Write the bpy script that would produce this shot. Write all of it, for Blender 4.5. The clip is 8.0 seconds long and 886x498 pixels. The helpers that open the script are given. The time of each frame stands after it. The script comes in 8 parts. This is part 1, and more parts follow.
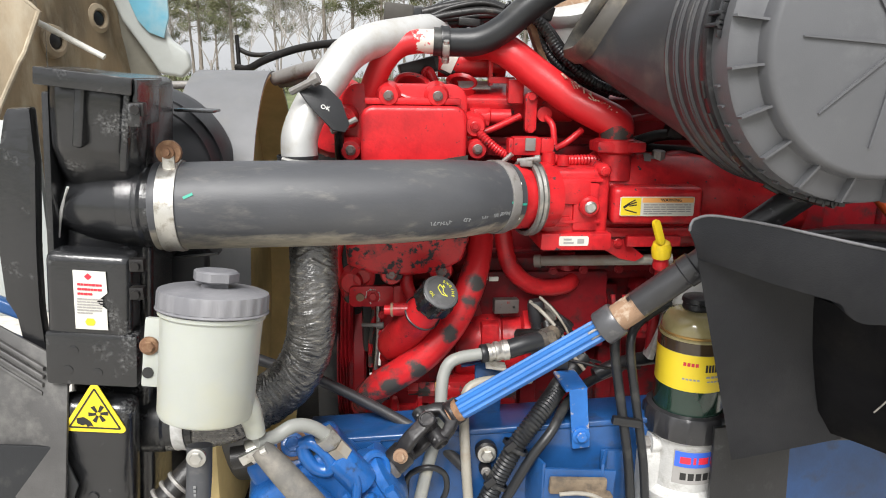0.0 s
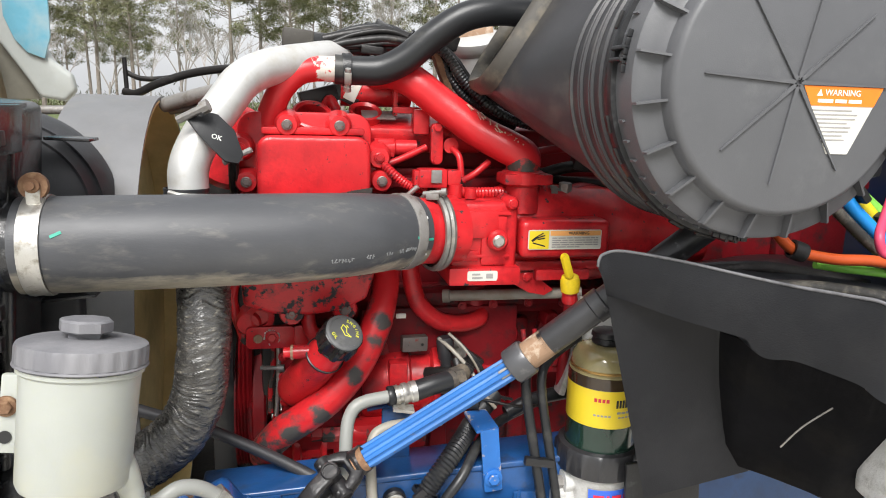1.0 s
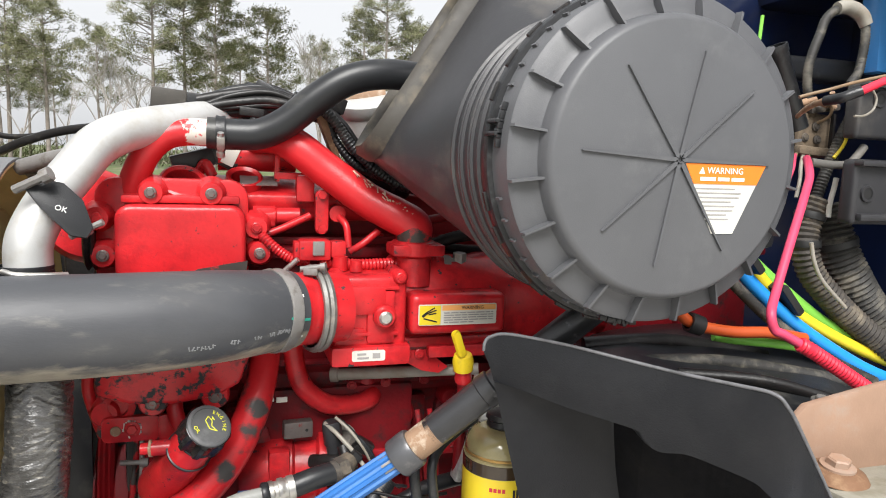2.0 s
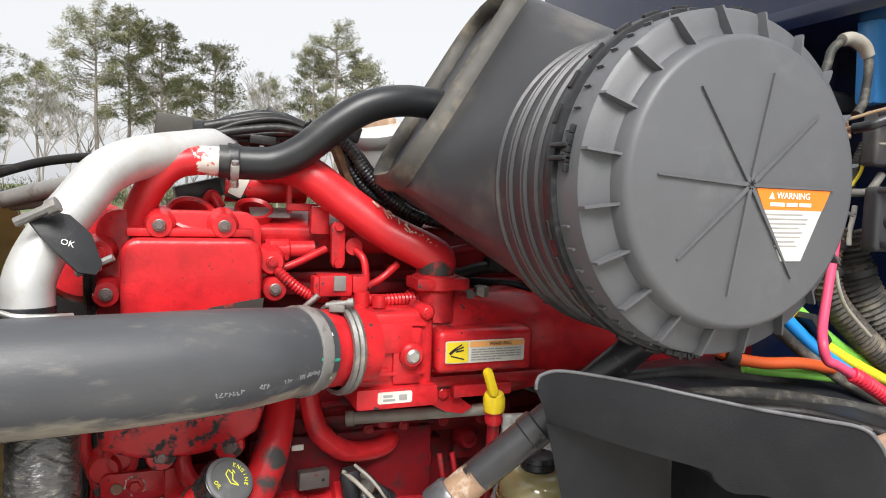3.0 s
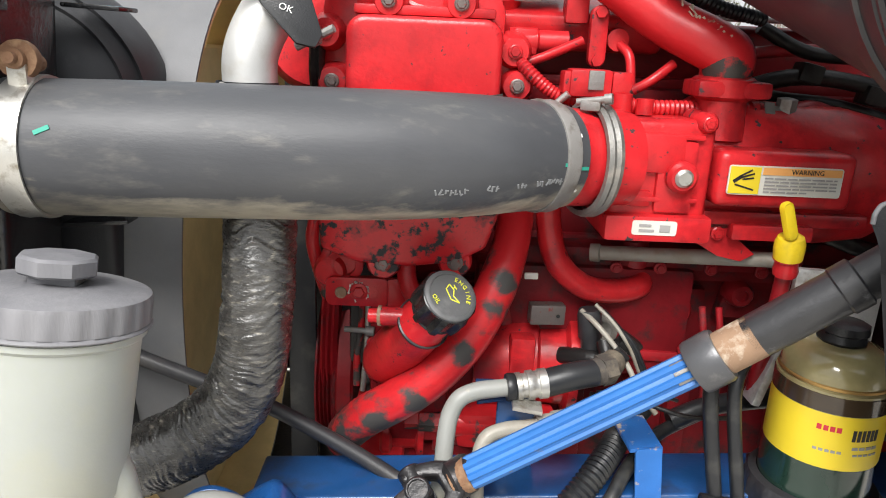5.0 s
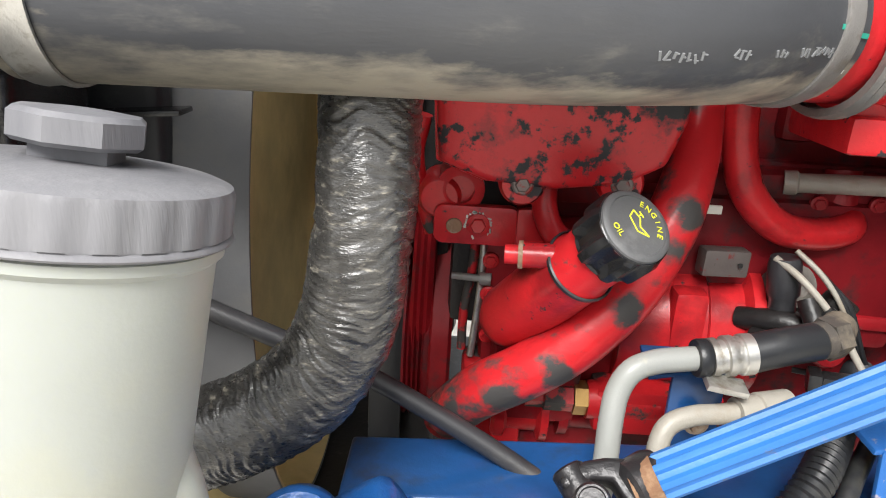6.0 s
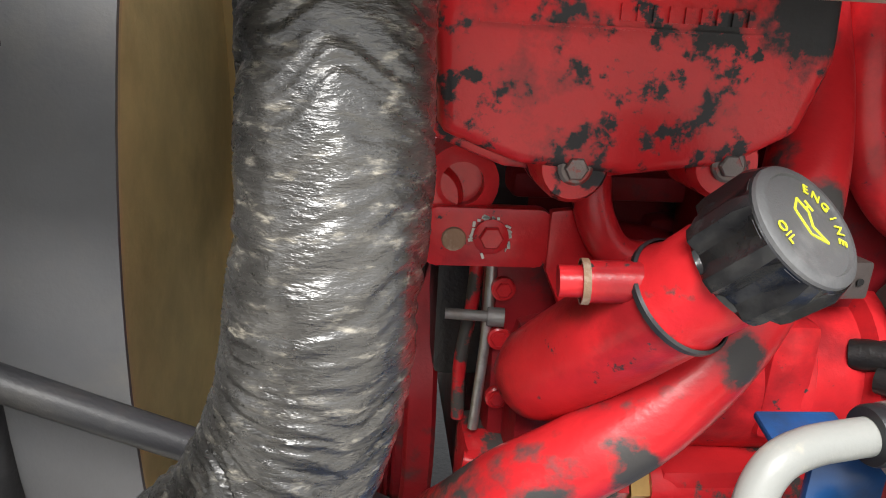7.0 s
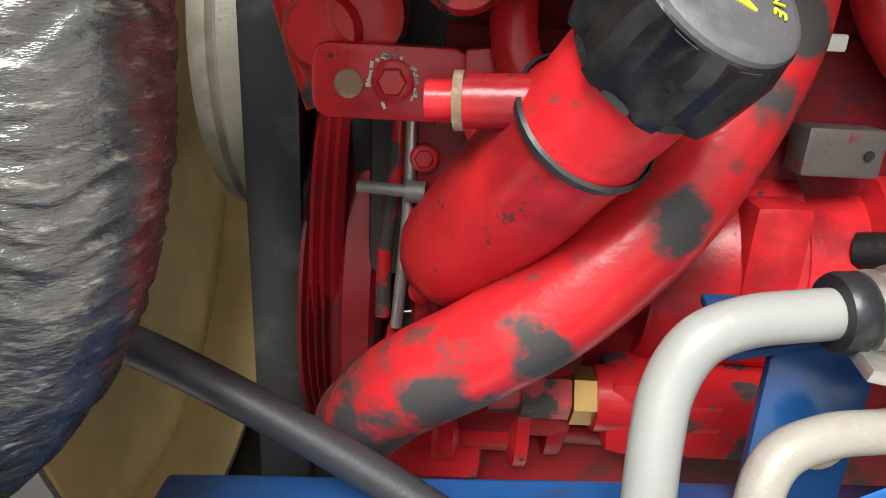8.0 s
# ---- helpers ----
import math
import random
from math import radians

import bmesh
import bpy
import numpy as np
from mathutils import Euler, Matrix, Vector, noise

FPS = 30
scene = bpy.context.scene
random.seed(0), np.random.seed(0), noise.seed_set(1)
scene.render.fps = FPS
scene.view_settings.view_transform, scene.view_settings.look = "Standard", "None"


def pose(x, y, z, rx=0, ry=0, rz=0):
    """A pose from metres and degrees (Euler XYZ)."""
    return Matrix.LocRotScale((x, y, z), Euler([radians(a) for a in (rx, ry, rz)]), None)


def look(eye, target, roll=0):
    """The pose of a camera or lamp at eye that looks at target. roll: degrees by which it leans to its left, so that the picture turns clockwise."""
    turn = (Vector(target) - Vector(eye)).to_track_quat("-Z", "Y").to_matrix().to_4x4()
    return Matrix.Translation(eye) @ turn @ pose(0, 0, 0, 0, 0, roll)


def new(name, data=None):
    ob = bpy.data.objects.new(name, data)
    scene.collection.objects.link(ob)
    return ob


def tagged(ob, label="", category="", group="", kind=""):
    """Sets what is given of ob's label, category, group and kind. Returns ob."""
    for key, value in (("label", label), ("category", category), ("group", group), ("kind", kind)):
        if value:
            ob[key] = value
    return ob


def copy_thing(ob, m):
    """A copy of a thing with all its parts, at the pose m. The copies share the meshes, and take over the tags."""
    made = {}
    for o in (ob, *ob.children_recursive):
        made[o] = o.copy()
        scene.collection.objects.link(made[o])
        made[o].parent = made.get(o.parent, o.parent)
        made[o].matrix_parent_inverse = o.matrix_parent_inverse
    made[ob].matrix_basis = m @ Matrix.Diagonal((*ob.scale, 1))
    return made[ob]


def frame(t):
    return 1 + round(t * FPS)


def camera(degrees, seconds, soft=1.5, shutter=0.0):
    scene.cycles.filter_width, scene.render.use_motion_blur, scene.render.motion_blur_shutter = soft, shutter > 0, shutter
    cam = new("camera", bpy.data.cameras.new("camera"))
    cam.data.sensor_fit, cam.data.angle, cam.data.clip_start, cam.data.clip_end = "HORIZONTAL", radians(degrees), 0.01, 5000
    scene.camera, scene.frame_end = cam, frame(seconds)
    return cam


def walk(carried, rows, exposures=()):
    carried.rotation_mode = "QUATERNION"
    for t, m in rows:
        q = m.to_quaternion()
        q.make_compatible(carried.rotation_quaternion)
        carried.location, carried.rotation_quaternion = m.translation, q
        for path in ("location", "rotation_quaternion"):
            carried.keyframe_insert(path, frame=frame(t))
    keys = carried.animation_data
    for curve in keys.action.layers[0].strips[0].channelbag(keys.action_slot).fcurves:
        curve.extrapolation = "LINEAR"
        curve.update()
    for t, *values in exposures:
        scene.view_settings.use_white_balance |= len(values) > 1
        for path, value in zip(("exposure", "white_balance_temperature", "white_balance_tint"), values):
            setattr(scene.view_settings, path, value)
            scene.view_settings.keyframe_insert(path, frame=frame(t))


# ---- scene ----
cam = camera(64.7, 8.0, soft=1.0)
PATH = [
    (0, (-0.078, 0.23, 1.541), (0.08, 2.165, 1.061), 0.8),
    (0.5, (-0.09, 0.25, 1.538), (0.208, 2.178, 1.096), 1.3),
    (1, (-0.059, 0.283, 1.546), (0.346, 2.2, 1.143), 1.7),
    (1.5, (-0.01, 0.324, 1.56), (0.493, 2.231, 1.223), 2.1),
    (2, (0.028, 0.35, 1.576), (0.628, 2.24, 1.316), 2.2),
    (2.2, (0.035, 0.365, 1.584), (0.662, 2.249, 1.346), 2.1),
    (3.3, (-0.096, 0.473, 1.552), (0.652, 2.322, 1.409), 1.9),
    (3.5, (-0.099, 0.499, 1.547), (0.559, 2.377, 1.348), 1.8),
    (4, (-0.085, 0.561, 1.521), (0.326, 2.489, 1.186), 2.1),
    (4.2, (-0.084, 0.581, 1.511), (0.274, 2.508, 1.11), 2.4),
    (5.3, (-0.004, 0.631, 1.431), (-0.054, 2.536, 0.824), 2.6),
    (5.5, (-0.033, 0.673, 1.406), (-0.108, 2.568, 0.769), 2.6),
    (6, (-0.13, 0.81, 1.349), (-0.154, 2.697, 0.686), 3.5),
    (6.5, (-0.201, 0.961, 1.312), (-0.053, 2.856, 0.689), 3.5),
    (7, (-0.179, 1.042, 1.271), (0.015, 2.94, 0.669), 3.4),
    (7.5, (-0.091, 1.081, 1.226), (-0.015, 2.983, 0.61), 3.4),
    (8, (-0.074, 1.088, 1.19), (-0.074, 2.968, 0.507), 3.1),
]
walk(cam, [(t, look(eye, target, roll)) for t, eye, target, roll in PATH],
     exposures=[(0, 0.78), (2.2, 0.82), (4.2, 0.82), (5.5, 0.92), (6.5, 1.21), (8.0, 1.25)])

# ---- light ----
world = bpy.data.worlds.new("sky")
scene.world = world
world.use_nodes = True
wn = world.node_tree
sky = wn.nodes.new("ShaderNodeTexSky")
sky.sky_type, sky.sun_disc = "NISHITA", False
sky.sun_elevation, sky.sun_rotation = radians(50), radians(200)
sky.dust_density, sky.air_density = 4.0, 1.0
pale = wn.nodes.new("ShaderNodeHueSaturation")
pale.inputs["Saturation"].default_value = 0.12
wn.links.new(sky.outputs["Color"], pale.inputs["Color"])
cloud = wn.nodes.new("ShaderNodeMix")
cloud.data_type = "RGBA"
cloud.inputs["Factor"].default_value = 0.65
cloud.inputs["B"].default_value = (5.4, 5.5, 5.7, 1.0)
wn.links.new(pale.outputs["Color"], cloud.inputs["A"])
wn.links.new(cloud.outputs["Result"], wn.nodes["Background"].inputs["Color"])
wn.nodes["Background"].inputs["Strength"].default_value = 0.106
sun = new("sun", bpy.data.lights.new("sun", "SUN"))
sun.data.energy, sun.data.angle, sun.data.color = 3.1, radians(30), (1.0, 0.98, 0.95)
sun.matrix_world = look((-2.0, -5.0, 9.0), (0, 1.4, 1.2))

# ---- materials ----
def mat(name, col, rough=0.5, metal=0.0, col2=None, scale=40.0, cut=(0.5, 0.62), stretch=(1, 1, 1), vary=0.25, vscale=9.0,
        bump=0.15, bscale=350.0, rough2=None, coat=0.0, trans=0.0, dust=None, under=None, cut2=(0.55, 0.7), dscale=14.0, island=False, spots=(), spec=0.40, fine=0.0):
    m = bpy.data.materials.new(name)
    m.use_nodes = True
    n, l = m.node_tree.nodes, m.node_tree.links
    b = n["Principled BSDF"]
    tc = n.new("ShaderNodeTexCoord")
    mp = n.new("ShaderNodeMapping")
    mp.inputs["Scale"].default_value = stretch
    l.new(tc.outputs["Object"], mp.inputs["Vector"])

    def noise_tex(sc, detail=6.0):
        t = n.new("ShaderNodeTexNoise")
        t.inputs["Scale"].default_value, t.inputs["Detail"].default_value, t.inputs["Roughness"].default_value = sc, detail, 0.62
        l.new(mp.outputs["Vector"], t.inputs["Vector"])
        return t.outputs["Fac"]

    def ramp(fac, lo, hi):
        r = n.new("ShaderNodeMapRange")
        r.inputs["From Min"].default_value, r.inputs["From Max"].default_value = lo, hi
        l.new(fac, r.inputs["Value"])
        return r.outputs["Result"]

    def mix(fac, a, c, blend="MIX"):
        x = n.new("ShaderNodeMix")
        x.data_type, x.blend_type = "RGBA", blend
        if isinstance(fac, float):
            x.inputs["Factor"].default_value = fac
        else:
            l.new(fac, x.inputs["Factor"])
        for sock, v in ((x.inputs["A"], a), (x.inputs["B"], c)):
            if isinstance(v, tuple):
                sock.default_value = (*v, 1.0)
            else:
                l.new(v, sock)
        return x.outputs["Result"]

    lowv = tuple(max(0.0, c * (1 - vary)) for c in col)
    highv = tuple(min(1.0, c * (1 + vary)) for c in col)
    out = mix(ramp(noise_tex(vscale), 0.3, 0.7), lowv, highv)
    if island:
        g = n.new("ShaderNodeNewGeometry")
        out = mix(g.outputs["Random Per Island"], mix(0.35, out, lowv), out)
    if dust:
        out = mix(ramp(noise_tex(dscale), *cut2), out, dust)
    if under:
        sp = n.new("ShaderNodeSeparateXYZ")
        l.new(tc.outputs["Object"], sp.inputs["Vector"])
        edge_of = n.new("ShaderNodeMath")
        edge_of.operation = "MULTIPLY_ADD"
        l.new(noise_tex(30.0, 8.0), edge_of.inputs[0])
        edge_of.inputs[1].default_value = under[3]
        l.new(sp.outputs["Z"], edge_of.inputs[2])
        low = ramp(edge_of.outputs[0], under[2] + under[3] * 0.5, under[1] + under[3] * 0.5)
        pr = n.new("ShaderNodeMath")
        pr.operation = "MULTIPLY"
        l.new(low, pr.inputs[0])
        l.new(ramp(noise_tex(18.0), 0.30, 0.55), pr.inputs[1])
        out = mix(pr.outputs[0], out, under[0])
    worn = None
    if col2:
        worn = ramp(noise_tex(scale, 8.0), *cut)
        if fine:
            speck = n.new("ShaderNodeMath")
            speck.operation = "MULTIPLY"
            l.new(worn, speck.inputs[0])
            l.new(ramp(noise_tex(fine, 4.0), 0.42, 0.66), speck.inputs[1])
            worn = speck.outputs[0]
        for centre, radius in spots:
            dist = n.new("ShaderNodeVectorMath")
            dist.operation = "DISTANCE"
            dist.inputs[1].default_value = centre
            l.new(tc.outputs["Object"], dist.inputs[0])
            rag = n.new("ShaderNodeMath")
            rag.operation = "MULTIPLY_ADD"
            l.new(noise_tex(26.0, 10.0), rag.inputs[0])
            rag.inputs[1].default_value = radius * 5.0
            l.new(dist.outputs["Value"], rag.inputs[2])
            both = n.new("ShaderNodeMath")
            both.operation = "MAXIMUM"
            l.new(worn, both.inputs[0])
            l.new(ramp(rag.outputs[0], radius * 3.75, radius * 3.25), both.inputs[1])
            worn = both.outputs[0]
        out = mix(worn, out, col2)
    l.new(out, b.inputs["Base Color"])
    b.inputs["Metallic"].default_value = metal
    if rough2 is not None and worn is not None:
        q = n.new("ShaderNodeMapRange")
        q.inputs["To Min"].default_value, q.inputs["To Max"].default_value = rough, rough2
        l.new(worn, q.inputs["Value"])
        l.new(q.outputs["Result"], b.inputs["Roughness"])
    else:
        q = n.new("ShaderNodeMapRange")
        q.inputs["To Min"].default_value, q.inputs["To Max"].default_value = rough * 0.8, min(1.0, rough * 1.2)
        l.new(noise_tex(vscale * 5), q.inputs["Value"])
        l.new(q.outputs["Result"], b.inputs["Roughness"])
    b.inputs["Specular IOR Level"].default_value = spec
    b.inputs["Coat Weight"].default_value = coat
    b.inputs["Coat Roughness"].default_value = 0.15
    b.inputs["Transmission Weight"].default_value = trans
    if bump:
        bp = n.new("ShaderNodeBump")
        bp.inputs["Strength"].default_value, bp.inputs["Distance"].default_value = bump, 0.002
        l.new(noise_tex(bscale, 3.0), bp.inputs["Height"])
        l.new(bp.outputs["Normal"], b.inputs["Normal"])
    return m


RED = (0.52, 0.018, 0.023)
DARK = (0.03, 0.03, 0.032)
red = mat("red_paint", RED, 0.31, 0, DARK, 70, (0.635, 0.67), vary=0.22, vscale=22, dust=(0.27, 0.011, 0.015), cut2=(0.50, 0.66), dscale=17, bump=0.2, bscale=160, rough2=0.7, coat=0.1, spec=0.32)
red_worn = mat("red_paint_flaking", RED, 0.31, 0, DARK, 60, (0.535, 0.60), vary=0.18, dust=(0.17, 0.02, 0.022), cut2=(0.50, 0.66), dscale=30, bump=0.25, bscale=160, rough2=0.75, coat=0.1, spec=0.32,
               spots=(((-0.405, -0.34, 0.565), 0.026),))
red_speck = mat("red_paint_speckled", RED, 0.31, 0, DARK, 130, (0.655, 0.69), vary=0.2, vscale=14, dust=(0.30, 0.012, 0.016), cut2=(0.50, 0.68), dscale=13, bump=0.3, bscale=120, rough2=0.75, coat=0.1, spec=0.32)
red_chip = mat("red_paint_oily", RED, 0.31, 0, (0.055, 0.052, 0.048), 19, (0.52, 0.56), vary=0.2, bump=0.25, bscale=120, rough2=0.65, coat=0.1, spec=0.32)
red_oily = mat("red_paint_worn_oily", RED, 0.31, 0, (0.050, 0.047, 0.045), 30, (0.56, 0.68), stretch=(0.7, 1, 0.9), vary=0.2, dust=(0.25, 0.011, 0.015), cut2=(0.5, 0.7), dscale=15, bump=0.25, bscale=120, rough2=0.6, coat=0.1, spec=0.32,
               spots=(((-0.562, -0.330, 0.240), 0.038), ((-0.520, -0.360, 0.285), 0.020), ((-0.475, -0.365, 0.322), 0.015), ((-0.418, -0.362, 0.385), 0.014), ((-0.375, -0.335, 0.465), 0.013)))
red_dusty = mat("red_paint_dusty", (0.27, 0.008, 0.013), 0.45, 0, (0.06, 0.035, 0.035), 26, (0.56, 0.70), vary=0.3, spec=0.4, bump=0.25, bscale=140)
# darker copy of the red: shade of recessed castings in its base, grime blotches over
red_shade = mat("red_paint_grimy_shaded", (0.17, 0.007, 0.011), 0.5, 0, (0.03, 0.022, 0.022), 24, (0.52, 0.68), spec=0.2, vary=0.35, bump=0.3, bscale=140)
red_bare = mat("red_paint_bare_metal", RED, 0.35, 0, (0.62, 0.58, 0.52), 30, (0.74, 0.755), vary=0.15, spec=0.4, bump=0.2, bscale=140, rough2=0.4)
red_scraped = mat("scraped_red_paint", (0.62, 0.58, 0.52), 0.4, 0, RED, 34, (0.50, 0.53), vary=0.1, bump=0.2)
steel = mat("zinc_steel", (0.55, 0.54, 0.51), 0.38, 0.85, (0.30, 0.27, 0.22), 60, (0.52, 0.7), bump=0.12)
bolt_dark = mat("grimy_bolt_steel", (0.17, 0.145, 0.135), 0.45, 0.5, (0.26, 0.05, 0.045), 90, (0.58, 0.66), bump=0.3)
hood_side = mat("olive_grey_hood_side", (0.20, 0.19, 0.155), 0.65, 0, (0.13, 0.12, 0.10), 7, (0.5, 0.7), vary=0.2, bump=0.3, bscale=70)
collar_grey = mat("smooth_grey_collar", (0.085, 0.086, 0.092), 0.32, 0.25, (0.17, 0.165, 0.16), 30, (0.55, 0.75), vary=0.15, bump=0.1, spec=0.5)
band_grey = mat("grimy_band_steel", (0.17, 0.165, 0.155), 0.45, 0.4, (0.28, 0.26, 0.23), 60, (0.5, 0.7), bump=0.3)
fuel_brown = mat("fuel_stained_shell", (0.045, 0.030, 0.018), 0.12, 0, (0.08, 0.055, 0.03), 12, (0.5, 0.7), vary=0.2, bump=0.02, coat=0.6)
dull_steel = mat("dull_steel", (0.24, 0.23, 0.22), 0.5, 0.35, (0.16, 0.14, 0.12), 50, (0.5, 0.68), bump=0.25)
rust = mat("rusty_steel", (0.17, 0.090, 0.050), 0.8, 0.1, (0.30, 0.19, 0.11), 60, (0.5, 0.7), bump=0.5, bscale=220)
rust_light = mat("rust_bloom", (0.30, 0.19, 0.12), 0.75, 0.1, (0.50, 0.42, 0.33), 45, (0.52, 0.66), bump=0.3)
brass = mat("dull_brass", (0.42, 0.26, 0.09), 0.4, 0.7, bump=0.1)
alu = mat("brushed_aluminium", (0.55, 0.55, 0.54), 0.42, 0.38, (0.46, 0.44, 0.40), 30, (0.5, 0.75), vary=0.06, bump=0.08)
cast_alu = mat("cast_aluminium", (0.55, 0.55, 0.54), 0.55, 0.35, (0.34, 0.33, 0.31), 35, (0.5, 0.7), bump=0.4, bscale=260)
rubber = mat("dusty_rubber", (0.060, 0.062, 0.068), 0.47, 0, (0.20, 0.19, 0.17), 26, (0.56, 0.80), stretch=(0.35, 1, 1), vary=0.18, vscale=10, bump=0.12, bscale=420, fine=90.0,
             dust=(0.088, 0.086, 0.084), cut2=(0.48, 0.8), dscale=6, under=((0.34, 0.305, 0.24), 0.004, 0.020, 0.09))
rubber_clean = mat("black_rubber", (0.017, 0.018, 0.020), 0.36, 0, None, vary=0.2, bump=0.1, dust=(0.08, 0.078, 0.07), cut2=(0.55, 0.8))
worn_black = mat("scuffed_black_paint", (0.022, 0.022, 0.024), 0.34, 0, (0.24, 0.24, 0.245), 30, (0.60, 0.78), vary=0.3, bump=0.2, bscale=180, spec=0.6, fine=260.0)
bead = mat("pale_edge", (0.13, 0.13, 0.138), 0.4, 0, (0.075, 0.075, 0.08), 40, (0.5, 0.66), vary=0.15, bump=0.1)
cowl_black = mat("matte_black_moulding", (0.026, 0.027, 0.030), 0.45, 0, (0.07, 0.07, 0.072), 18, (0.58, 0.8), vary=0.2, bump=0.15, bscale=400)
hub_grey = mat("dusty_clutch_casting", (0.30, 0.285, 0.235), 0.6, 0.2, (0.20, 0.18, 0.13), 20, (0.5, 0.7), bump=0.3)
grey_rubber = mat("faded_grey_rubber", (0.13, 0.125, 0.115), 0.6, 0, (0.24, 0.22, 0.19), 24, (0.48, 0.7), vary=0.25, bump=0.25, bscale=160)
plastic = mat("black_plastic", (0.013, 0.0135, 0.015), 0.34, 0, (0.10, 0.10, 0.10), 22, (0.55, 0.8), vary=0.25, bump=0.2, bscale=500, spec=0.5, fine=130.0)
plastic_tank = mat("black_plastic_scuffed", (0.014, 0.0145, 0.016), 0.25, 0, (0.26, 0.26, 0.26), 15, (0.58, 0.80), vary=0.3, bump=0.35, bscale=90, spec=0.7, fine=240.0)
plastic_grey = mat("charcoal_plastic", (0.096, 0.098, 0.105), 0.44, 0, (0.135, 0.137, 0.142), 10, (0.50, 0.85), vary=0.10, vscale=4, bump=0.12, bscale=600, fine=60.0)
plastic_body = mat("dusty_charcoal_plastic", (0.031, 0.031, 0.034), 0.42, 0, (0.115, 0.105, 0.09), 8, (0.52, 0.80), vary=0.14, bump=0.12, bscale=500, spec=0.5)
plastic_lip = mat("tan_dusty_plastic", (0.055, 0.050, 0.043), 0.55, 0, (0.17, 0.145, 0.105), 16, (0.48, 0.72), bump=0.15)
liner_mat = mat("fender_liner_plastic", (0.021, 0.022, 0.026), 0.42, 0, (0.040, 0.040, 0.043), 7, (0.48, 0.78), vary=0.15, bump=0.2, bscale=450, spec=0.5)
# pale weathering, plus dark upright streaks painting the shade between the lid's grips
lid_grey = mat("weathered_shade_streaked_plastic", (0.145, 0.145, 0.157), 0.55, 0, (0.25, 0.247, 0.255), 14, (0.42, 0.78), stretch=(1, 1, 0.12), vary=0.12, dust=(0.10, 0.10, 0.112), cut2=(0.56, 0.72), dscale=30, bump=0.25, bscale=200)
milk = mat("milky_plastic", (0.375, 0.39, 0.36), 0.42, 0, (0.43, 0.42, 0.31), 6, (0.5, 0.8), vary=0.04, bump=0.06)
milk.node_tree.nodes["Principled BSDF"].inputs["Subsurface Weight"].default_value = 0.35
milk.node_tree.nodes["Principled BSDF"].inputs["Subsurface Radius"].default_value = (0.012, 0.012, 0.008)
wrap = mat("black_foil_wrap", (0.044, 0.042, 0.039), 0.28, 0.0, (0.36, 0.33, 0.27), 60, (0.54, 0.68), spec=1.0, stretch=(1, 1, 3.0), vary=0.4, vscale=30, bump=0.5, bscale=170, coat=0.35, fine=200.0)
tan = mat("tan_fibreglass", (0.74, 0.58, 0.28), 0.72, 0, (0.54, 0.42, 0.19), 6, (0.5, 0.78), vary=0.14, bump=0.3, bscale=90)
label_tan_dust = mat("frayed_fibreglass_edge", (0.42, 0.36, 0.27), 0.8, 0, (0.25, 0.20, 0.14), 30, (0.45, 0.7), vary=0.25, bump=0.6, bscale=120)
tan_dark = mat("brown_hood_fibreglass", (0.27, 0.215, 0.145), 0.7, 0, (0.40, 0.35, 0.265), 12, (0.5, 0.66), stretch=(1, 1, 0.4), vary=0.35, bump=0.5, bscale=60)
shroud_grey = mat("grey_shroud_plastic", (0.15, 0.152, 0.158), 0.5, 0, (0.20, 0.19, 0.17), 7, (0.5, 0.78), vary=0.12, bump=0.12, fine=40.0)
blue = mat("frame_blue_paint", (0.011, 0.064, 0.20), 0.34, 0, (0.02, 0.03, 0.06), 18, (0.54, 0.74), vary=0.3, bump=0.15, bscale=150, coat=0.4)
blue_cast = mat("casting_blue_paint", (0.015, 0.100, 0.33), 0.30, 0, (0.02, 0.04, 0.09), 30, (0.54, 0.70), vary=0.3, bump=0.5, bscale=130, coat=0.25, fine=120.0)
blue_light = mat("sky_blue_paint", (0.026, 0.135, 0.40), 0.46, 0, (0.10, 0.12, 0.17), 40, (0.64, 0.72), vary=0.15, bump=0.15, bscale=200)
blue_chip = mat("chipped_blue_paint", (0.02, 0.12, 0.38), 0.42, 0, (0.40, 0.32, 0.24), 45, (0.56, 0.62), vary=0.2, bump=0.2)
navy = mat("cab_navy_paint", (0.004, 0.009, 0.034), 0.3, 0, (0.02, 0.02, 0.03), 6, (0.5, 0.7), bump=0.1, coat=0.3)
cab_blue = mat("cab_blue_paint", (0.05, 0.24, 0.58), 0.3, 0, vary=0.1, bump=0.05, coat=0.5)
cream = mat("cream_tube_paint", (0.25, 0.255, 0.24), 0.4, 0, (0.40, 0.37, 0.28), 26, (0.56, 0.74), vary=0.06, bump=0.1)
tan_tube = mat("dirty_tube_paint", (0.31, 0.29, 0.25), 0.5, 0.1, (0.26, 0.22, 0.17), 28, (0.5, 0.7), vary=0.12, bump=0.2)
yellow = mat("yellow_plastic", (0.80, 0.58, 0.02), 0.4, 0, (0.55, 0.38, 0.03), 30, (0.55, 0.75), vary=0.08, bump=0.05)
label_yellow = mat("yellow_label", (0.74, 0.56, 0.03), 0.4, 0, (0.70, 0.52, 0.05), 14, (0.55, 0.8), vary=0.04, bump=0.03)
label_white = mat("white_label", (0.60, 0.59, 0.54), 0.45, 0, (0.62, 0.58, 0.50), 16, (0.52, 0.75), vary=0.04, bump=0.03)
label_orange = mat("orange_label", (0.85, 0.20, 0.02), 0.45, vary=0.05, bump=0.03)
label_tan = mat("faded_orange_label", (0.80, 0.38, 0.12), 0.45, vary=0.08, bump=0.03)
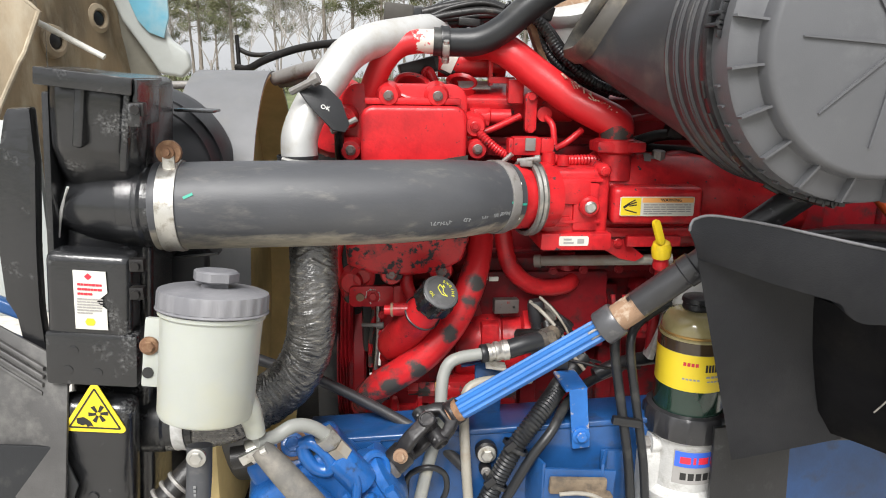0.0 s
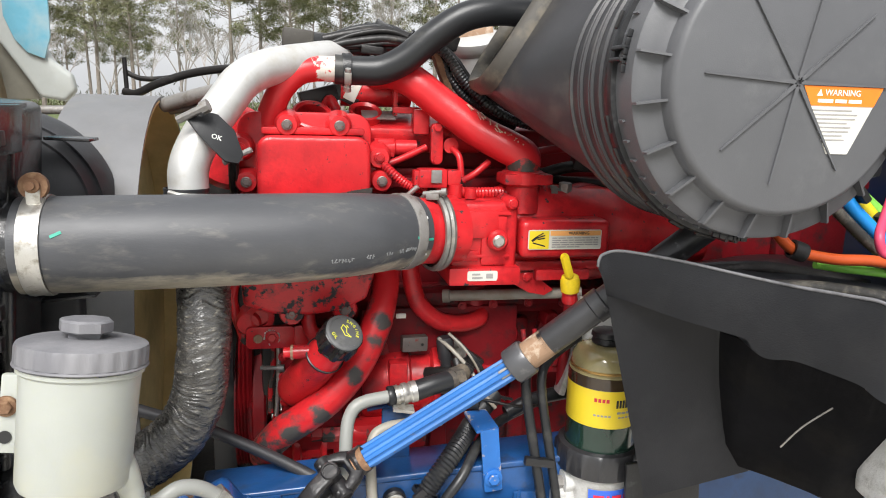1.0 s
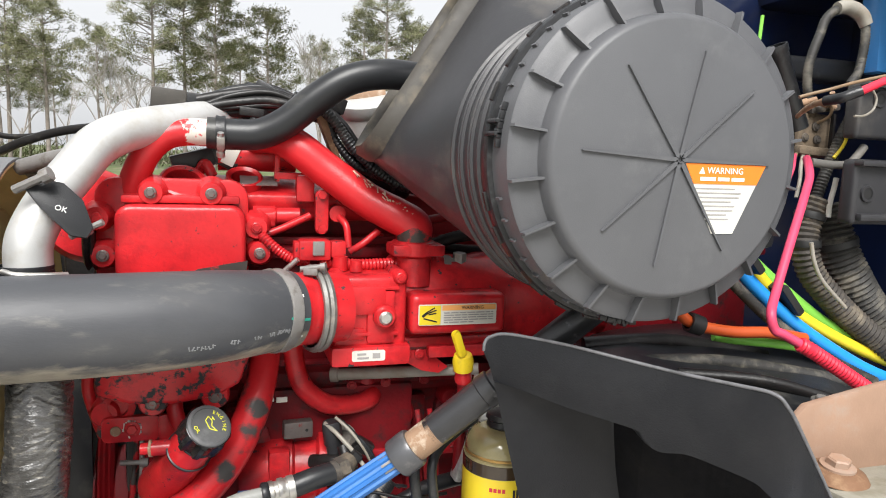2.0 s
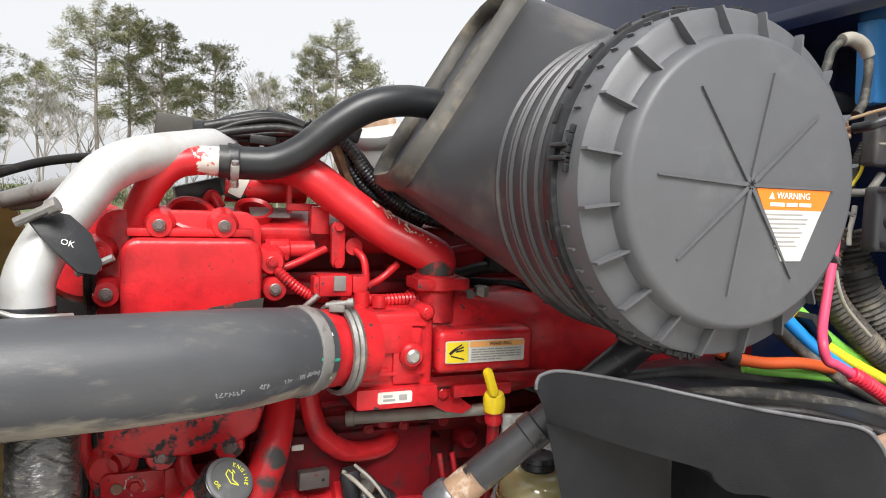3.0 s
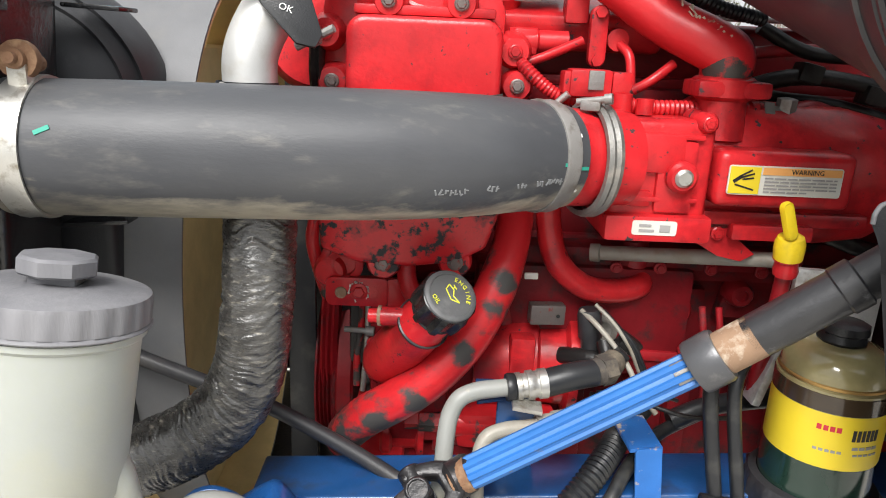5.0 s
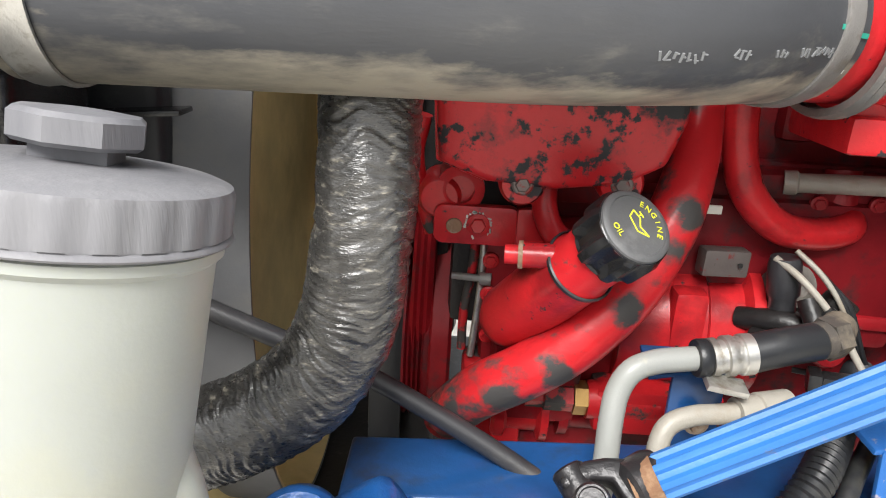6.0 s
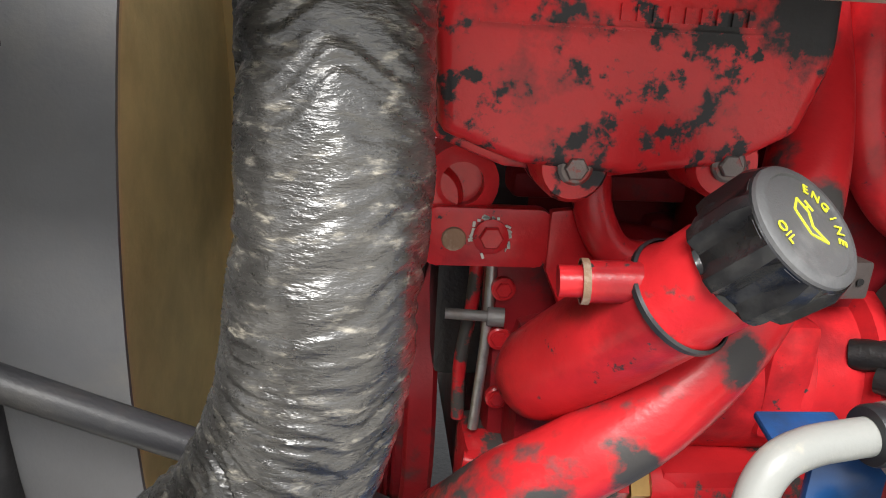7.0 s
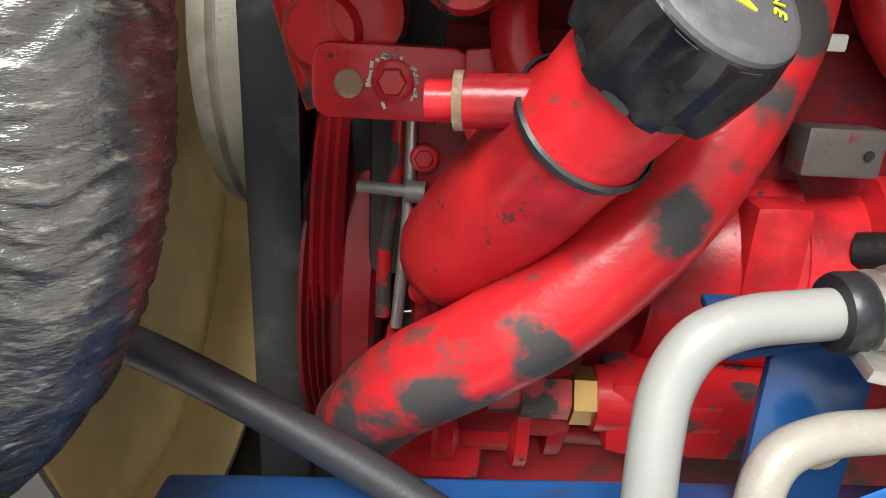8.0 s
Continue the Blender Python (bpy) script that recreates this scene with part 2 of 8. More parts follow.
label_red = mat("red_ink", (0.55, 0.03, 0.05), 0.5, vary=0.05, bump=0)
label_blue = mat("blue_ink", (0.04, 0.12, 0.58), 0.45, vary=0.05, bump=0)
ink = mat("black_ink", (0.02, 0.02, 0.02), 0.5, vary=0.05, bump=0)
ink_soft = mat("grey_ink", (0.30, 0.29, 0.28), 0.6, vary=0.1, bump=0)
ink_white = mat("white_ink", (0.75, 0.75, 0.72), 0.5, vary=0.05, bump=0)
ink_green = mat("green_paint_mark", (0.03, 0.30, 0.22), 0.5, vary=0.1, bump=0)
ink_yellow = mat("yellow_print", (0.75, 0.75, 0.05), 0.5, vary=0.05, bump=0)
ink_chalk = mat("pale_print", (0.20, 0.205, 0.21), 0.6, vary=0.2, bump=0)
filter_clear = mat("smoky_filter_shell", (0.30, 0.26, 0.13), 0.12, 0.0, (0.20, 0.17, 0.08), 10, (0.45, 0.7), vary=0.12, bump=0.02, coat=0.6)
filter_dark = mat("dark_fuel_shell", (0.012, 0.03, 0.022), 0.12, 0, vary=0.2, bump=0.02, coat=0.6)
fins = mat("radiator_fin", (0.078, 0.076, 0.075), 0.5, 0.2, (0.18, 0.175, 0.165), 12, (0.5, 0.7), bump=0.15)
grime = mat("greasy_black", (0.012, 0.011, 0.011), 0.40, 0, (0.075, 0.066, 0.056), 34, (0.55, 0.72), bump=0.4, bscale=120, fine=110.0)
void_black = mat("dull_void_black", (0.011, 0.011, 0.013), 0.75, 0, (0.020, 0.019, 0.018), 12, (0.5, 0.7), bump=0.2, spec=0.12)
tape = mat("dirty_cloth_tape", (0.055, 0.048, 0.042), 0.7, 0, (0.18, 0.15, 0.11), 30, (0.5, 0.7), bump=0.5, bscale=160)
dusty_loom = mat("dusty_black_loom", (0.032, 0.031, 0.029), 0.6, 0, (0.17, 0.155, 0.125), 26, (0.48, 0.70), vary=0.3, bump=0.4, bscale=200)
caked = mat("caked_dirt", (0.19, 0.145, 0.10), 0.85, 0, (0.085, 0.068, 0.052), 34, (0.46, 0.66), vary=0.3, bump=0.8, bscale=120)
bare_primer = mat("pale_primer", (0.55, 0.44, 0.34), 0.5, 0, (0.40, 0.10, 0.08), 60, (0.5, 0.62), vary=0.15, bump=0.1)
salmon = mat("salmon_primer", (0.31, 0.195, 0.135), 0.55, 0, (0.30, 0.25, 0.21), 9, (0.48, 0.70), vary=0.15, bump=0.12, fine=50.0)
oil_stain = mat("old_oil_film", (0.045, 0.040, 0.036), 0.45, 0, RED, 40, (0.56, 0.66), vary=0.3, bump=0.2)
wire_red = mat("red_wire", (0.72, 0.03, 0.06), 0.4, vary=0.12, bump=0.05)
wire_pink = mat("pink_wire", (0.62, 0.06, 0.13), 0.4, vary=0.12, bump=0.05)
wire_blue = mat("blue_air_line", (0.02, 0.28, 0.75), 0.35, vary=0.12, bump=0.05)
wire_yellow = mat("yellow_air_line", (0.80, 0.62, 0.03), 0.35, vary=0.12, bump=0.05)
wire_green = mat("green_air_line", (0.22, 0.58, 0.08), 0.35, vary=0.12, bump=0.05)
wire_orange = mat("orange_air_line", (0.52, 0.085, 0.02), 0.35, vary=0.12, bump=0.05)
wire_brown = mat("brown_wire", (0.22, 0.15, 0.09), 0.5, vary=0.15, bump=0.05)
hood_white = mat("pale_hood_gelcoat", (0.46, 0.485, 0.47), 0.45, 0, (0.42, 0.43, 0.40), 5, (0.5, 0.75), vary=0.08, bump=0.1)
hood_blue = mat("hood_blue_gelcoat", (0.16, 0.42, 0.55), 0.35, 0, (0.40, 0.50, 0.52), 4, (0.5, 0.7), vary=0.12, bump=0.05)
bark = mat("pine_bark", (0.19, 0.16, 0.14), 0.9, 0, (0.28, 0.25, 0.22), 3, (0.45, 0.7), vary=0.3, vscale=2, bump=0.4, bscale=20)
# twig grey is lightened to carry the haze of distance in its colour
twig = mat("hazed_bare_twigs", (0.30, 0.275, 0.255), 0.9, 0, vary=0.25, vscale=0.6, bump=0)
needles = mat("pine_needles", (0.125, 0.135, 0.065), 0.7, 0, (0.19, 0.175, 0.095), 0.8, (0.4, 0.7), vary=0.4, vscale=0.5, bump=0, island=True)
gravel = mat("pale_gravel", (0.50, 0.475, 0.43), 0.9, 0, (0.24, 0.22, 0.19), 1.3, (0.5, 0.7), vary=0.25, vscale=14, bump=0.6, bscale=60)
grass = mat("grass_and_gravel", (0.10, 0.13, 0.045), 0.9, 0, (0.21, 0.19, 0.13), 0.25, (0.52, 0.62), vary=0.35, vscale=1.2, bump=0.5, bscale=30)

# ---- mesh helpers ----
V = Vector
BASE = {}


def finish(ob, material, angle=38):
    ob.data.materials.append(material)
    ob.data.shade_smooth()
    ob.data.set_sharp_from_angle(angle=radians(angle))


def thing(name, base, label, category, group="", kind=""):
    ob = new(name)
    ob.location = base
    BASE[ob] = V(base)
    return tagged(ob, label, category, group, kind)


def part(name, bm, material, parent, label="", angle=38):
    """One mesh in world places, linked under a thing or a part."""
    me = bpy.data.meshes.new(name)
    bm.transform(Matrix.Translation(-BASE[parent]))
    bmesh.ops.recalc_face_normals(bm, faces=bm.faces)
    bm.to_mesh(me)
    bm.free()
    ob = new(name, me)
    ob.parent = parent
    BASE[ob] = BASE[parent]
    finish(ob, material, angle)
    return tagged(ob, label)


def single(name, bm, material, base, label, category, group="", kind="", angle=38):
    me = bpy.data.meshes.new(name)
    bm.transform(Matrix.Translation(-V(base)))
    bmesh.ops.recalc_face_normals(bm, faces=bm.faces)
    bm.to_mesh(me)
    bm.free()
    ob = new(name, me)
    ob.location = base
    BASE[ob] = V(base)
    finish(ob, material, angle)
    return tagged(ob, label, category, group, kind)


def bm_():
    return bmesh.new()


def add(bm, piece):
    me = bpy.data.meshes.new("scratch")
    piece.to_mesh(me)
    piece.free()
    bm.from_mesh(me)
    bpy.data.meshes.remove(me)
    return bm


def aim(o, axis, up=(0, 0, 1)):
    """Matrix whose z runs along axis, at o."""
    z = V(axis).normalized()
    u = V(up)
    if abs(z.dot(u.normalized())) > 0.98:
        u = V((1, 0, 0))
    x = u.cross(z).normalized()
    y = z.cross(x)
    m = Matrix((x, y, z)).transposed().to_4x4()
    m.translation = V(o)
    return m


def box(bm, c, s, rot=(0, 0, 0), bev=0.004, seg=2, m=None):
    p = bm_()
    bmesh.ops.create_cube(p, size=1.0)
    bmesh.ops.scale(p, vec=s, verts=p.verts)
    if bev:
        bmesh.ops.bevel(p, geom=p.edges[:], offset=min(bev, min(s) * 0.45), segments=seg, profile=0.6, affect="EDGES")
    p.transform(m if m is not None else pose(*c, *rot))
    return add(bm, p)


def lathe(bm, o, axis, prof, seg=40, squash=None, up=(0, 0, 1)):
    """Turned shape: prof is (radius, height along axis)."""
    p = bm_()
    rings = []
    for r, h in prof:
        if r < 1e-6:
            rings.append([p.verts.new((0, 0, h))])
        else:
            rings.append([p.verts.new((r * math.cos(2 * math.pi * k / seg), r * math.sin(2 * math.pi * k / seg), h)) for k in range(seg)])
    for a, b in zip(rings, rings[1:]):
        for k in range(seg):
            q = (k + 1) % seg
            if len(a) == 1 and len(b) == 1:
                continue
            if len(a) == 1:
                p.faces.new((a[0], b[k], b[q]))
            elif len(b) == 1:
                p.faces.new((a[k], a[q], b[0]))
            else:
                p.faces.new((a[k], a[q], b[q], b[k]))
    if squash:
        bmesh.ops.scale(p, vec=squash, verts=p.verts)
    p.transform(aim(o, axis, up))
    return add(bm, p)


def smooth_line(pts, sub):
    P = [V(p) for p in pts]
    P = [P[0] * 2 - P[1]] + P + [P[-1] * 2 - P[-2]]
    out = []
    for i in range(1, len(P) - 2):
        a, b, c, d = P[i - 1:i + 3]
        for s in range(sub):
            t = s / sub
            out.append(0.5 * ((2 * b) + (c - a) * t + (2 * a - 5 * b + 4 * c - d) * t * t + (3 * b - a - 3 * c + d) * t ** 3))
    out.append(P[-2])
    return out


def tube(bm, pts, r, seg=20, sub=8, caps=True, wave=None, straight=False):
    """A pipe along a smooth line; r is one radius or one for each point; wave(s, angle) adds to the radius."""
    line = [V(p) for p in pts] if straight else smooth_line(pts, sub)
    n = len(line)
    rs = r if isinstance(r, (list, tuple)) else [r] * len(pts)
    dirs = [(line[min(i + 1, n - 1)] - line[max(i - 1, 0)]).normalized() for i in range(n)]
    ref = dirs[0].orthogonal().normalized()
    rings, run = [], 0.0
    for i in range(n):
        ref = (ref - dirs[i] * ref.dot(dirs[i])).normalized()
        side = dirs[i].cross(ref)
        f = i / (n - 1) * (len(rs) - 1)
        k = min(int(f), len(rs) - 2) if len(rs) > 1 else 0
        rad = rs[k] + (rs[k + 1] - rs[k]) * (f - k) if len(rs) > 1 else rs[0]
        if i:
            run += (line[i] - line[i - 1]).length
        ring = []
        for q in range(seg):
            a = 2 * math.pi * q / seg
            rr = rad + (wave(run, a) if wave else 0)
            ring.append(bm.verts.new(line[i] + (ref * math.cos(a) + side * math.sin(a)) * rr))
        rings.append(ring)
    for a, b in zip(rings, rings[1:]):
        for q in range(seg):
            bm.faces.new((a[q], a[(q + 1) % seg], b[(q + 1) % seg], b[q]))
    if caps:
        bm.faces.new(rings[0][::-1])
        bm.faces.new(rings[-1])
    return bm


def prism(bm, outline, m, depth, bev=0.003, seg=2):
    """A flat outline in the x-y plane of m, grown by depth along its z."""
    p = bm_()
    f = p.faces.new([p.verts.new((u, v, 0)) for u, v in outline])
    top = bmesh.ops.extrude_face_region(p, geom=[f])
    bmesh.ops.translate(p, vec=(0, 0, depth), verts=[g for g in top["geom"] if isinstance(g, bmesh.types.BMVert)])
    bmesh.ops.recalc_face_normals(p, faces=p.faces)
    if bev:
        bmesh.ops.bevel(p, geom=p.edges[:], offset=bev, segments=seg, profile=0.6, affect="EDGES")
    p.transform(m)
    return add(bm, p)


def rounded(w, h, r, n=5, cx=0.0, cy=0.0):
    pts = []
    for sx, sy, a0 in ((1, 1, 0), (-1, 1, 90), (-1, -1, 180), (1, -1, 270)):
        for k in range(n + 1):
            a = radians(a0 + 90 * k / n)
            pts.append((cx + sx * (w / 2 - r) + r * math.cos(a), cy + sy * (h / 2 - r) + r * math.sin(a)))
    return pts


def facing(o, normal=(0, -1, 0)):
    """Matrix of a plate that faces normal: its x runs to the reader's right, its y up."""
    return aim(o, normal)


def bolt(parent, p, axis, r=0.009, material=None, washer=True, name="bolt"):
    b = bm_()
    prof = [(0, -0.002), (r * 1.45, -0.002), (r * 1.45, 0.0025), (r * 1.2, 0.0035)] if washer else [(0, 0), (r * 1.05, 0)]
    lathe(b, p, axis, prof + [(r * 0.6, 0.0035)], 20)
    lathe(b, p, axis, [(r, 0.002), (r, r * 0.75), (r * 0.86, r * 0.9), (r * 0.4, r * 0.92), (0, r * 0.86)], 6)
    return part(name, b, material or steel, parent, angle=30)


def clamp_band(parent, c, axis, r, w, material, screw=None, name="hose_clamp", label=""):
    b = bm_()
    t = 0.0022
    lathe(b, c, axis, [(r, -w / 2), (r + t, -w / 2), (r + t * 1.3, -w * 0.35), (r + t * 0.7, 0), (r + t * 1.3, w * 0.35), (r + t, w / 2), (r, w / 2)], 48)
    ob = part(name, b, material, parent, label)
    if screw is not None:
        d = V(axis).normalized()
        s = V(screw).normalized()
        s = (s - d * s.dot(d)).normalized()
        o = V(c) + s * (r + 0.007)
        side = d.cross(s)
        q = bm_()
        box(q, (0, 0, 0), (0.02, w * 0.8, 0.012), bev=0.002, m=aim(o, s, d))
        lathe(q, o - side * 0.016, side, [(0, 0), (0.005, 0), (0.005, 0.032), (0.0065, 0.032), (0.0065, 0.04), (0, 0.04)], 10)
        part("clamp_screw", q, steel, ob)
    return ob


def words(text, size, m, material, parent, name="lettering", lift=0.0006, spread=None):
    cu = bpy.data.curves.new("type", "FONT")
    cu.body, cu.size, cu.extrude = text, size, 0.0003
    cu.align_x, cu.align_y = "CENTER", "CENTER"
    cu.resolution_u = 2
    tmp = bpy.data.objects.new("type", cu)
    me = bpy.data.meshes.new_from_object(tmp)
    bpy.data.objects.remove(tmp)
    b = bm_()
    b.from_mesh(me)
    bpy.data.meshes.remove(me)
    b.transform(Matrix.Translation((0, 0, lift)))
    b.transform(m)
    return part(name, b, material, parent)


def print_bars(rows, m, material, parent, name="print", lift=0.0006):
    """Unreadable print: rows of (x0, x1, y, height)."""
    b = bm_()
    for x0, x1, y, h in rows:
        box(b, (0, 0, 0), (x1 - x0, h, 0.0006), bev=0, m=m @ pose((x0 + x1) / 2, y, lift))
    return part(name, b, material, parent)


def curved(bm, c, r, a0, a1, z0, z1, th=0.0008, n=10):
    """A thin sheet bent round the upright axis at c, between two angles in degrees and two heights."""
    grid = []
    for k in range(n + 1):
        a = radians(a0 + (a1 - a0) * k / n)
        d = V((math.cos(a), math.sin(a), 0))
        grid.append([bm.verts.new(V((c[0], c[1], z)) + d * q) for z, q in ((z0, r), (z1, r), (z1, r + th), (z0, r + th))])
    for p, q in zip(grid, grid[1:]):
        for j in range(4):
            bm.faces.new((p[j], p[(j + 1) % 4], q[(j + 1) % 4], q[j]))
    bm.faces.new(grid[0])
    bm.faces.new(grid[-1][::-1])
    return bm


def text_lines(w, top, bottom, n, left=None, gap=0.45, seed=1):
    rng = random.Random(seed)
    left = -w / 2 if left is None else left
    rows, step = [], (top - bottom) / n
    for k in range(n):
        y = top - step * (k + 0.5)
        x, end = left, left + w * (1.0 if k < n - 1 else 0.6)
        while x < end - w * 0.04:
            ln = min(end - x, w * rng.uniform(0.08, 0.22))
            rows.append((x, x + ln, y, step * gap))
            x += ln + w * 0.022
    return rows


def ribbed(pts, r, pitch=0.006, seg=14):
    """Corrugated loom along a smooth line."""
    line = smooth_line(pts, 10)
    length = sum((b - a).length for a, b in zip(line, line[1:]))
    n = max(8, int(length / (pitch / 2)))
    acc, out, want, i = 0.0, [line[0]], length / n, 0
    for a, b in zip(line, line[1:]):
        seg_l = (b - a).length
        while acc + seg_l >= want * len(out) and len(out) <= n:
            t = (want * len(out) - acc) / seg_l if seg_l else 0
            out.append(a.lerp(b, min(1, max(0, t))))
        acc += seg_l
    b = bm_()
    rs = [r if k % 2 else r * 0.86 for k in range(len(out))]
    tube(b, out, rs, seg, straight=True)
    return b

# ---- ground ----
g = bm_()
N = 40
for i in range(N + 1):
    for j in range(N + 1):
        u, v = (i / N * 2 - 1), (j / N * 2 - 1)
        x, y = 400 * u * abs(u), 400 * v * abs(v)
        far = max(0.0, math.hypot(x, y) - 10) / 60
        g.verts.new((x, y, 0.25 * min(1, far) * noise.noise((x * 0.05, y * 0.05, 0))))
g.verts.ensure_lookup_table()
for i in range(N):
    for j in range(N):
        a = i * (N + 1) + j
        g.faces.new((g.verts[a], g.verts[a + N + 1], g.verts[a + N + 2], g.verts[a + 1]))
single("ground", g, grass, (0, 0, 0), "open field of winter grass and gravel", "ground", kind="structure")

b = bm_()
rim = []
for k in range(72):
    a = 2 * math.pi * k / 72
    q = 15 + 2.5 * noise.noise((math.cos(a) * 2, math.sin(a) * 2, 5))
    rim.append((q * math.cos(a), q * math.sin(a)))
prism(b, rim, pose(0, 0, -0.01), 0.02, 0)
single("gravel_yard", b, gravel, (0, 0, 0), "pale packed gravel yard under the truck", "gravel", kind="structure")

# ---- engine ----
engine = thing("engine", (0.45, 1.75, 0.72), "red painted diesel truck engine with flaking oily paint", "truck engine")
b = bm_()
box(b, (0.53, 1.80, 0.98), (1.22, 0.46, 0.46), bev=0.02)
for k in range(7):
    q = bm_()
    box(q, (0.05 + 0.16 * k, 1.565, 0.96), (0.035, 0.03, 0.36), bev=0.01)
    part("block_rib", q, red_shade, engine)
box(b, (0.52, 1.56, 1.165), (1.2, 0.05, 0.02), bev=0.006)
part("engine_block", b, red_shade, engine, "dusty red cast iron block, its red darkened for shade")
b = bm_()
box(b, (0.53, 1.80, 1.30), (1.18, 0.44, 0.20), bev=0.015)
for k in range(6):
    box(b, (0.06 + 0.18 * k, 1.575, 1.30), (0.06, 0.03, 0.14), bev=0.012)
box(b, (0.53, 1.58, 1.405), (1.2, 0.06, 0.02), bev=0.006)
part("cylinder_head", b, red_shade, engine)
b = bm_()
box(b, (0.55, 1.82, 1.455), (1.14, 0.36, 0.10), bev=0.03, seg=4)
box(b, (0.55, 1.80, 1.42), (1.18, 0.42, 0.016), bev=0.005)
part("valve_cover", b, red_dusty, engine)
for k in range(5):
    bolt(engine, (0.10 + 0.2 * k, 1.615, 1.428), (0, 0, 1), 0.009, red)
b = bm_()
box(b, (0.10, 1.60, 1.495), (0.36, 0.10, 0.05), rot=(18, 0, 0), bev=0.014, seg=3)
part("rail_cover", b, red, engine)
b = bm_()
box(b, (0, 0, 0), (0.06, 0.03, 0.003), bev=0.001, m=aim((0.085, 1.565, 1.525), (0, -0.45, 0.9)))
part("data_plate", b, dull_steel, engine, "dull metal data plate")
# bright gasket strip behind the crossover pipe
b = bm_()
box(b, (0.42, 1.63, 1.512), (0.56, 0.05, 0.006), bev=0.002)
part("heat_shield", b, alu, engine, "bare bright metal heat shield strip")

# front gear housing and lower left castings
# black plate puts the shade of the gaps behind the covers into its colour
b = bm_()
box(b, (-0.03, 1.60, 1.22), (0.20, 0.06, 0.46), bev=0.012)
part("front_void_plate", b, grime, engine, "dark plate added for the shaded gaps behind the covers")
# dark boxes added to close the see-through gaps to the field behind
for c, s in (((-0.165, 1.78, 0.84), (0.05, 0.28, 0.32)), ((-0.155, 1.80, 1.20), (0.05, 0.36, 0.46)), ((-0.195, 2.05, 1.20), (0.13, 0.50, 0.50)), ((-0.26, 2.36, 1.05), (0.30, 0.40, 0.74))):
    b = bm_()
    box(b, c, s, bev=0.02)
    part("gap_blocker", b, grime, engine, "added dark box blocking the view past the engine front")
b = bm_()
prism(b, [(0.0, -0.30), (0.16, -0.30), (0.20, -0.05), (0.19, 0.0), (0.10, 0.018), (0.0, 0.012), (-0.005, 0.0)], facing((-0.09, 1.56, 1.12)), 0.06, 0.012)
box(b, (-0.03, 1.52, 1.00), (0.10, 0.10, 0.16), bev=0.02)
part("gear_housing", b, red_dusty, engine)
b = bm_()
box(b, (0.20, 1.53, 1.10), (0.30, 0.05, 0.16), bev=0.012)
box(b, (0.30, 1.54, 1.19), (0.40, 0.05, 0.03), bev=0.008)
prism(b, [(0, 0), (0.09, 0), (0.075, 0.10), (0.02, 0.10)], facing((0.40, 1.56, 1.10)), 0.02, 0.004)
part("side_cover", b, red_shade, engine)

# recirculation cooler cover: the upper box with its bolted lugs
cover = bm_()
prism(cover, rounded(0.185, 0.118, 0.022, 5), facing((-0.031, 1.515, 1.431)), 0.062, 0.009, 3)
prism(cover, rounded(0.225, 0.185, 0.03, 5), facing((-0.045, 1.545, 1.435)), 0.035, 0.006)
for x, z in ((-0.075, 1.507), (0.011, 1.507), (-0.15, 1.468), (-0.142, 1.412), (0.083, 1.415), (0.078, 1.455)):
    lug = bm_()
    lathe(lug, (x, 1.52, z), (0, -1, 0), [(0.026, 0), (0.022, 0.012), (0.0195, 0.034), (0.0165, 0.042), (0, 0.043)], 24)
    part("bolt_lug", lug, red_speck, engine)
box(cover, (-0.032, 1.505, 1.497), (0.17, 0.05, 0.012), bev=0.004)
egr = part("cooler_cover", cover, red_speck, engine, "bright red bolted cooler cover speckled with chips")
for x, z in ((-0.075, 1.507), (0.011, 1.507), (-0.142, 1.412), (0.083, 1.415), (-0.15, 1.468), (0.078, 1.455)):
    bolt(egr, (x, 1.477, z), (0, -1, 0), 0.0062, bolt_dark if z != 1.468 and z != 1.455 else red)
b = bm_()
lathe(b, (-0.033, 1.54, 1.515), (0.1, -0.65, 0.75), [(0.036, -0.04), (0.036, 0.012), (0.032, 0.014), (0.028, 0.010), (0.027, -0.035), (0, -0.035)], 32)
lathe(b, (0.062, 1.575, 1.525), (0.05, -0.5, 0.85), [(0.030, -0.05), (0.030, 0.008), (0.027, 0.010), (0.021, 0.006), (0.020, -0.04), (0, -0.04)], 28)
part("injector_bore", b, red, engine)
b = bm_()
lathe(b, (-0.17, 1.60, 1.46), (0, -1, 0.1), [(0.0, -0.08), (0.075, -0.08), (0.075, 0.035), (0.065, 0.05), (0, 0.055)], 40)
part("pump_drum", b, red, engine)
# slotted clip plates and small hardware on top
b = bm_()
box(b, (-0.02, 1.60, 1.555), (0.07, 0.02, 0.03), rot=(0, -15, 10), bev=0.003)
box(b, (0.035, 1.61, 1.57), (0.05, 0.025, 0.05), rot=(0, 25, 0), bev=0.003)
part("sensor_body", b, plastic, engine, "black plastic sensor")
b = bm_()
box(b, (0.042, 1.595, 1.568), (0.022, 0.006, 0.04), rot=(0, 25, 0), bev=0.001)
part("sensor_tag", b, label_white, engine, "white sensor sticker")
b = bm_()
tube(b, [(-0.01, 1.59, 1.535), (0.0, 1.585, 1.55), (0.012, 1.58, 1.53)], 0.009, 12)
part("sensor_lead", b, red, engine)

b = bm_()
prism(b, [(-0.03, -0.008), (0.05, -0.008), (0.052, 0.010), (0.02, 0.005), (0.0, 0.001), (-0.02, -0.002)], facing((0.012, 1.4526, 1.397)), 0.0012, 0)
part("oil_smear", b, oil_stain, egr, "dark oil smear")
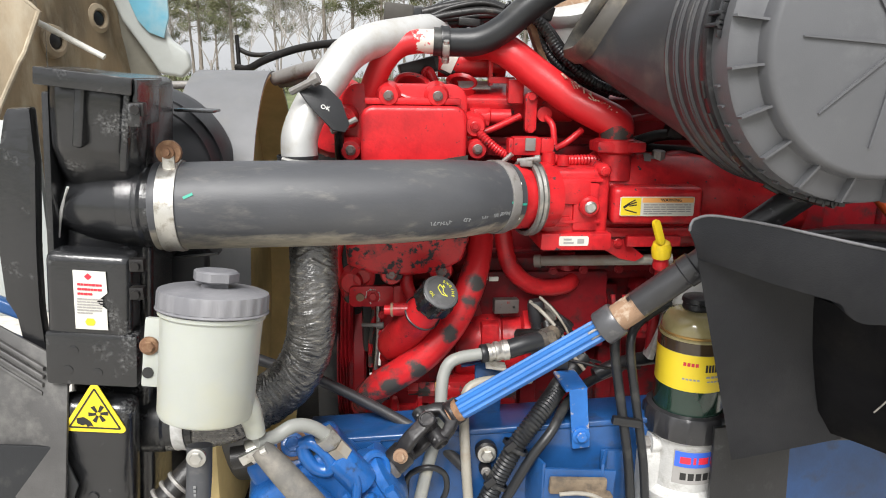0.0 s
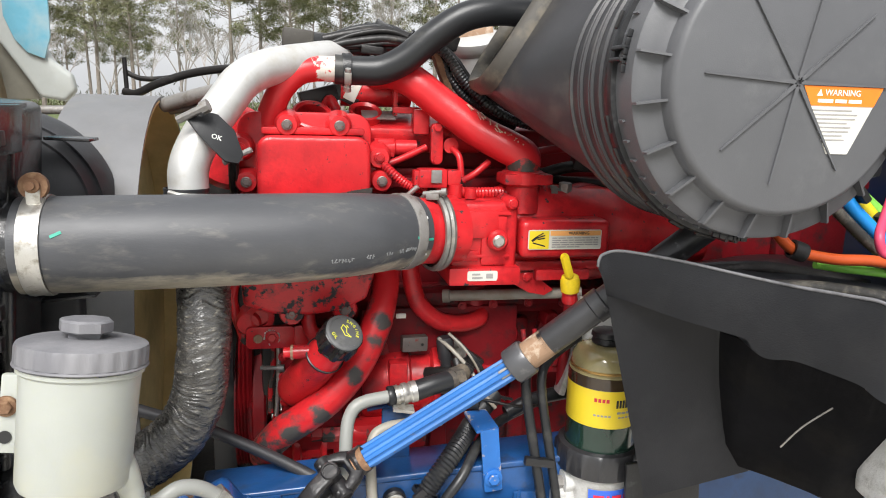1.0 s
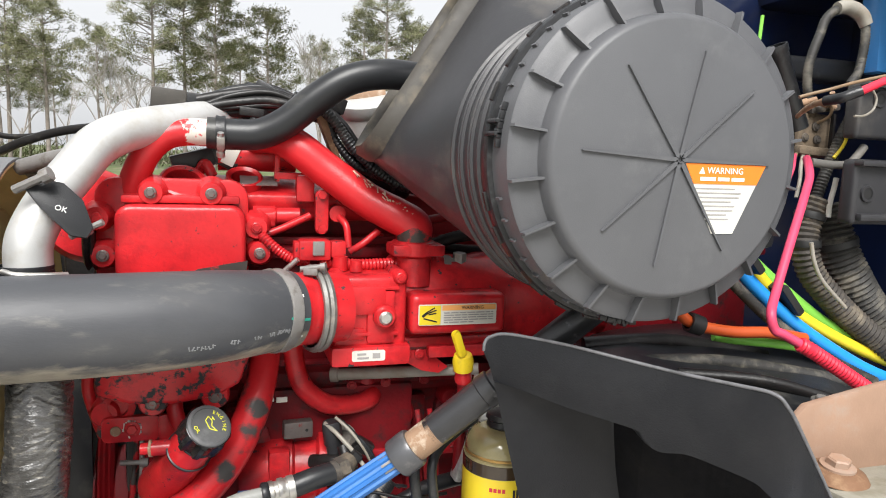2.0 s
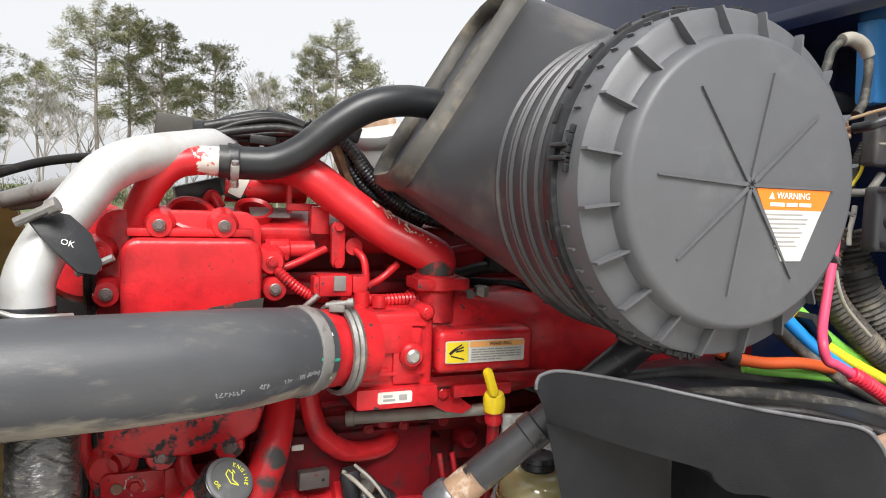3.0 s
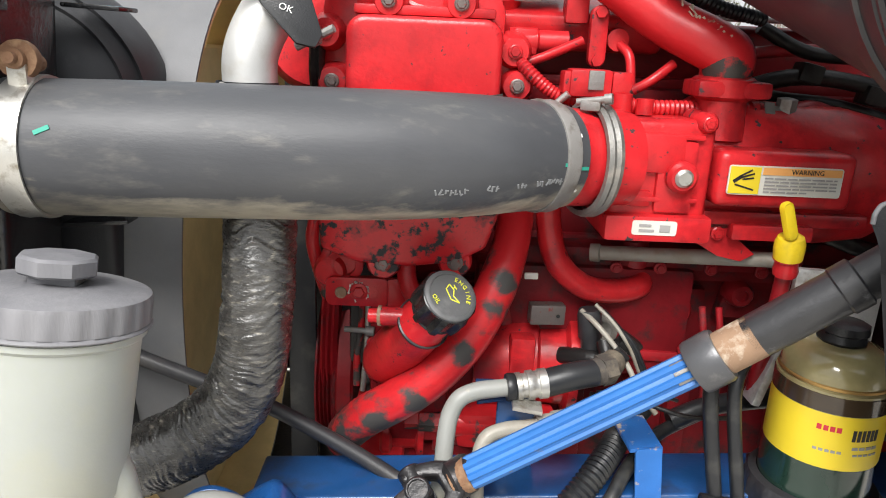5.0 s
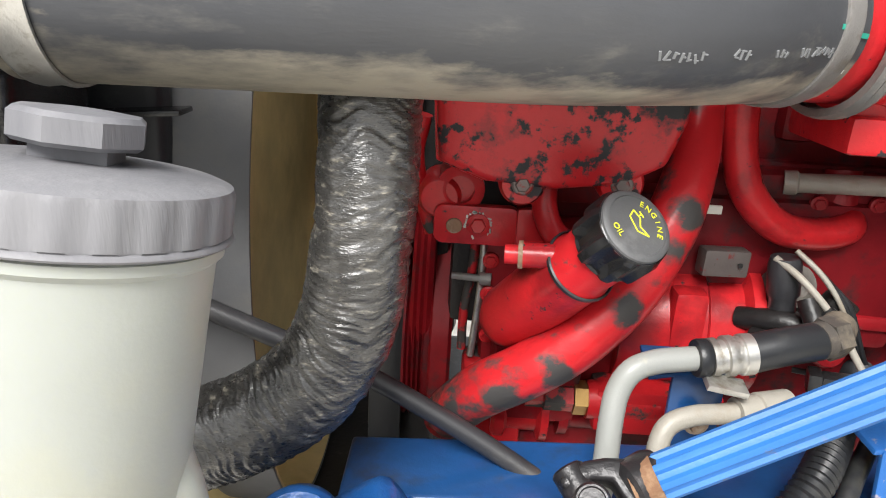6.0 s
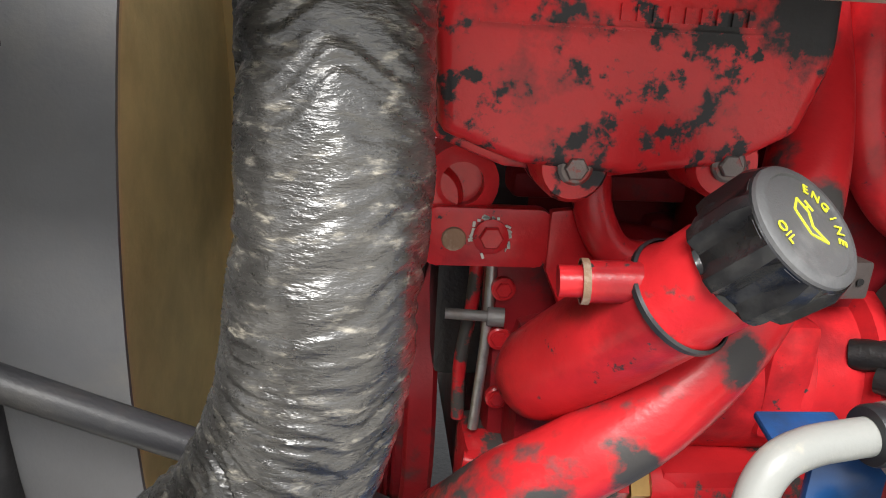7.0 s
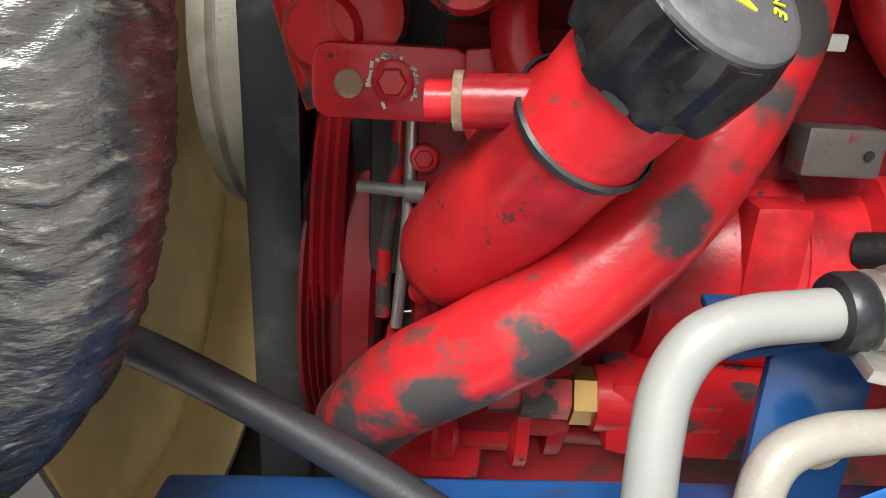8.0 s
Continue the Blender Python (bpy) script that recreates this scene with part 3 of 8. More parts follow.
# lower cover with flaking paint
low = bm_()
oc = [(-0.098, 0.10), (0.098, 0.10), (0.104, 0.06), (0.108, -0.005), (0.095, -0.045), (0.060, -0.064), (0.0, -0.072), (-0.06, -0.068), (-0.104, -0.052), (-0.108, 0.0)]
prism(low, oc, facing((-0.043, 1.46, 1.271)), 0.05, 0.008, 3)
prism(low, [(u * 1.03, v * 1.06 - 0.004) for u, v in oc], facing((-0.043, 1.475, 1.271)), 0.028, 0.003)
for x, z in ((-0.071, 1.202), (0.016, 1.207)):
    lathe(low, (x, 1.46, z), (0, -1, 0), [(0.021, 0), (0.021, 0.04), (0.018, 0.045), (0, 0.045)], 24)
lowc = part("lower_cover", low, red_worn, engine, "red cover with black flaking paint")
for x, z in ((-0.071, 1.202), (0.016, 1.207)):
    bolt(lowc, (x, 1.415, z), (0, -1, 0), 0.0068, bolt_dark)
b = bm_()
for k in range(9):
    box(b, (-0.055 + 0.0085 * k, 1.409, 1.284), (0.0055, 0.002, 0.008), bev=0)
box(b, (-0.055, 1.4095, 1.276), (0.15, 0.002, 0.0014), bev=0)
part("cast_mark", b, red_worn, lowc, "raised casting marks")

# mounting bracket under the lower cover
b = bm_()
prism(b, rounded(0.085, 0.040, 0.010, 4), facing((-0.107, 1.482, 1.144)), 0.014, 0.003)
lathe(b, (-0.145, 1.50, 1.168), (0, -1, 0), [(0.022, -0.03), (0.022, 0.02), (0.018, 0.026), (0, 0.026)], 20)
lathe(b, (-0.125, 1.50, 1.178), (0, -1, 0), [(0.024, -0.03), (0.024, 0.024), (0.014, 0.027), (0.014, 0.018), (0, 0.018)], 24)
prism(b, [(0, 0.02), (0.018, 0.022), (0.045, -0.03), (0.055, -0.075), (0.03, -0.085), (0.0, -0.02)], facing((-0.068, 1.475, 1.144)), 0.01, 0.003)
brk = part("mounting_bracket", b, red, engine)
bolt(brk, (-0.1055, 1.468, 1.1455), (0, -1, 0), 0.008, red)
b = bm_()
lathe(b, (-0.129, 1.469, 1.143), (0, -1, 0), [(0, 0), (0.0085, 0), (0.0075, 0.003), (0, 0.004)], 14)
part("dowel", b, rust_light, brk, "bare tan dowel end")
b = bm_()
rng = random.Random(4)
for k in range(26):
    a = rng.uniform(0, 6.283)
    q = rng.uniform(0.0118, 0.0140)
    box(b, (-0.1055 + q * math.cos(a), 1.4668, 1.1455 + q * math.sin(a)), (rng.uniform(0.001, 0.004), 0.0012, rng.uniform(0.0008, 0.0022)), rot=(0, -math.degrees(a) + 90 + rng.uniform(-50, 50), 0), bev=0)
part("paint_chip", b, label_white, brk, "pale ring of chipped paint")

# oil filler: neck, tube, cap
A0, A1 = V((-0.069, 1.455, 1.053)), V((0.010, 1.323, 1.198))
ax = (A1 - A0).normalized()
b = bm_()
lathe(b, A0, ax, [(0, -0.022), (0.018, -0.019), (0.028, -0.008), (0.0325, 0.006), (0.0330, 0.03), (0.0325, 0.09), (0.031, 0.125), (0.030, 0.137), (0, 0.137)], 36)
fill = part("oil_filler_tube", b, red, engine)
b = bm_()
lathe(b, A1 - ax * 0.082, ax, [(0.030, 0), (0.0315, 0.004), (0.0285, 0.012), (0.0285, 0.032), (0.026, 0.040), (0.026, 0.06), (0, 0.06)], 32)
part("filler_neck", b, red_chip, fill)
b = bm_()
lathe(b, A1 - ax * 0.080, ax, [(0.0315, 0), (0.0332, 0.001), (0.0332, 0.0040), (0.0315, 0.005)], 40)
part("neck_seal", b, rubber_clean, fill)
# cap: fluted skirt and a flat printed top
b = bm_()
seg = 64
prof = [(0.0300, -0.040), (0.0340, -0.038), (0.0350, -0.033), (0.0350, -0.010), (0.032, -0.003), (0.0290, -0.001), (0.0255, -0.001), (0.0248, -0.0025), (0, -0.0025)]
rings = []
for r, h in prof:
    ring = []
    for k in range(seg):
        a = 2 * math.pi * k / seg
        f = 0.0
        if h < -0.006 and r > 0.033:
            w = math.cos(8 * a)
            f = -0.0058 if w < -0.1 else (0.0 if w > 0.2 else -0.0058 * (0.2 - w) / 0.3)
        ring.append(b.verts.new(((r + f) * math.cos(a), (r + f) * math.sin(a), h)) if r > 0 else None)
    if r == 0:
        ring = [b.verts.new((0, 0, h))] * seg
    rings.append(ring)
for p, q in zip(rings, rings[1:]):
    for k in range(seg):
        vs = []
        for v in (p[k], p[(k + 1) % seg], q[(k + 1) % seg], q[k]):
            if v not in vs:
                vs.append(v)
        b.faces.new(vs)
b.faces.new(rings[0][::-1])
CAP = aim(A1, ax, (0.0, -0.25, 1))
b.transform(CAP)
cap_grey = mat("scuffed_cap_plastic", (0.085, 0.086, 0.088), 0.5, 0, (0.17, 0.17, 0.17), 30, (0.5, 0.75), vary=0.12, bump=0.2)
cap_black = mat("glossy_cap_plastic", (0.012, 0.012, 0.013), 0.22, 0, (0.03, 0.03, 0.03), 40, (0.5, 0.7), vary=0.2, bump=0.1)
cap = part("oil_cap", b, cap_black, fill, "black plastic screw cap with yellow print", angle=25)
b = bm_()
lathe(b, A1, ax, [(0.0316, -0.0045), (0.0306, -0.0006), (0.0285, 0.0010), (0.0258, 0.0012), (0.0252, -0.0002), (0, -0.0002)], 48)
part("cap_face", b, cap_grey, cap, "scuffed grey cap face")
ROT = CAP @ pose(0, 0, 0, 0, 0, -88)
words("OIL", 0.0074, ROT @ pose(-0.004, -0.0195, 0), ink_yellow, cap)
for k, ch in enumerate("ENGINE"):
    a = radians(128 - k * 17.5)
    words(ch, 0.0072, ROT @ pose(0.0205 * math.cos(a), 0.0205 * math.sin(a), 0, 0, 0, math.degrees(a) - 90), ink_yellow, cap)
b = bm_()
for x0, y0, x1, y1 in ((-0.012, 0.006, -0.004, 0.007), (-0.012, 0.006, -0.009, -0.001), (-0.009, -0.001, 0.004, -0.003), (0.004, -0.003, 0.012, 0.004), (-0.004, 0.007, 0.002, 0.002), (0.002, 0.002, 0.012, 0.004), (-0.006, 0.007, -0.006, 0.010), (-0.009, 0.0105, -0.003, 0.0105)):
    d = math.hypot(x1 - x0, y1 - y0)
    box(b, (0, 0, 0), (d, 0.0011, 0.0006), bev=0, m=ROT @ pose((x0 + x1) / 2, (y0 + y1) / 2, 0, 0, 0, math.degrees(math.atan2(y1 - y0, x1 - x0))))
part("oil_can_symbol", b, ink_yellow, cap)
# stub beside the neck
b = bm_()
lathe(b, (-0.072, 1.375, 1.150), (1, -0.12, 0.05), [(0, -0.012), (0.0085, -0.012), (0.0085, 0.0), (0.0112, 0.001), (0.0112, 0.05), (0, 0.05)], 20)
part("filler_stub", b, red, engine)
b = bm_()
lathe(b, (-0.0705, 1.375, 1.150), (1, -0.12, 0.05), [(0.0113, -0.002), (0.0122, -0.002), (0.0122, 0.002), (0.0113, 0.002)], 20)
part("stub_seal", b, rust_light, engine)
b = bm_()
lathe(b, (-0.128, 1.50, 1.078), (1, -0.1, -0.02), [(0, 0), (0.004, 0), (0.004, 0.03), (0.007, 0.03), (0.007, 0.042), (0, 0.042)], 12)
part("stud", b, dull_steel, engine)

# coolant tube crossing under the cap
b = bm_()
tube(b, [(0.097, 1.50, 1.300), (0.090, 1.462, 1.235), (0.073, 1.432, 1.180), (0.051, 1.418, 1.132), (0.026, 1.408, 1.094), (-0.010, 1.402, 1.056), (-0.050, 1.404, 1.024), (-0.090, 1.415, 0.993), (-0.116, 1.435, 0.957), (-0.124, 1.47, 0.925)],
     [0.022, 0.023, 0.0255, 0.026, 0.026, 0.0265, 0.027, 0.027, 0.026, 0.025], 32)
part("coolant_tube", b, red_oily, engine, "red coolant tube with worn black patches")
b = bm_()
tube(b, [(0.135, 1.49, 1.310), (0.138, 1.485, 1.245), (0.152, 1.478, 1.195), (0.19, 1.483, 1.160), (0.235, 1.495, 1.150), (0.272, 1.505, 1.156), (0.278, 1.53, 1.166)], 0.0165, 22)
part("coolant_tube", b, red, engine)
b = bm_()
tube(b, [(-0.045, 1.47, 1.20), (-0.042, 1.46, 1.165), (-0.025, 1.455, 1.140), (0.01, 1.455, 1.135)], 0.0125, 16)
part("breather_tube", b, red, engine)
b = bm_()
lathe(b, (0.205, 1.52, 1.196), (1, -0.35, 0.1), [(0, 0), (0.0125, 0), (0.0125, 0.012), (0.0100, 0.014), (0.0100, 0.255), (0, 0.255)], 18)
part("oil_gallery_pipe", b, tan_tube, engine, "dirty grey steel pipe")
b = bm_()
lathe(b, (0.27, 1.53, 1.19), (0, -0.2, -1), [(0.018, -0.02), (0.018, 0.03), (0, 0.03)], 18)
part("pipe_boss", b, red_dusty, engine)
# grey connector block
b = bm_()
box(b, (0.146, 1.486, 1.118), (0.048, 0.02, 0.028), rot=(0, 1, 6), bev=0.003)
gb = part("connector_block", b, bolt_dark, engine, "dull grey two-hole connector block")
for dx in (-0.014, 0.014):
    b = bm_()
    lathe(b, (0.146 + dx, 1.4755, 1.118), (0, -1, 0), [(0.0026, 0.0), (0.0026, 0.0008), (0, 0.0008)], 12)
    part("socket", b, ink, gb)
b = bm_()
box(b, (0.10, 1.465, 1.178), (0.012, 0.004, 0.006), bev=0.001)
box(b, (0.118, 1.465, 1.177), (0.018, 0.004, 0.009), bev=0.002)
part("paint_chip", b, label_white, engine, "bare pale paint chips")

# pump housing behind the white pipe
b = bm_()
lathe(b, (0.055, 1.535, 1.030), (1, -0.06, 0.0), [(0, 0), (0.066, 0), (0.070, 0.006), (0.070, 0.085), (0.062, 0.09), (0.062, 0.125), (0.074, 0.13), (0.074, 0.142), (0, 0.142)], 40)
box(b, (0.115, 1.475, 1.045), (0.035, 0.03, 0.09), bev=0.008)
part("pump_housing", b, red, engine)
b = bm_()
lathe(b, (0.205, 1.545, 1.045), (0.8, -0.5, 0.1), [(0, 0), (0.05, 0), (0.05, 0.03), (0.028, 0.036), (0.028, 0.060), (0, 0.060)], 28)
lathe(b, (0.215, 1.515, 1.085), (0.2, -0.9, 0.35), [(0, 0), (0.022, 0), (0.022, 0.04), (0.012, 0.042), (0, 0.03)], 20)
part("pump_outlet", b, grey_rubber, engine, "grey dusty pump outlet")
b = bm_()
lathe(b, (0.200, 1.468, 1.125), (0.12, -0.05, -1), [(0, -0.008), (0.014, -0.008), (0.016, 0.0), (0.016, 0.030), (0.013, 0.034), (0.013, 0.050), (0.018, 0.052), (0.018, 0.068), (0, 0.070)], 20)
part("pressure_sensor", b, plastic_body, engine, "dusty dark grey pressure sensor")
b = bm_()
box(b, (0.252, 1.452, 1.092), (0.030, 0.020, 0.022), rot=(0, 35, 0), bev=0.004)
box(b, (0.236, 1.452, 1.080), (0.022, 0.016, 0.030), rot=(0, 35, 0), bev=0.004)
part("harness_plug", b, grime, engine, "greasy black plug")
for k in range(3):
    b = bm_()
    tube(b, [(0.205 + 0.006 * k, 1.462, 1.142 - 0.004 * k), (0.228 + 0.005 * k, 1.446, 1.122 - 0.004 * k), (0.250 + 0.004 * k, 1.438, 1.092), (0.272 + 0.010 * k, 1.444, 1.050 - 0.01 * k), (0.305 + 0.012 * k, 1.455, 1.010)], 0.0028, 10)
    part("sensor_wire", b, tan_tube if k == 0 else rubber_clean, engine, "pale braided wire" if k == 0 else "")
# ledge, bosses and bolts on the block's side
b = bm_()
box(b, (0.33, 1.515, 1.052), (0.22, 0.03, 0.016), rot=(0, 2, 0), bev=0.005)
part("block_ledge", b, red_dusty, engine)
for x, z, r in ((0.335, 1.112, 0.024), (0.425, 1.140, 0.018), (0.50, 1.10, 0.022), (0.30, 1.005, 0.020)):
    b = bm_()
    lathe(b, (x, 1.548, z), (0, -1, 0), [(r * 1.15, 0), (r, 0.022), (r * 0.82, 0.027), (r * 0.5, 0.027), (r * 0.45, 0.022), (0, 0.022)], 22)
    part("core_plug", b, red_dusty, engine)
for x, z in ((0.24, 1.178), (0.30, 1.180), (0.37, 1.182), (0.44, 1.180), (0.255, 1.066), (0.345, 1.066), (0.425, 1.064)):
    bolt(engine, (x, 1.510 if z > 1.1 else 1.499, z), (0, -1, 0), 0.0062, red_dusty)
for k in range(2):
    b = bm_()
    tube(b, [(0.345 + 0.022 * k, 1.46, 1.145), (0.350 + 0.022 * k, 1.455, 1.11), (0.362 + 0.020 * k, 1.462, 1.06), (0.372 + 0.018 * k, 1.475, 1.0)], 0.0046, 12)
    part("fuel_line", b, red_dusty, engine)
# low fittings
b = bm_()
lathe(b, (-0.04, 1.475, 0.957), (1, 0, 0), [(0, 0), (0.014, 0), (0.014, 0.018), (0.0165, 0.02), (0.0165, 0.05), (0, 0.05)], 6)
lathe(b, (0.025, 1.475, 0.955), (1, 0, 0), [(0, 0), (0.021, 0), (0.022, 0.02), (0.022, 0.075), (0, 0.075)], 20)
box(b, (0.10, 1.48, 0.95), (0.14, 0.05, 0.055), bev=0.014)
box(b, (-0.075, 1.51, 0.93), (0.07, 0.06, 0.10), bev=0.01)
part("oil_line_fitting", b, red_chip, engine)
b = bm_()
lathe(b, (-0.075, 1.50, 0.925), (1, 0, 0), [(0, 0), (0.030, 0), (0.034, 0.004), (0.034, 0.014), (0.026, 0.018), (0.026, 0.050), (0.036, 0.054), (0.036, 0.062), (0, 0.062)], 28)
part("oil_cooler_boss", b, red, engine)
b = bm_()
lathe(b, (0.0, 1.505, 0.925), (1, 0, 0), [(0, 0), (0.030, 0), (0.030, 0.010), (0.022, 0.014), (0.022, 0.05), (0, 0.05)], 24)
part("oil_cooler_boss", b, red_dusty, engine)
for x, z in ((-0.088, 1.098), (-0.088, 1.060), (-0.086, 1.012)):
    bolt(engine, (x, 1.499, z), (0, -1, 0), 0.006, red)
b = bm_()
lathe(b, (0.011, 1.475, 0.956), (1, 0, 0), [(0, 0), (0.0185, 0), (0.0185, 0.014), (0, 0.014)], 6)
part("fitting_nut", b, brass, engine, "brass nut")
b = bm_()
tube(b, [(-0.11, 1.485, 0.967), (-0.08, 1.48, 0.962), (-0.04, 1.475, 0.957)], 0.007, 12)
tube(b, [(-0.104, 1.52, 1.13), (-0.106, 1.52, 1.08), (-0.112, 1.52, 1.03), (-0.112, 1.515, 0.985)], 0.0052, 12)
part("oil_line", b, red_chip, engine)
b = bm_()
tube(b, [(-0.096, 1.505, 1.125), (-0.097, 1.503, 1.06), (-0.102, 1.50, 0.985)], 0.004, 10)
part("dipstick_tube", b, steel, engine, "bare steel guide tube")

# intake throttle and manifold
th = bm_()
box(th, (0.247, 1.445, 1.328), (0.115, 0.10, 0.125), bev=0.012, seg=3)
box(th, (0.247, 1.44, 1.266), (0.125, 0.115, 0.032), bev=0.007)
box(th, (0.235, 1.402, 1.352), (0.07, 0.03, 0.045), bev=0.008)
box(th, (0.262, 1.40, 1.326), (0.045, 0.022, 0.085), bev=0.007)
box(th, (0.222, 1.40, 1.300), (0.03, 0.02, 0.02), bev=0.006)
lathe(th, (0.266, 1.40, 1.328), (0, -1, 0), [(0.018, 0), (0.018, 0.02), (0.014, 0.024), (0, 0.024)], 24)
for x, z in ((0.198, 1.385), (0.292, 1.388), (0.198, 1.27), (0.300, 1.27)):
    lathe(th, (x, 1.45, z), (0, -1, 0), [(0.012, 0), (0.012, 0.055), (0.009, 0.06), (0, 0.06)], 16)
lathe(th, (0.205, 1.445, 1.392), (0, 0, 1), [(0.012, 0), (0.012, 0.022), (0, 0.022)], 16)
lathe(th, (0.228, 1.43, 1.392), (0, 0, 1), [(0.010, 0), (0.010, 0.018), (0, 0.018)], 16)
for z in (1.300, 1.372):
    box(th, (0.247, 1.393, z), (0.085, 0.008, 0.006), bev=0.002)
thr = part("intake_throttle", th, red, engine)
for x, z in ((0.198, 1.385), (0.292, 1.388), (0.198, 1.27), (0.300, 1.27)):
    bolt(thr, (x, 1.391, z), (0, -1, 0), 0.0058, red)
b = bm_()
lathe(b, (0.266, 1.377, 1.328), (0, -1, 0), [(0.0105, 0), (0.0105, 0.003), (0.0075, 0.006), (0, 0.0055)], 24)
part("plug", b, steel, thr, "bright zinc plug")
b = bm_()
prism(b, rounded(0.052, 0.017, 0.003, 3), facing((0.242, 1.383, 1.268)), 0.0015, 0)
tag = part("white_tag", b, label_white, thr, "small white sticker")
print_bars([(-0.018, -0.004, 0.003, 0.003), (-0.018, 0.0, -0.003, 0.003), (0.006, 0.018, 0.0, 0.008)], facing((0.242, 1.3815, 1.268)), ink_soft, tag)
neck = bm_()
tube(neck, [(0.098, 1.354, 1.349), (0.125, 1.373, 1.347), (0.150, 1.384, 1.345), (0.20, 1.398, 1.344)], [0.0535, 0.0535, 0.054, 0.053], 44)
part("throttle_neck", neck, red, thr)
b = bm_()
lathe(b, (0.158, 1.386, 1.3445), (1, 0.28, -0.02), [(0.058, -0.009), (0.064, -0.009), (0.066, -0.004), (0.0635, 0.0), (0.066, 0.004), (0.064, 0.009), (0.058, 0.009)], 48)
vb = part("v_band_clamp", b, band_grey, thr, "dull steel band clamp with print")
b = bm_()
lathe(b, (0.150, 1.36, 1.410), (0.9, -0.4, 0.15), [(0, -0.016), (0.0040, -0.016), (0.0040, 0.014), (0.006, 0.014), (0.006, 0.022), (0, 0.022)], 10)
box(b, (0.150, 1.362, 1.405), (0.022, 0.012, 0.012), rot=(0, 0, -20), bev=0.003)
part("clamp_screw", b, dull_steel, vb)
man = bm_()
lathe(man, (0.29, 1.49, 1.325), (1, 0.02, -0.035), [(0, 0), (0.062, 0), (0.068, 0.01), (0.068, 0.20), (0.060, 0.26), (0.045, 0.29), (0.040, 0.42), (0, 0.42)], 36, squash=(0.86, 1.3, 1))
box(man, (0.392, 1.43, 1.326), (0.162, 0.07, 0.066), bev=0.012, seg=3)
box(man, (0.40, 1.47, 1.272), (0.24, 0.08, 0.018), bev=0.005)
box(man, (0.40, 1.43, 1.257), (0.10, 0.02, 0.02), bev=0.004)
manifold = part("intake_manifold", man, red, engine)
LAB = facing((0.3885, 1.3935, 1.3265))
b = bm_()
prism(b, rounded(0.132, 0.034, 0.003, 3), LAB, 0.0016, 0)
lab = part("warning_label", b, label_white, manifold, "yellow and white warning label")
b = bm_()
box(b, (0, 0, 0), (0.035, 0.031, 0.001), bev=0, m=LAB @ pose(-0.047, 0, 0.002))
part("yellow_field", b, label_yellow, lab)
b = bm_()
box(b, (0, 0, 0), (0.091, 0.0085, 0.001), bev=0, m=LAB @ pose(0.0185, 0.0112, 0.002))
part("orange_field", b, label_tan, lab)
words("WARNING", 0.0078, LAB @ pose(0.024, 0.0112, 0.0026), ink, lab)
print_bars(text_lines(0.084, 0.005, -0.0145, 5, left=-0.024, seed=3), LAB @ pose(0, 0, 0.0018), ink_soft, lab)
b = bm_()
for x0, y0, x1, y1, w in ((-0.060, -0.002, -0.052, 0.004, 0.004), (-0.054, 0.004, -0.040, 0.012, 0.002), (-0.052, 0.003, -0.037, 0.008, 0.002), (-0.05, 0.001, -0.037, 0.003, 0.002), (-0.058, -0.005, -0.036, -0.011, 0.002)):
    d = math.hypot(x1 - x0, y1 - y0)
    box(b, (0, 0, 0), (d, w, 0.0006), bev=0, m=LAB @ pose((x0 + x1) / 2, (y0 + y1) / 2, 0.0028, 0, 0, math.degrees(math.atan2(y1 - y0, x1 - x0))))
part("hazard_symbol", b, ink, lab)
# port on the manifold and the crossover pipe
b = bm_()
lathe(b, (0.330, 1.465, 1.365), (0, 0, 1), [(0.034, 0), (0.030, 0.025), (0.030, 0.045), (0.037, 0.05), (0.037, 0.070), (0.033, 0.073), (0.030, 0.073), (0.030, 0.085), (0, 0.085)], 32)
box(b, (0.332, 1.46, 1.424), (0.088, 0.06, 0.02), bev=0.006)
part("manifold_port", b, red, engine)
b = bm_()
tube(b, [(0.330, 1.462, 1.440), (0.328, 1.458, 1.462), (0.300, 1.468, 1.478), (0.255, 1.492, 1.502), (0.195, 1.515, 1.545), (0.140, 1.532, 1.586), (0.105, 1.57, 1.600), (0.07, 1.64, 1.590)],
     [0.0285, 0.029, 0.030, 0.029, 0.029, 0.029, 0.029, 0.028], 30)
p = bm_()
tube(p, [(0.3295, 1.4600, 1.442), (0.3285, 1.4582, 1.452), (0.327, 1.459, 1.462)], [0.0291, 0.0295, 0.0297], 30)
part("dark_collar", p, oil_stain, engine, "dark stained pipe end")
rng = random.Random(17)
c0, c1 = V((0.225, 1.504, 1.524)), V((0.318, 1.462, 1.470))
q = bm_()
for k in range(26):
    f = rng.uniform(0.0, 1.0)
    ang = radians(rng.gauss(52 - 34 * f, 7))
    nrm = V((0.15, -math.cos(ang), math.sin(ang))).normalized()
    o = c0.lerp(c1, f) + nrm * 0.0297
    box(q, (0, 0, 0), (rng.uniform(0.004, 0.016), rng.uniform(0.0010, 0.0035), 0.0010), bev=0, m=aim(o, nrm, (0.5, 0.2, 0.8)) @ pose(0, 0, 0, 0, 0, rng.gauss(-28, 14)))
part("paint_scrape", q, bare_primer, engine, "paint scraped to pale primer")
part("crossover_pipe", b, red_bare, engine, "red crossover pipe with bare scraped patches")
b = bm_()
lathe(b, (0.02, 1.62, 1.565), (1, 0, 0), [(0, 0), (0.026, 0), (0.026, 0.13), (0, 0.13)], 24)
part("rear_pipe", b, red, engine)
b = bm_()
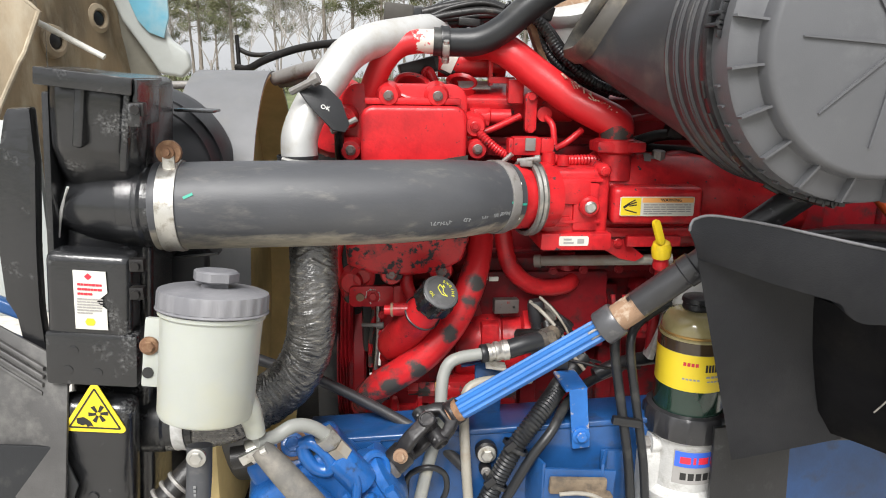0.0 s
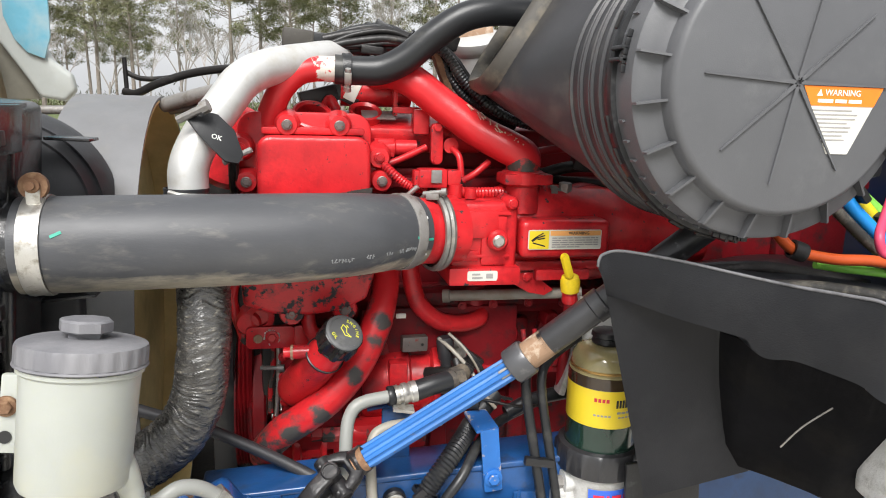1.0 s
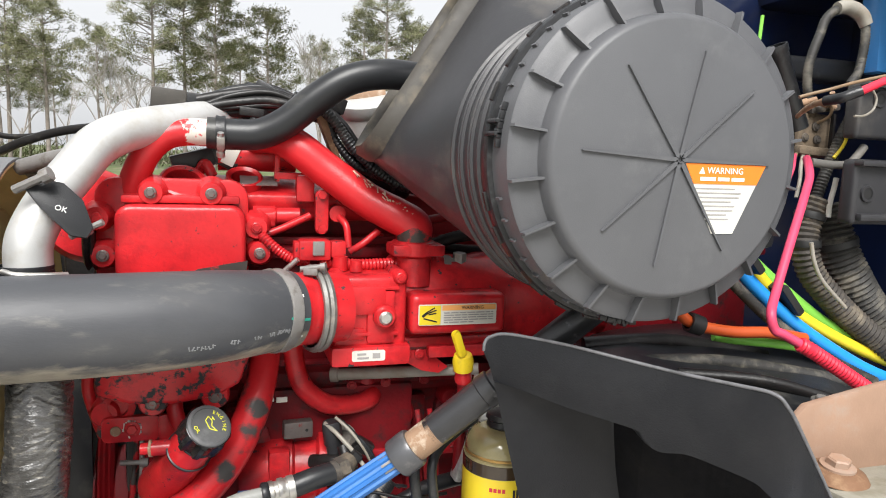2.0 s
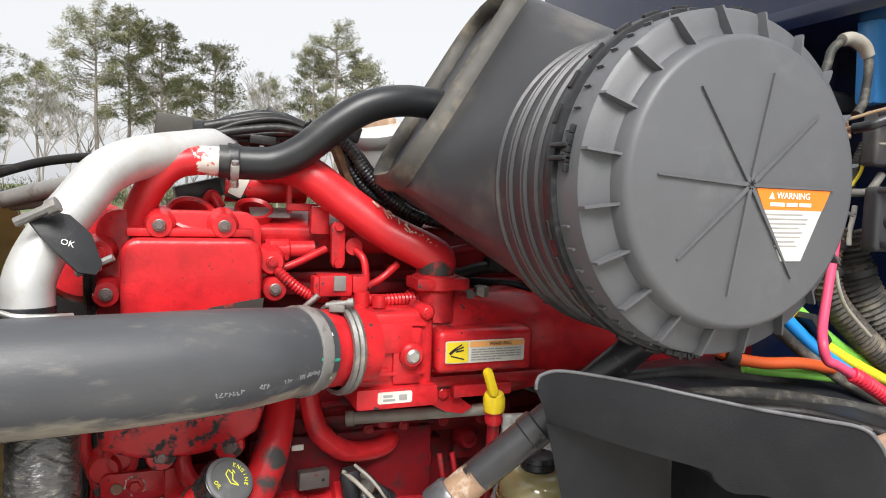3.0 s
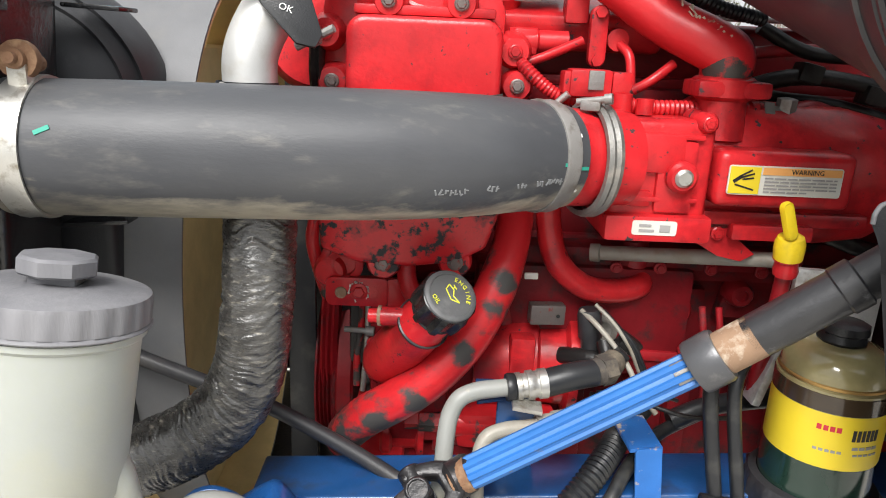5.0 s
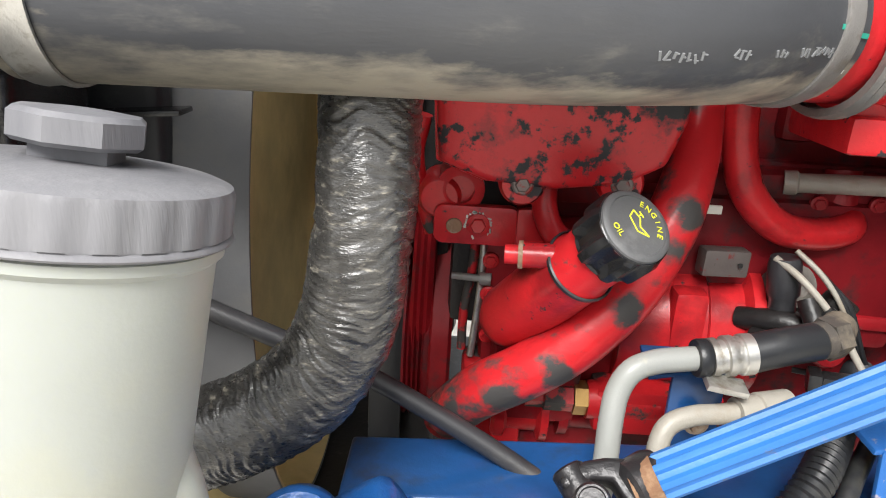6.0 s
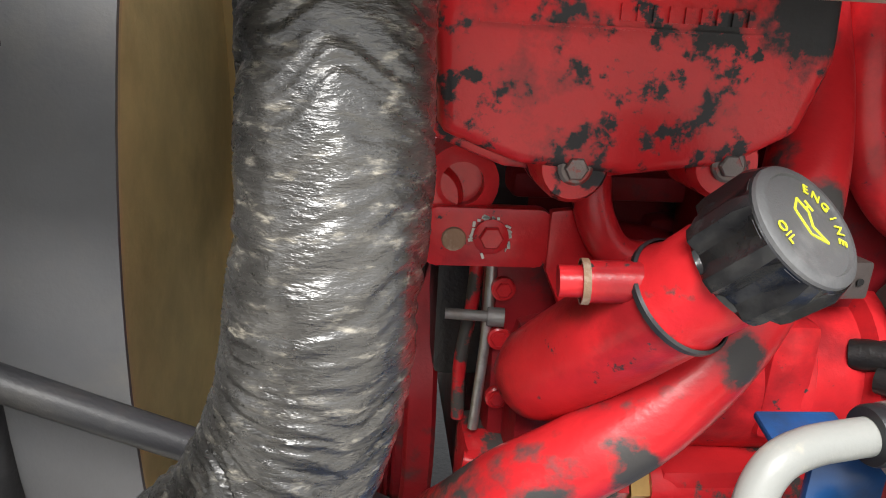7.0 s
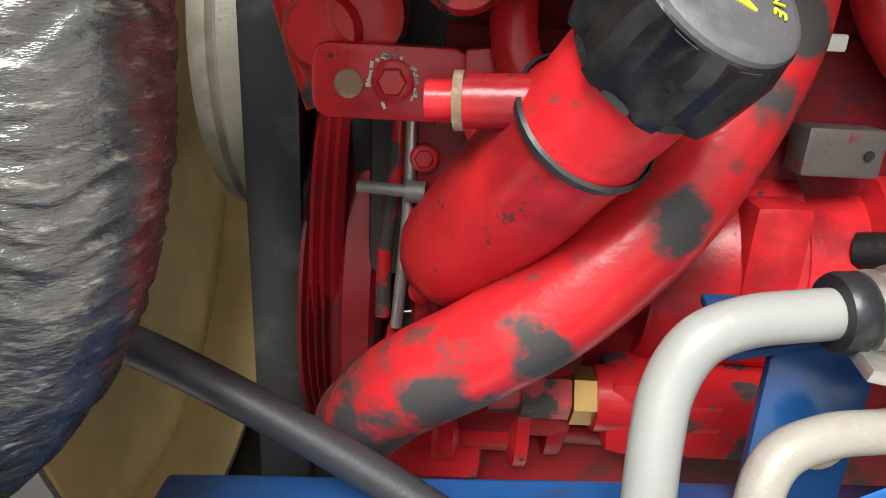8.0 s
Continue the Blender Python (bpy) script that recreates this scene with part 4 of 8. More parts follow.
box(b, (0.115, 1.565, 1.555), (0.008, 0.02, 0.06), bev=0.002)
box(b, (0.135, 1.56, 1.535), (0.05, 0.02, 0.012), bev=0.003)
box(b, (0.16, 1.55, 1.515), (0.03, 0.03, 0.045), bev=0.005)
part("pipe_bracket", b, red, engine)
# red riser elbow
b = bm_()
tube(b, [(-0.115, 1.54, 1.47), (-0.105, 1.528, 1.515), (-0.085, 1.515, 1.562), (-0.055, 1.512, 1.592), (-0.015, 1.515, 1.600), (0.022, 1.515, 1.600)], [0.023, 0.022, 0.021, 0.021, 0.0205, 0.0205], 26)
part("coolant_riser", b, red_bare, engine, "red coolant elbow worn to bare metal at its end")
b = bm_()
tube(b, [(-0.040, 1.5135, 1.597), (-0.020, 1.5148, 1.600), (0.0, 1.515, 1.600), (0.014, 1.515, 1.600)], [0.0208, 0.0212, 0.0212, 0.0212], 26)
part("bare_sleeve", b, red_scraped, engine, "paint scraped to pale bare metal")

# actuator linkage and harness along the head
b = bm_()
lathe(b, (0.075, 1.535, 1.468), (1, -0.02, 0.02), [(0, 0), (0.017, 0), (0.017, 0.035), (0.014, 0.038), (0.014, 0.075), (0, 0.075)], 16)
box(b, (0.095, 1.535, 1.468), (0.03, 0.032, 0.032), bev=0.004)
tube(b, [(0.075, 1.50, 1.435), (0.12, 1.505, 1.452), (0.165, 1.515, 1.472)], 0.006, 12)
lathe(b, (0.075, 1.51, 1.435), (0, -1, 0), [(0.014, -0.02), (0.014, 0.012), (0, 0.014)], 16)
part("actuator", b, red, engine)
b = bm_()
prism(b, rounded(0.022, 0.075, 0.0105, 5), facing((0.185, 1.53, 1.478)), 0.016, 0.003)
for z in (1.507, 1.449):
    lathe(b, (0.185, 1.515, z), (0, -1, 0), [(0.0075, 0), (0.0075, 0.006), (0, 0.006)], 6)
lathe(b, (0.212, 1.535, 1.475), (0, -1, 0), [(0.014, -0.02), (0.014, 0.012), (0, 0.014)], 16)
tube(b, [(0.215, 1.525, 1.47), (0.225, 1.51, 1.455), (0.228, 1.50, 1.42)], 0.006, 12)
tube(b, [(0.228, 1.49, 1.415), (0.25, 1.485, 1.43), (0.275, 1.49, 1.45)], 0.006, 12)
part("linkage_lever", b, red, engine)
b = bm_()
box(b, (0.165, 1.455, 1.424), (0.05, 0.035, 0.032), bev=0.005)
box(b, (0.202, 1.455, 1.425), (0.024, 0.03, 0.026), bev=0.004)
box(b, (0.139, 1.456, 1.424), (0.012, 0.03, 0.026), bev=0.003)
part("harness_connector", b, red, engine)
b = bm_()
box(b, (0.170, 1.436, 1.428), (0.018, 0.004, 0.022), bev=0.001)
part("connector_clip", b, dull_steel, engine)
b = ribbed([(0.175, 1.458, 1.405), (0.23, 1.458, 1.398), (0.29, 1.465, 1.398), (0.34, 1.478, 1.395)], 0.0105)
part("harness_loom", b, red, engine)
b = ribbed([(0.075, 1.49, 1.455), (0.10, 1.475, 1.430), (0.13, 1.47, 1.408), (0.16, 1.465, 1.402)], 0.0085, 0.005)
part("harness_loom", b, red, engine)
b = bm_()
lathe(b, (0.385, 1.475, 1.398), (1, 0, -0.05), [(0, 0), (0.014, 0), (0.014, 0.012), (0.010, 0.013), (0.010, 0.03), (0, 0.03)], 6)
lathe(b, (0.415, 1.475, 1.395), (0, -0.1, 1), [(0, -0.008), (0.012, -0.008), (0.012, 0.02), (0, 0.022)], 6)
part("pressure_sensor", b, dull_steel, engine, "weathered metal pressure sensor")
b = ribbed([(0.36, 1.476, 1.398), (0.375, 1.476, 1.398), (0.39, 1.476, 1.397)], 0.012, 0.007)
part("sensor_boot", b, red, engine)
b = bm_()
tube(b, [(0.42, 1.48, 1.39), (0.46, 1.50, 1.40), (0.55, 1.54, 1.38), (0.70, 1.56, 1.36)], 0.013, 14)
tube(b, [(0.33, 1.55, 1.45), (0.42, 1.55, 1.47), (0.60, 1.56, 1.48)], 0.008, 12)
part("fuel_line", b, red_dusty, engine)
b = bm_()
tube(b, [(0.118, 1.440, 1.392), (0.128, 1.436, 1.402), (0.138, 1.432, 1.412)], 0.0045, 10)
part("sensor_plug", b, steel, engine, "pale metal plug")
# tab under the manifold and label bracket
b = bm_()
prism(b, [(0, 0), (0.062, 0), (0.066, -0.012), (0.092, -0.032), (0.075, -0.042), (0.045, -0.036), (0.006, -0.014)], facing((0.298, 1.442, 1.258)), 0.006, 0.0015)
part("lifting_tab", b, red, engine)
for x in (0.315, 0.338):
    bolt(engine, (x, 1.434, 1.252), (0, -1, 0), 0.006, red)
# dark lines and blocks added for the air cleaner's shade behind the manifold
for pts, r, mm in (([(0.36, 1.53, 1.415), (0.45, 1.525, 1.44), (0.56, 1.53, 1.43), (0.70, 1.55, 1.40)], 0.011, grime),
                   ([(0.34, 1.56, 1.44), (0.42, 1.545, 1.415), (0.52, 1.54, 1.405), (0.66, 1.55, 1.37)], 0.008, rubber_clean),
                   ([(0.40, 1.55, 1.50), (0.47, 1.545, 1.47), (0.58, 1.55, 1.465), (0.72, 1.57, 1.45)], 0.009, grime),
                   ([(0.45, 1.56, 1.26), (0.52, 1.535, 1.235), (0.60, 1.53, 1.21), (0.70, 1.54, 1.20)], 0.012, grime)):
    b = bm_()
    tube(b, pts, r, 12)
    part("shade_line", b, mm, engine, "dark line added for the shade behind the manifold")
for x, z in ((0.46, 1.445), (0.55, 1.42), (0.62, 1.385)):
    b = bm_()
    box(b, (x, 1.525, z), (0.03, 0.03, 0.024), rot=(0, 12, 0), bev=0.004)
    part("shade_block", b, grime, engine)
# dipstick
b = bm_()
tube(b, [(0.400, 1.40, 1.05), (0.397, 1.38, 1.15), (0.390, 1.358, 1.235)], 0.009, 14)
ds = part("dipstick_guide", b, red_dusty, engine)
b = bm_()
lathe(b, (0.390, 1.358, 1.226), (-0.12, -0.18, 1), [(0, 0), (0.013, 0), (0.014, 0.006), (0.012, 0.018), (0.0155, 0.02), (0.0155, 0.024)], 20)
part("guide_collar", b, red, ds, "red painted collar")
b = bm_()
lathe(b, (0.3875, 1.3535, 1.247), (-0.12, -0.18, 1), [(0, 0), (0.0155, 0), (0.0165, 0.010), (0.0165, 0.018), (0.014, 0.026), (0.008, 0.03), (0, 0.03)], 24)
prism(b, rounded(0.014, 0.045, 0.0065, 4), aim((0.372, 1.343, 1.292), (0.3, -1, 0.1)) @ pose(0, 0, 0, 0, 0, 18), 0.009, 0.003)
part("dipstick_handle", b, yellow, ds, "yellow plastic dipstick handle")

# accessory drive at the engine's front
b = bm_()
lathe(b, (-0.175, 1.78, 0.98), (1, 0, 0), [(0.03, 0), (0.20, 0), (0.205, 0.004), (0.20, 0.008), (0.205, 0.012), (0.20, 0.016), (0.205, 0.02), (0.20, 0.026), (0.16, 0.03), (0.05, 0.03)], 64)
part("crank_pulley", b, red_dusty, engine)
b = bm_()
box(b, (-0.204, 1.600, 1.05), (0.042, 0.010, 0.60), rot=(1.5, 0, 0), bev=0.002)
part("drive_belt", b, rubber_clean, engine, "black rubber drive belt")
b = bm_()
lathe(b, (-0.150, 1.71, 0.935), (1, 0, 0), [(0.0, 0), (0.146, 0), (0.150, 0.003), (0.150, 0.023), (0.146, 0.027), (0.10, 0.027), (0.09, 0.018), (0, 0.018)], 64)
part("damper_pulley", b, red_dusty, engine)
b = bm_()
lathe(b, (-0.183, 1.71, 0.935), (1, 0, 0), [(0.0, 0), (0.138, 0)] + [(0.138 - 0.005 * (k % 2), 0.003 + 0.003 * k) for k in range(9)] + [(0.138, 0.033), (0, 0.033)], 64)
part("belt_groove", b, red_shade, engine)
b = bm_()
tube(b, [(-0.165, 1.50, 1.245), (-0.172, 1.505, 1.205), (-0.165, 1.505, 1.168), (-0.150, 1.50, 1.125)], 0.009, 12)
part("worn_lead", b, red_chip, engine, "black lead with flaking red paint")
# engine mount down to the frame rail
b = bm_()
box(b, (0.75, 1.47, 0.86), (0.12, 0.26, 0.10), bev=0.015)
part("engine_mount", b, red_dusty, engine)

b = bm_()
box(b, (-0.30, 1.82, 0.56), (0.62, 0.92, 0.14), bev=0.03, seg=3)
single("front_crossmember", b, grime, (-0.30, 1.85, 0.43), "greasy black front crossmember under the radiator", "crossmember")

# ---- charge air hose ----
hose = thing("charge_air_hose", (-0.14, 1.27, 1.30), "large black rubber charge air hose with clamps", "hose")
HOSE = [V(p) for p in ((-0.412, 1.272, 1.350), (-0.30, 1.276, 1.351), (-0.17, 1.284, 1.352), (-0.06, 1.299, 1.352), (0.025, 1.321, 1.352), (0.078, 1.346, 1.350), (0.118, 1.369, 1.348))]
GIRTH = [0.0640, 0.0645, 0.0645, 0.0640, 0.0620, 0.0590, 0.0565]
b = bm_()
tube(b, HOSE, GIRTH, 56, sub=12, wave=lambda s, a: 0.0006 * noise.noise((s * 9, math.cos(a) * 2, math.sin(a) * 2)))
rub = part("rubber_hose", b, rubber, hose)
c1 = clamp_band(hose, (-0.388, 1.2725, 1.3502), (1, 0.03, 0), 0.0646, 0.026, steel, None, "t_bolt_clamp", "worn steel band clamp")
b = bm_()
lathe(b, (-0.386, 1.256, 1.430), (0.1, -1, 0.12), [(0, -0.03), (0.008, -0.03), (0.008, 0.0), (0.017, 0.0), (0.018, 0.004), (0.017, 0.012), (0.009, 0.012), (0.009, 0.020), (0.005, 0.020), (0.005, 0.028), (0, 0.028)], 16)
part("clamp_bolt", b, rust, c1, "rusty clamp bolt and nut")
b = bm_()
box(b, (-0.385, 1.248, 1.417), (0.018, 0.014, 0.022), bev=0.003)
part("clamp_trunnion", b, steel, c1)
clamp_band(hose, (0.098, 1.3570, 1.3490), (1, 0.58, -0.06), 0.0580, 0.018, dull_steel, None, "t_bolt_clamp", "grey band clamp")

def hose_mark(u, ang):
    """A small mark laid on the hose's skin: u along it from 0 to 1, ang degrees above its outward side."""
    pts = smooth_line(HOSE, 12)
    f = u * (len(pts) - 1)
    i = min(int(f), len(pts) - 2)
    p, d = pts[i].lerp(pts[i + 1], f - i), (pts[i + 1] - pts[i]).normalized()
    out = d.cross(V((0, 0, 1))).normalized()
    nrm = (out * math.cos(radians(ang)) + V((0, 0, 1)) * math.sin(radians(ang))).normalized()
    g = f / (len(pts) - 1) * (len(GIRTH) - 1)
    k = min(int(g), len(GIRTH) - 2)
    return p + nrm * (GIRTH[k] + (GIRTH[k + 1] - GIRTH[k]) * (g - k) + 0.0002), nrm, d


def mark_mesh(items):
    q = bm_()
    for u, ang, w, h, tilt in items:
        p, nrm, d = hose_mark(u, ang)
        m = aim(p, nrm, nrm.cross(d)) @ pose(0, 0, 0, 0, 0, tilt)
        box(q, (0, 0, 0), (w, h, 0.0012), bev=0, m=m)
    return q


for item in ((0.085, 22, 0.014, 0.004, 25), (0.90, 0, 0.016, 0.0035, 0), (0.955, -4, 0.018, 0.0035, 0)):
    part("green_mark", mark_mesh([item]), ink_green, rub)
for item in ((0.905, 32, 0.006, 0.006, 0), (0.955, 30, 0.005, 0.004, 0), (0.955, -30, 0.003, 0.003, 0), (0.90, -26, 0.003, 0.003, 0)):
    part("white_mark", mark_mesh([item]), ink_white, rub)
rng = random.Random(5)
chalk = []
for grp, n in ((0.56, 7), (0.655, 3), (0.72, 3), (0.775, 3), (0.815, 7)):
    for k in range(n):
        chalk.append((grp + k * 0.0085, -24 + (grp - 0.56) * 30 + rng.uniform(-1, 1), 0.0016, rng.uniform(0.004, 0.007), rng.uniform(-25, 25)))
        if rng.random() < 0.6:
            chalk.append((grp + k * 0.0085 + 0.002, -24 + (grp - 0.56) * 30 + rng.choice((-2, 0, 2)), 0.0035, 0.0009, rng.uniform(-15, 15)))
part("worn_print", mark_mesh(chalk), ink_chalk, rub)

# ---- charge air pipe ----
pipe = thing("charge_air_pipe", (-0.22, 1.41, 1.36), "bare aluminium charge air pipe rising over the engine", "pipe")
b = bm_()
tube(b, [(-0.222, 1.40, 1.33), (-0.222, 1.404, 1.40), (-0.220, 1.408, 1.445), (-0.200, 1.424, 1.492), (-0.168, 1.446, 1.540), (-0.142, 1.464, 1.575), (-0.105, 1.494, 1.597), (-0.045, 1.535, 1.612), (0.02, 1.60, 1.622), (0.10, 1.70, 1.60)], 0.030, 36, sub=10)
part("aluminium_tube", b, alu, pipe)
clamp_band(pipe, (-0.225, 1.405, 1.405), (0, 0.02, 1), 0.0315, 0.012, rubber_clean, None, "hose_clamp", "dark rubber edged clamp")
b = bm_()
tube(b, [(-0.245, 1.37, 1.408), (-0.225, 1.362, 1.404), (-0.19, 1.37, 1.402), (-0.172, 1.385, 1.40)], 0.004, 10)
part("clamp_screw", b, steel, pipe)
b = bm_()
prism(b, [(-0.046, 0.036), (-0.030, 0.046), (0.004, 0.036), (0.026, 0.012), (0.036, -0.026), (0.028, -0.040), (0.008, -0.036), (-0.026, 0.004)], aim((-0.176, 1.385, 1.487), (0.25, -1, 0.35)), 0.006, 0.002)
sup = part("support_bracket", b, plastic, pipe, "black steel bracket with chalk writing")
b = bm_()
lathe(b, (-0.158, 1.392, 1.456), (0.9, -0.2, 0.45), [(0, -0.012), (0.005, -0.012), (0.005, 0.008), (0.009, 0.008), (0.009, 0.016), (0.0045, 0.016), (0.0045, 0.036), (0, 0.036)], 8)
part("bracket_bolt", b, dull_steel, pipe)
b = bm_()
lathe(b, (-0.212, 1.375, 1.522), (0.9, -0.2, 0.45), [(0, -0.02), (0.006, -0.02), (0.006, 0.02), (0.010, 0.02), (0.010, 0.032), (0, 0.032)], 8)
part("bracket_bolt", b, dull_steel, pipe)
words("OK", 0.0105, aim((-0.176, 1.3792, 1.489), (0.25, -1, 0.35)) @ pose(0, 0, 0, 0, 0, -20), ink_white, sup, "chalk_mark", 0.0012)
b = bm_()
lathe(b, (-0.17, 1.52, 1.43), (1, 0, 0), [(0.02, 0), (0.042, 0), (0.046, 0.003), (0.040, 0.008), (0.046, 0.013), (0.042, 0.016), (0.02, 0.016)], 32)
single("idler_pulley", b, grime, (-0.17, 1.52, 1.385), "small greasy black idler pulley beside the engine", "pulley")

# ---- wrapped pipe ----
wp = bm_()


def crinkle(s, a):
    c, d = math.cos(a), math.sin(a)
    u = s + 0.010 * math.sin(a * 2 + s * 22) + 0.016 * noise.noise((s * 13, c * 1.4, d * 1.4))
    swell = noise.noise((s * 30, c * 2, d * 2))
    fold = 0.2 - abs(noise.noise((u * 150, c * 1.0, d * 1.0)))
    thread = 0.2 - abs(noise.noise((u * 380 + 9, c * 2.0, d * 2.0)))
    calm = 0.35 + 0.65 * min(1, max(0, (s - 0.03) / 0.10))
    return 0.0013 * swell + calm * (0.0034 * fold + 0.0013 * thread)


tube(wp, [(-0.206, 1.392, 1.360), (-0.197, 1.338, 1.300), (-0.195, 1.310, 1.215), (-0.203, 1.303, 1.128), (-0.220, 1.298, 1.080), (-0.250, 1.293, 1.045), (-0.295, 1.290, 1.016), (-0.35, 1.286, 0.997), (-0.44, 1.284, 0.99)],
     [0.036, 0.038, 0.038, 0.0385, 0.0395, 0.041, 0.041, 0.0405, 0.040], 100, sub=66, wave=crinkle)
single("wrapped_air_pipe", wp, wrap, (-0.25, 1.32, 0.96), "air pipe wrapped in crinkled glossy black foil tape", "pipe", angle=60)
b = bm_()
tube(b, [(-0.203, 1.375, 1.345), (-0.210, 1.396, 1.362), (-0.219, 1.402, 1.376), (-0.222, 1.404, 1.390)], 0.0365, 32)
single("pipe_coupling", b, rubber_clean, (-0.21, 1.38, 1.32), "short black rubber coupling between pipes", "hose")

# ---- power steering reservoir ----
RX, RY = -0.304, 1.110
LEAN_ = Matrix.Translation((RX, RY, 1.24)) @ Matrix.Rotation(radians(-8.5), 4, "X") @ Matrix.Rotation(radians(5.5), 4, "Y") @ Matrix.Translation((-RX, -RY, -1.24))
res = thing("fluid_reservoir", (RX, RY, 1.098), "milky plastic fluid reservoir with weathered grey screw lid", "reservoir")
b = bm_()
lathe(b, (RX, RY, 1.100), (0, 0, 1), [(0, 0.0), (0.050, 0.0), (0.0575, 0.004), (0.0605, 0.011), (0.0635, 0.125), (0.0640, 0.134), (0.0672, 0.137), (0.0672, 0.1415), (0.0645, 0.1430), (0.0645, 0.148), (0, 0.148)], 64)
b.transform(LEAN_)
part("tank", b, milk, res)
b = bm_()
box(b, (RX - 0.078, RY + 0.03, 1.174), (0.030, 0.012, 0.094), bev=0.004)
box(b, (RX - 0.055, RY + 0.03, 1.174), (0.03, 0.010, 0.086), bev=0.003)
b.transform(LEAN_)
part("mounting_tab", b, milk, res)
b = bm_()
tube(b, [(-0.285, 1.104, 1.135), (-0.268, 1.100, 1.110), (-0.260, 1.102, 1.090), (-0.257, 1.105, 1.068)], [0.026, 0.020, 0.0145, 0.0130], 24)
part("outlet_nub", b, milk, res)
bolt(res, LEAN_ @ V((RX - 0.084, RY + 0.022, 1.184)), (0, -1, 0), 0.0085, rust)
b = bm_()
lathe(b, (RX - 0.084, RY + 0.0235, 1.147), (0, -1, 0), [(0.0075, 0), (0.0075, 0.0012), (0, 0.0012)], 14)
b.transform(LEAN_)
part("bolt_hole", b, ink, res)
b = bm_()
seg, rings = 96, []
for r, h in ((0.066, 1.2435), (0.0705, 1.2435), (0.0712, 1.2445), (0.0705, 1.2460), (0.0690, 1.2468), (0.0700, 1.2475), (0.0700, 1.265), (0.0685, 1.2685), (0.063, 1.2705), (0.028, 1.2745), (0.0, 1.275)):
    ring = []
    for k in range(seg):
        a = 2 * math.pi * k / seg
        rr = r
        if 0.06995 < r < 0.0701:
            rr -= 0.0020 if k % 4 == 0 else 0.0
        ring.append(b.verts.new((RX + rr * math.cos(a), RY + rr * math.sin(a), h)) if r else None)
    if r == 0:
        ring = [b.verts.new((RX, RY, h))] * seg
    rings.append(ring)
for p, q in zip(rings, rings[1:]):
    for k in range(seg):
        vs = []
        for v in (p[k], p[(k + 1) % seg], q[(k + 1) % seg], q[k]):
            if v not in vs:
                vs.append(v)
        b.faces.new(vs)
b.faces.new(rings[0][::-1])
b.transform(LEAN_)
lid = part("lid", b, lid_grey, res, "weathered grey screw lid")
b = bm_()
box(b, (RX + 0.002, RY - 0.003, 1.278), (0.034, 0.026, 0.012), rot=(0, 0, 8), bev=0.003)
lathe(b, (RX + 0.002, RY - 0.003, 1.281), (0, 0, 1), [(0, 0), (0.0265, 0), (0.0290, 0.002), (0.0290, 0.0125), (0.0265, 0.0148), (0.010, 0.0160), (0, 0.0160)], 8)
b.transform(LEAN_)
part("lid_knob", b, lid_grey, lid)

# hoses under the reservoir
OUT = V((-0.258, 1.105, 1.055))
b = bm_()
tube(b, [OUT, (-0.235, 1.125, 1.052), (-0.212, 1.138, 1.0605), (-0.188, 1.150, 1.052), (-0.165, 1.160, 1.030), (-0.152, 1.166, 1.014)], 0.0100, 20)
ret = single("return_tube", b, cream, (-0.21, 1.14, 1.0), "bent cream painted steering return tube", "tube")
b = bm_()
lathe(b, (-0.172, 1.158, 1.036), (0.55, 0.2, -0.75), [(0, 0), (0.017, 0), (0.017, 0.018), (0.0155, 0.02), (0.0155, 0.022), (0, 0.022)], 6)
part("tube_nut", b, steel, ret)
b = bm_()
lathe(b, (-0.158, 1.163, 1.016), (0.55, 0.2, -0.75), [(0, 0), (0.015, 0), (0.015, 0.024), (0, 0.024)], 6)
part("tube_fitting", b, tan_tube, ret, "corroded fitting")
b = bm_()
tube(b, [(-0.292, 1.112, 1.028), (-0.268, 1.115, 1.032), (-0.245, 1.122, 1.045)], [0.016, 0.015, 0.0145], 20)
rh = single("return_hose", b, grime, (-0.27, 1.115, 1.015), "short oily rubber hose under the reservoir", "hose")
b = bm_()
lathe(b, (-0.262, 1.117, 1.037), (0.9, 0.2, 0.4), [(0.0150, -0.008), (0.0172, -0.008), (0.0172, 0.008), (0.0150, 0.008)], 28)
box(b, (-0.264, 1.099, 1.038), (0.03, 0.007, 0.014), rot=(0, -24, 10), bev=0.002)
lathe(b, (-0.250, 1.096, 1.046), (0.9, 0.1, 0.4), [(0, 0), (0.0058, 0), (0.0058, 0.008), (0, 0.008)], 8)
part("hose_clamp", b, steel, rh, "bright worm drive clamp")
b = bm_()
tube(b, [(-0.254, 1.108, 1.046), (-0.226, 1.102, 1.014), (-0.192, 1.095, 0.974), (-0.158, 1.088, 0.934), (-0.10, 1.08, 0.875), (-0.075, 1.12, 0.845), (-0.10, 1.19, 0.86)], [0.015, 0.018, 0.0195, 0.0195, 0.019, 0.019, 0.019], 24)
single("supply_hose", b, grey_rubber, (-0.2, 1.10, 0.9), "faded grey rubber supply hose running down", "hose")
b = bm_()
tube(b, [(-0.338, 1.125, 1.042), (-0.339, 1.115, 1.0), (-0.342, 1.105, 0.95), (-0.345, 1.10, 0.88), (-0.38, 1.14, 0.82), (-0.47, 1.24, 0.80)], [0.017, 0.017, 0.0165, 0.0165, 0.0165, 0.0165], 20)
sh = single("drain_hose", b, rubber, (-0.34, 1.11, 0.88), "black rubber hose with printed markings", "hose")
bolt(sh, (-0.338, 1.106, 1.034), (0, -1, 0.1), 0.009, steel, True, "clamp_bolt")
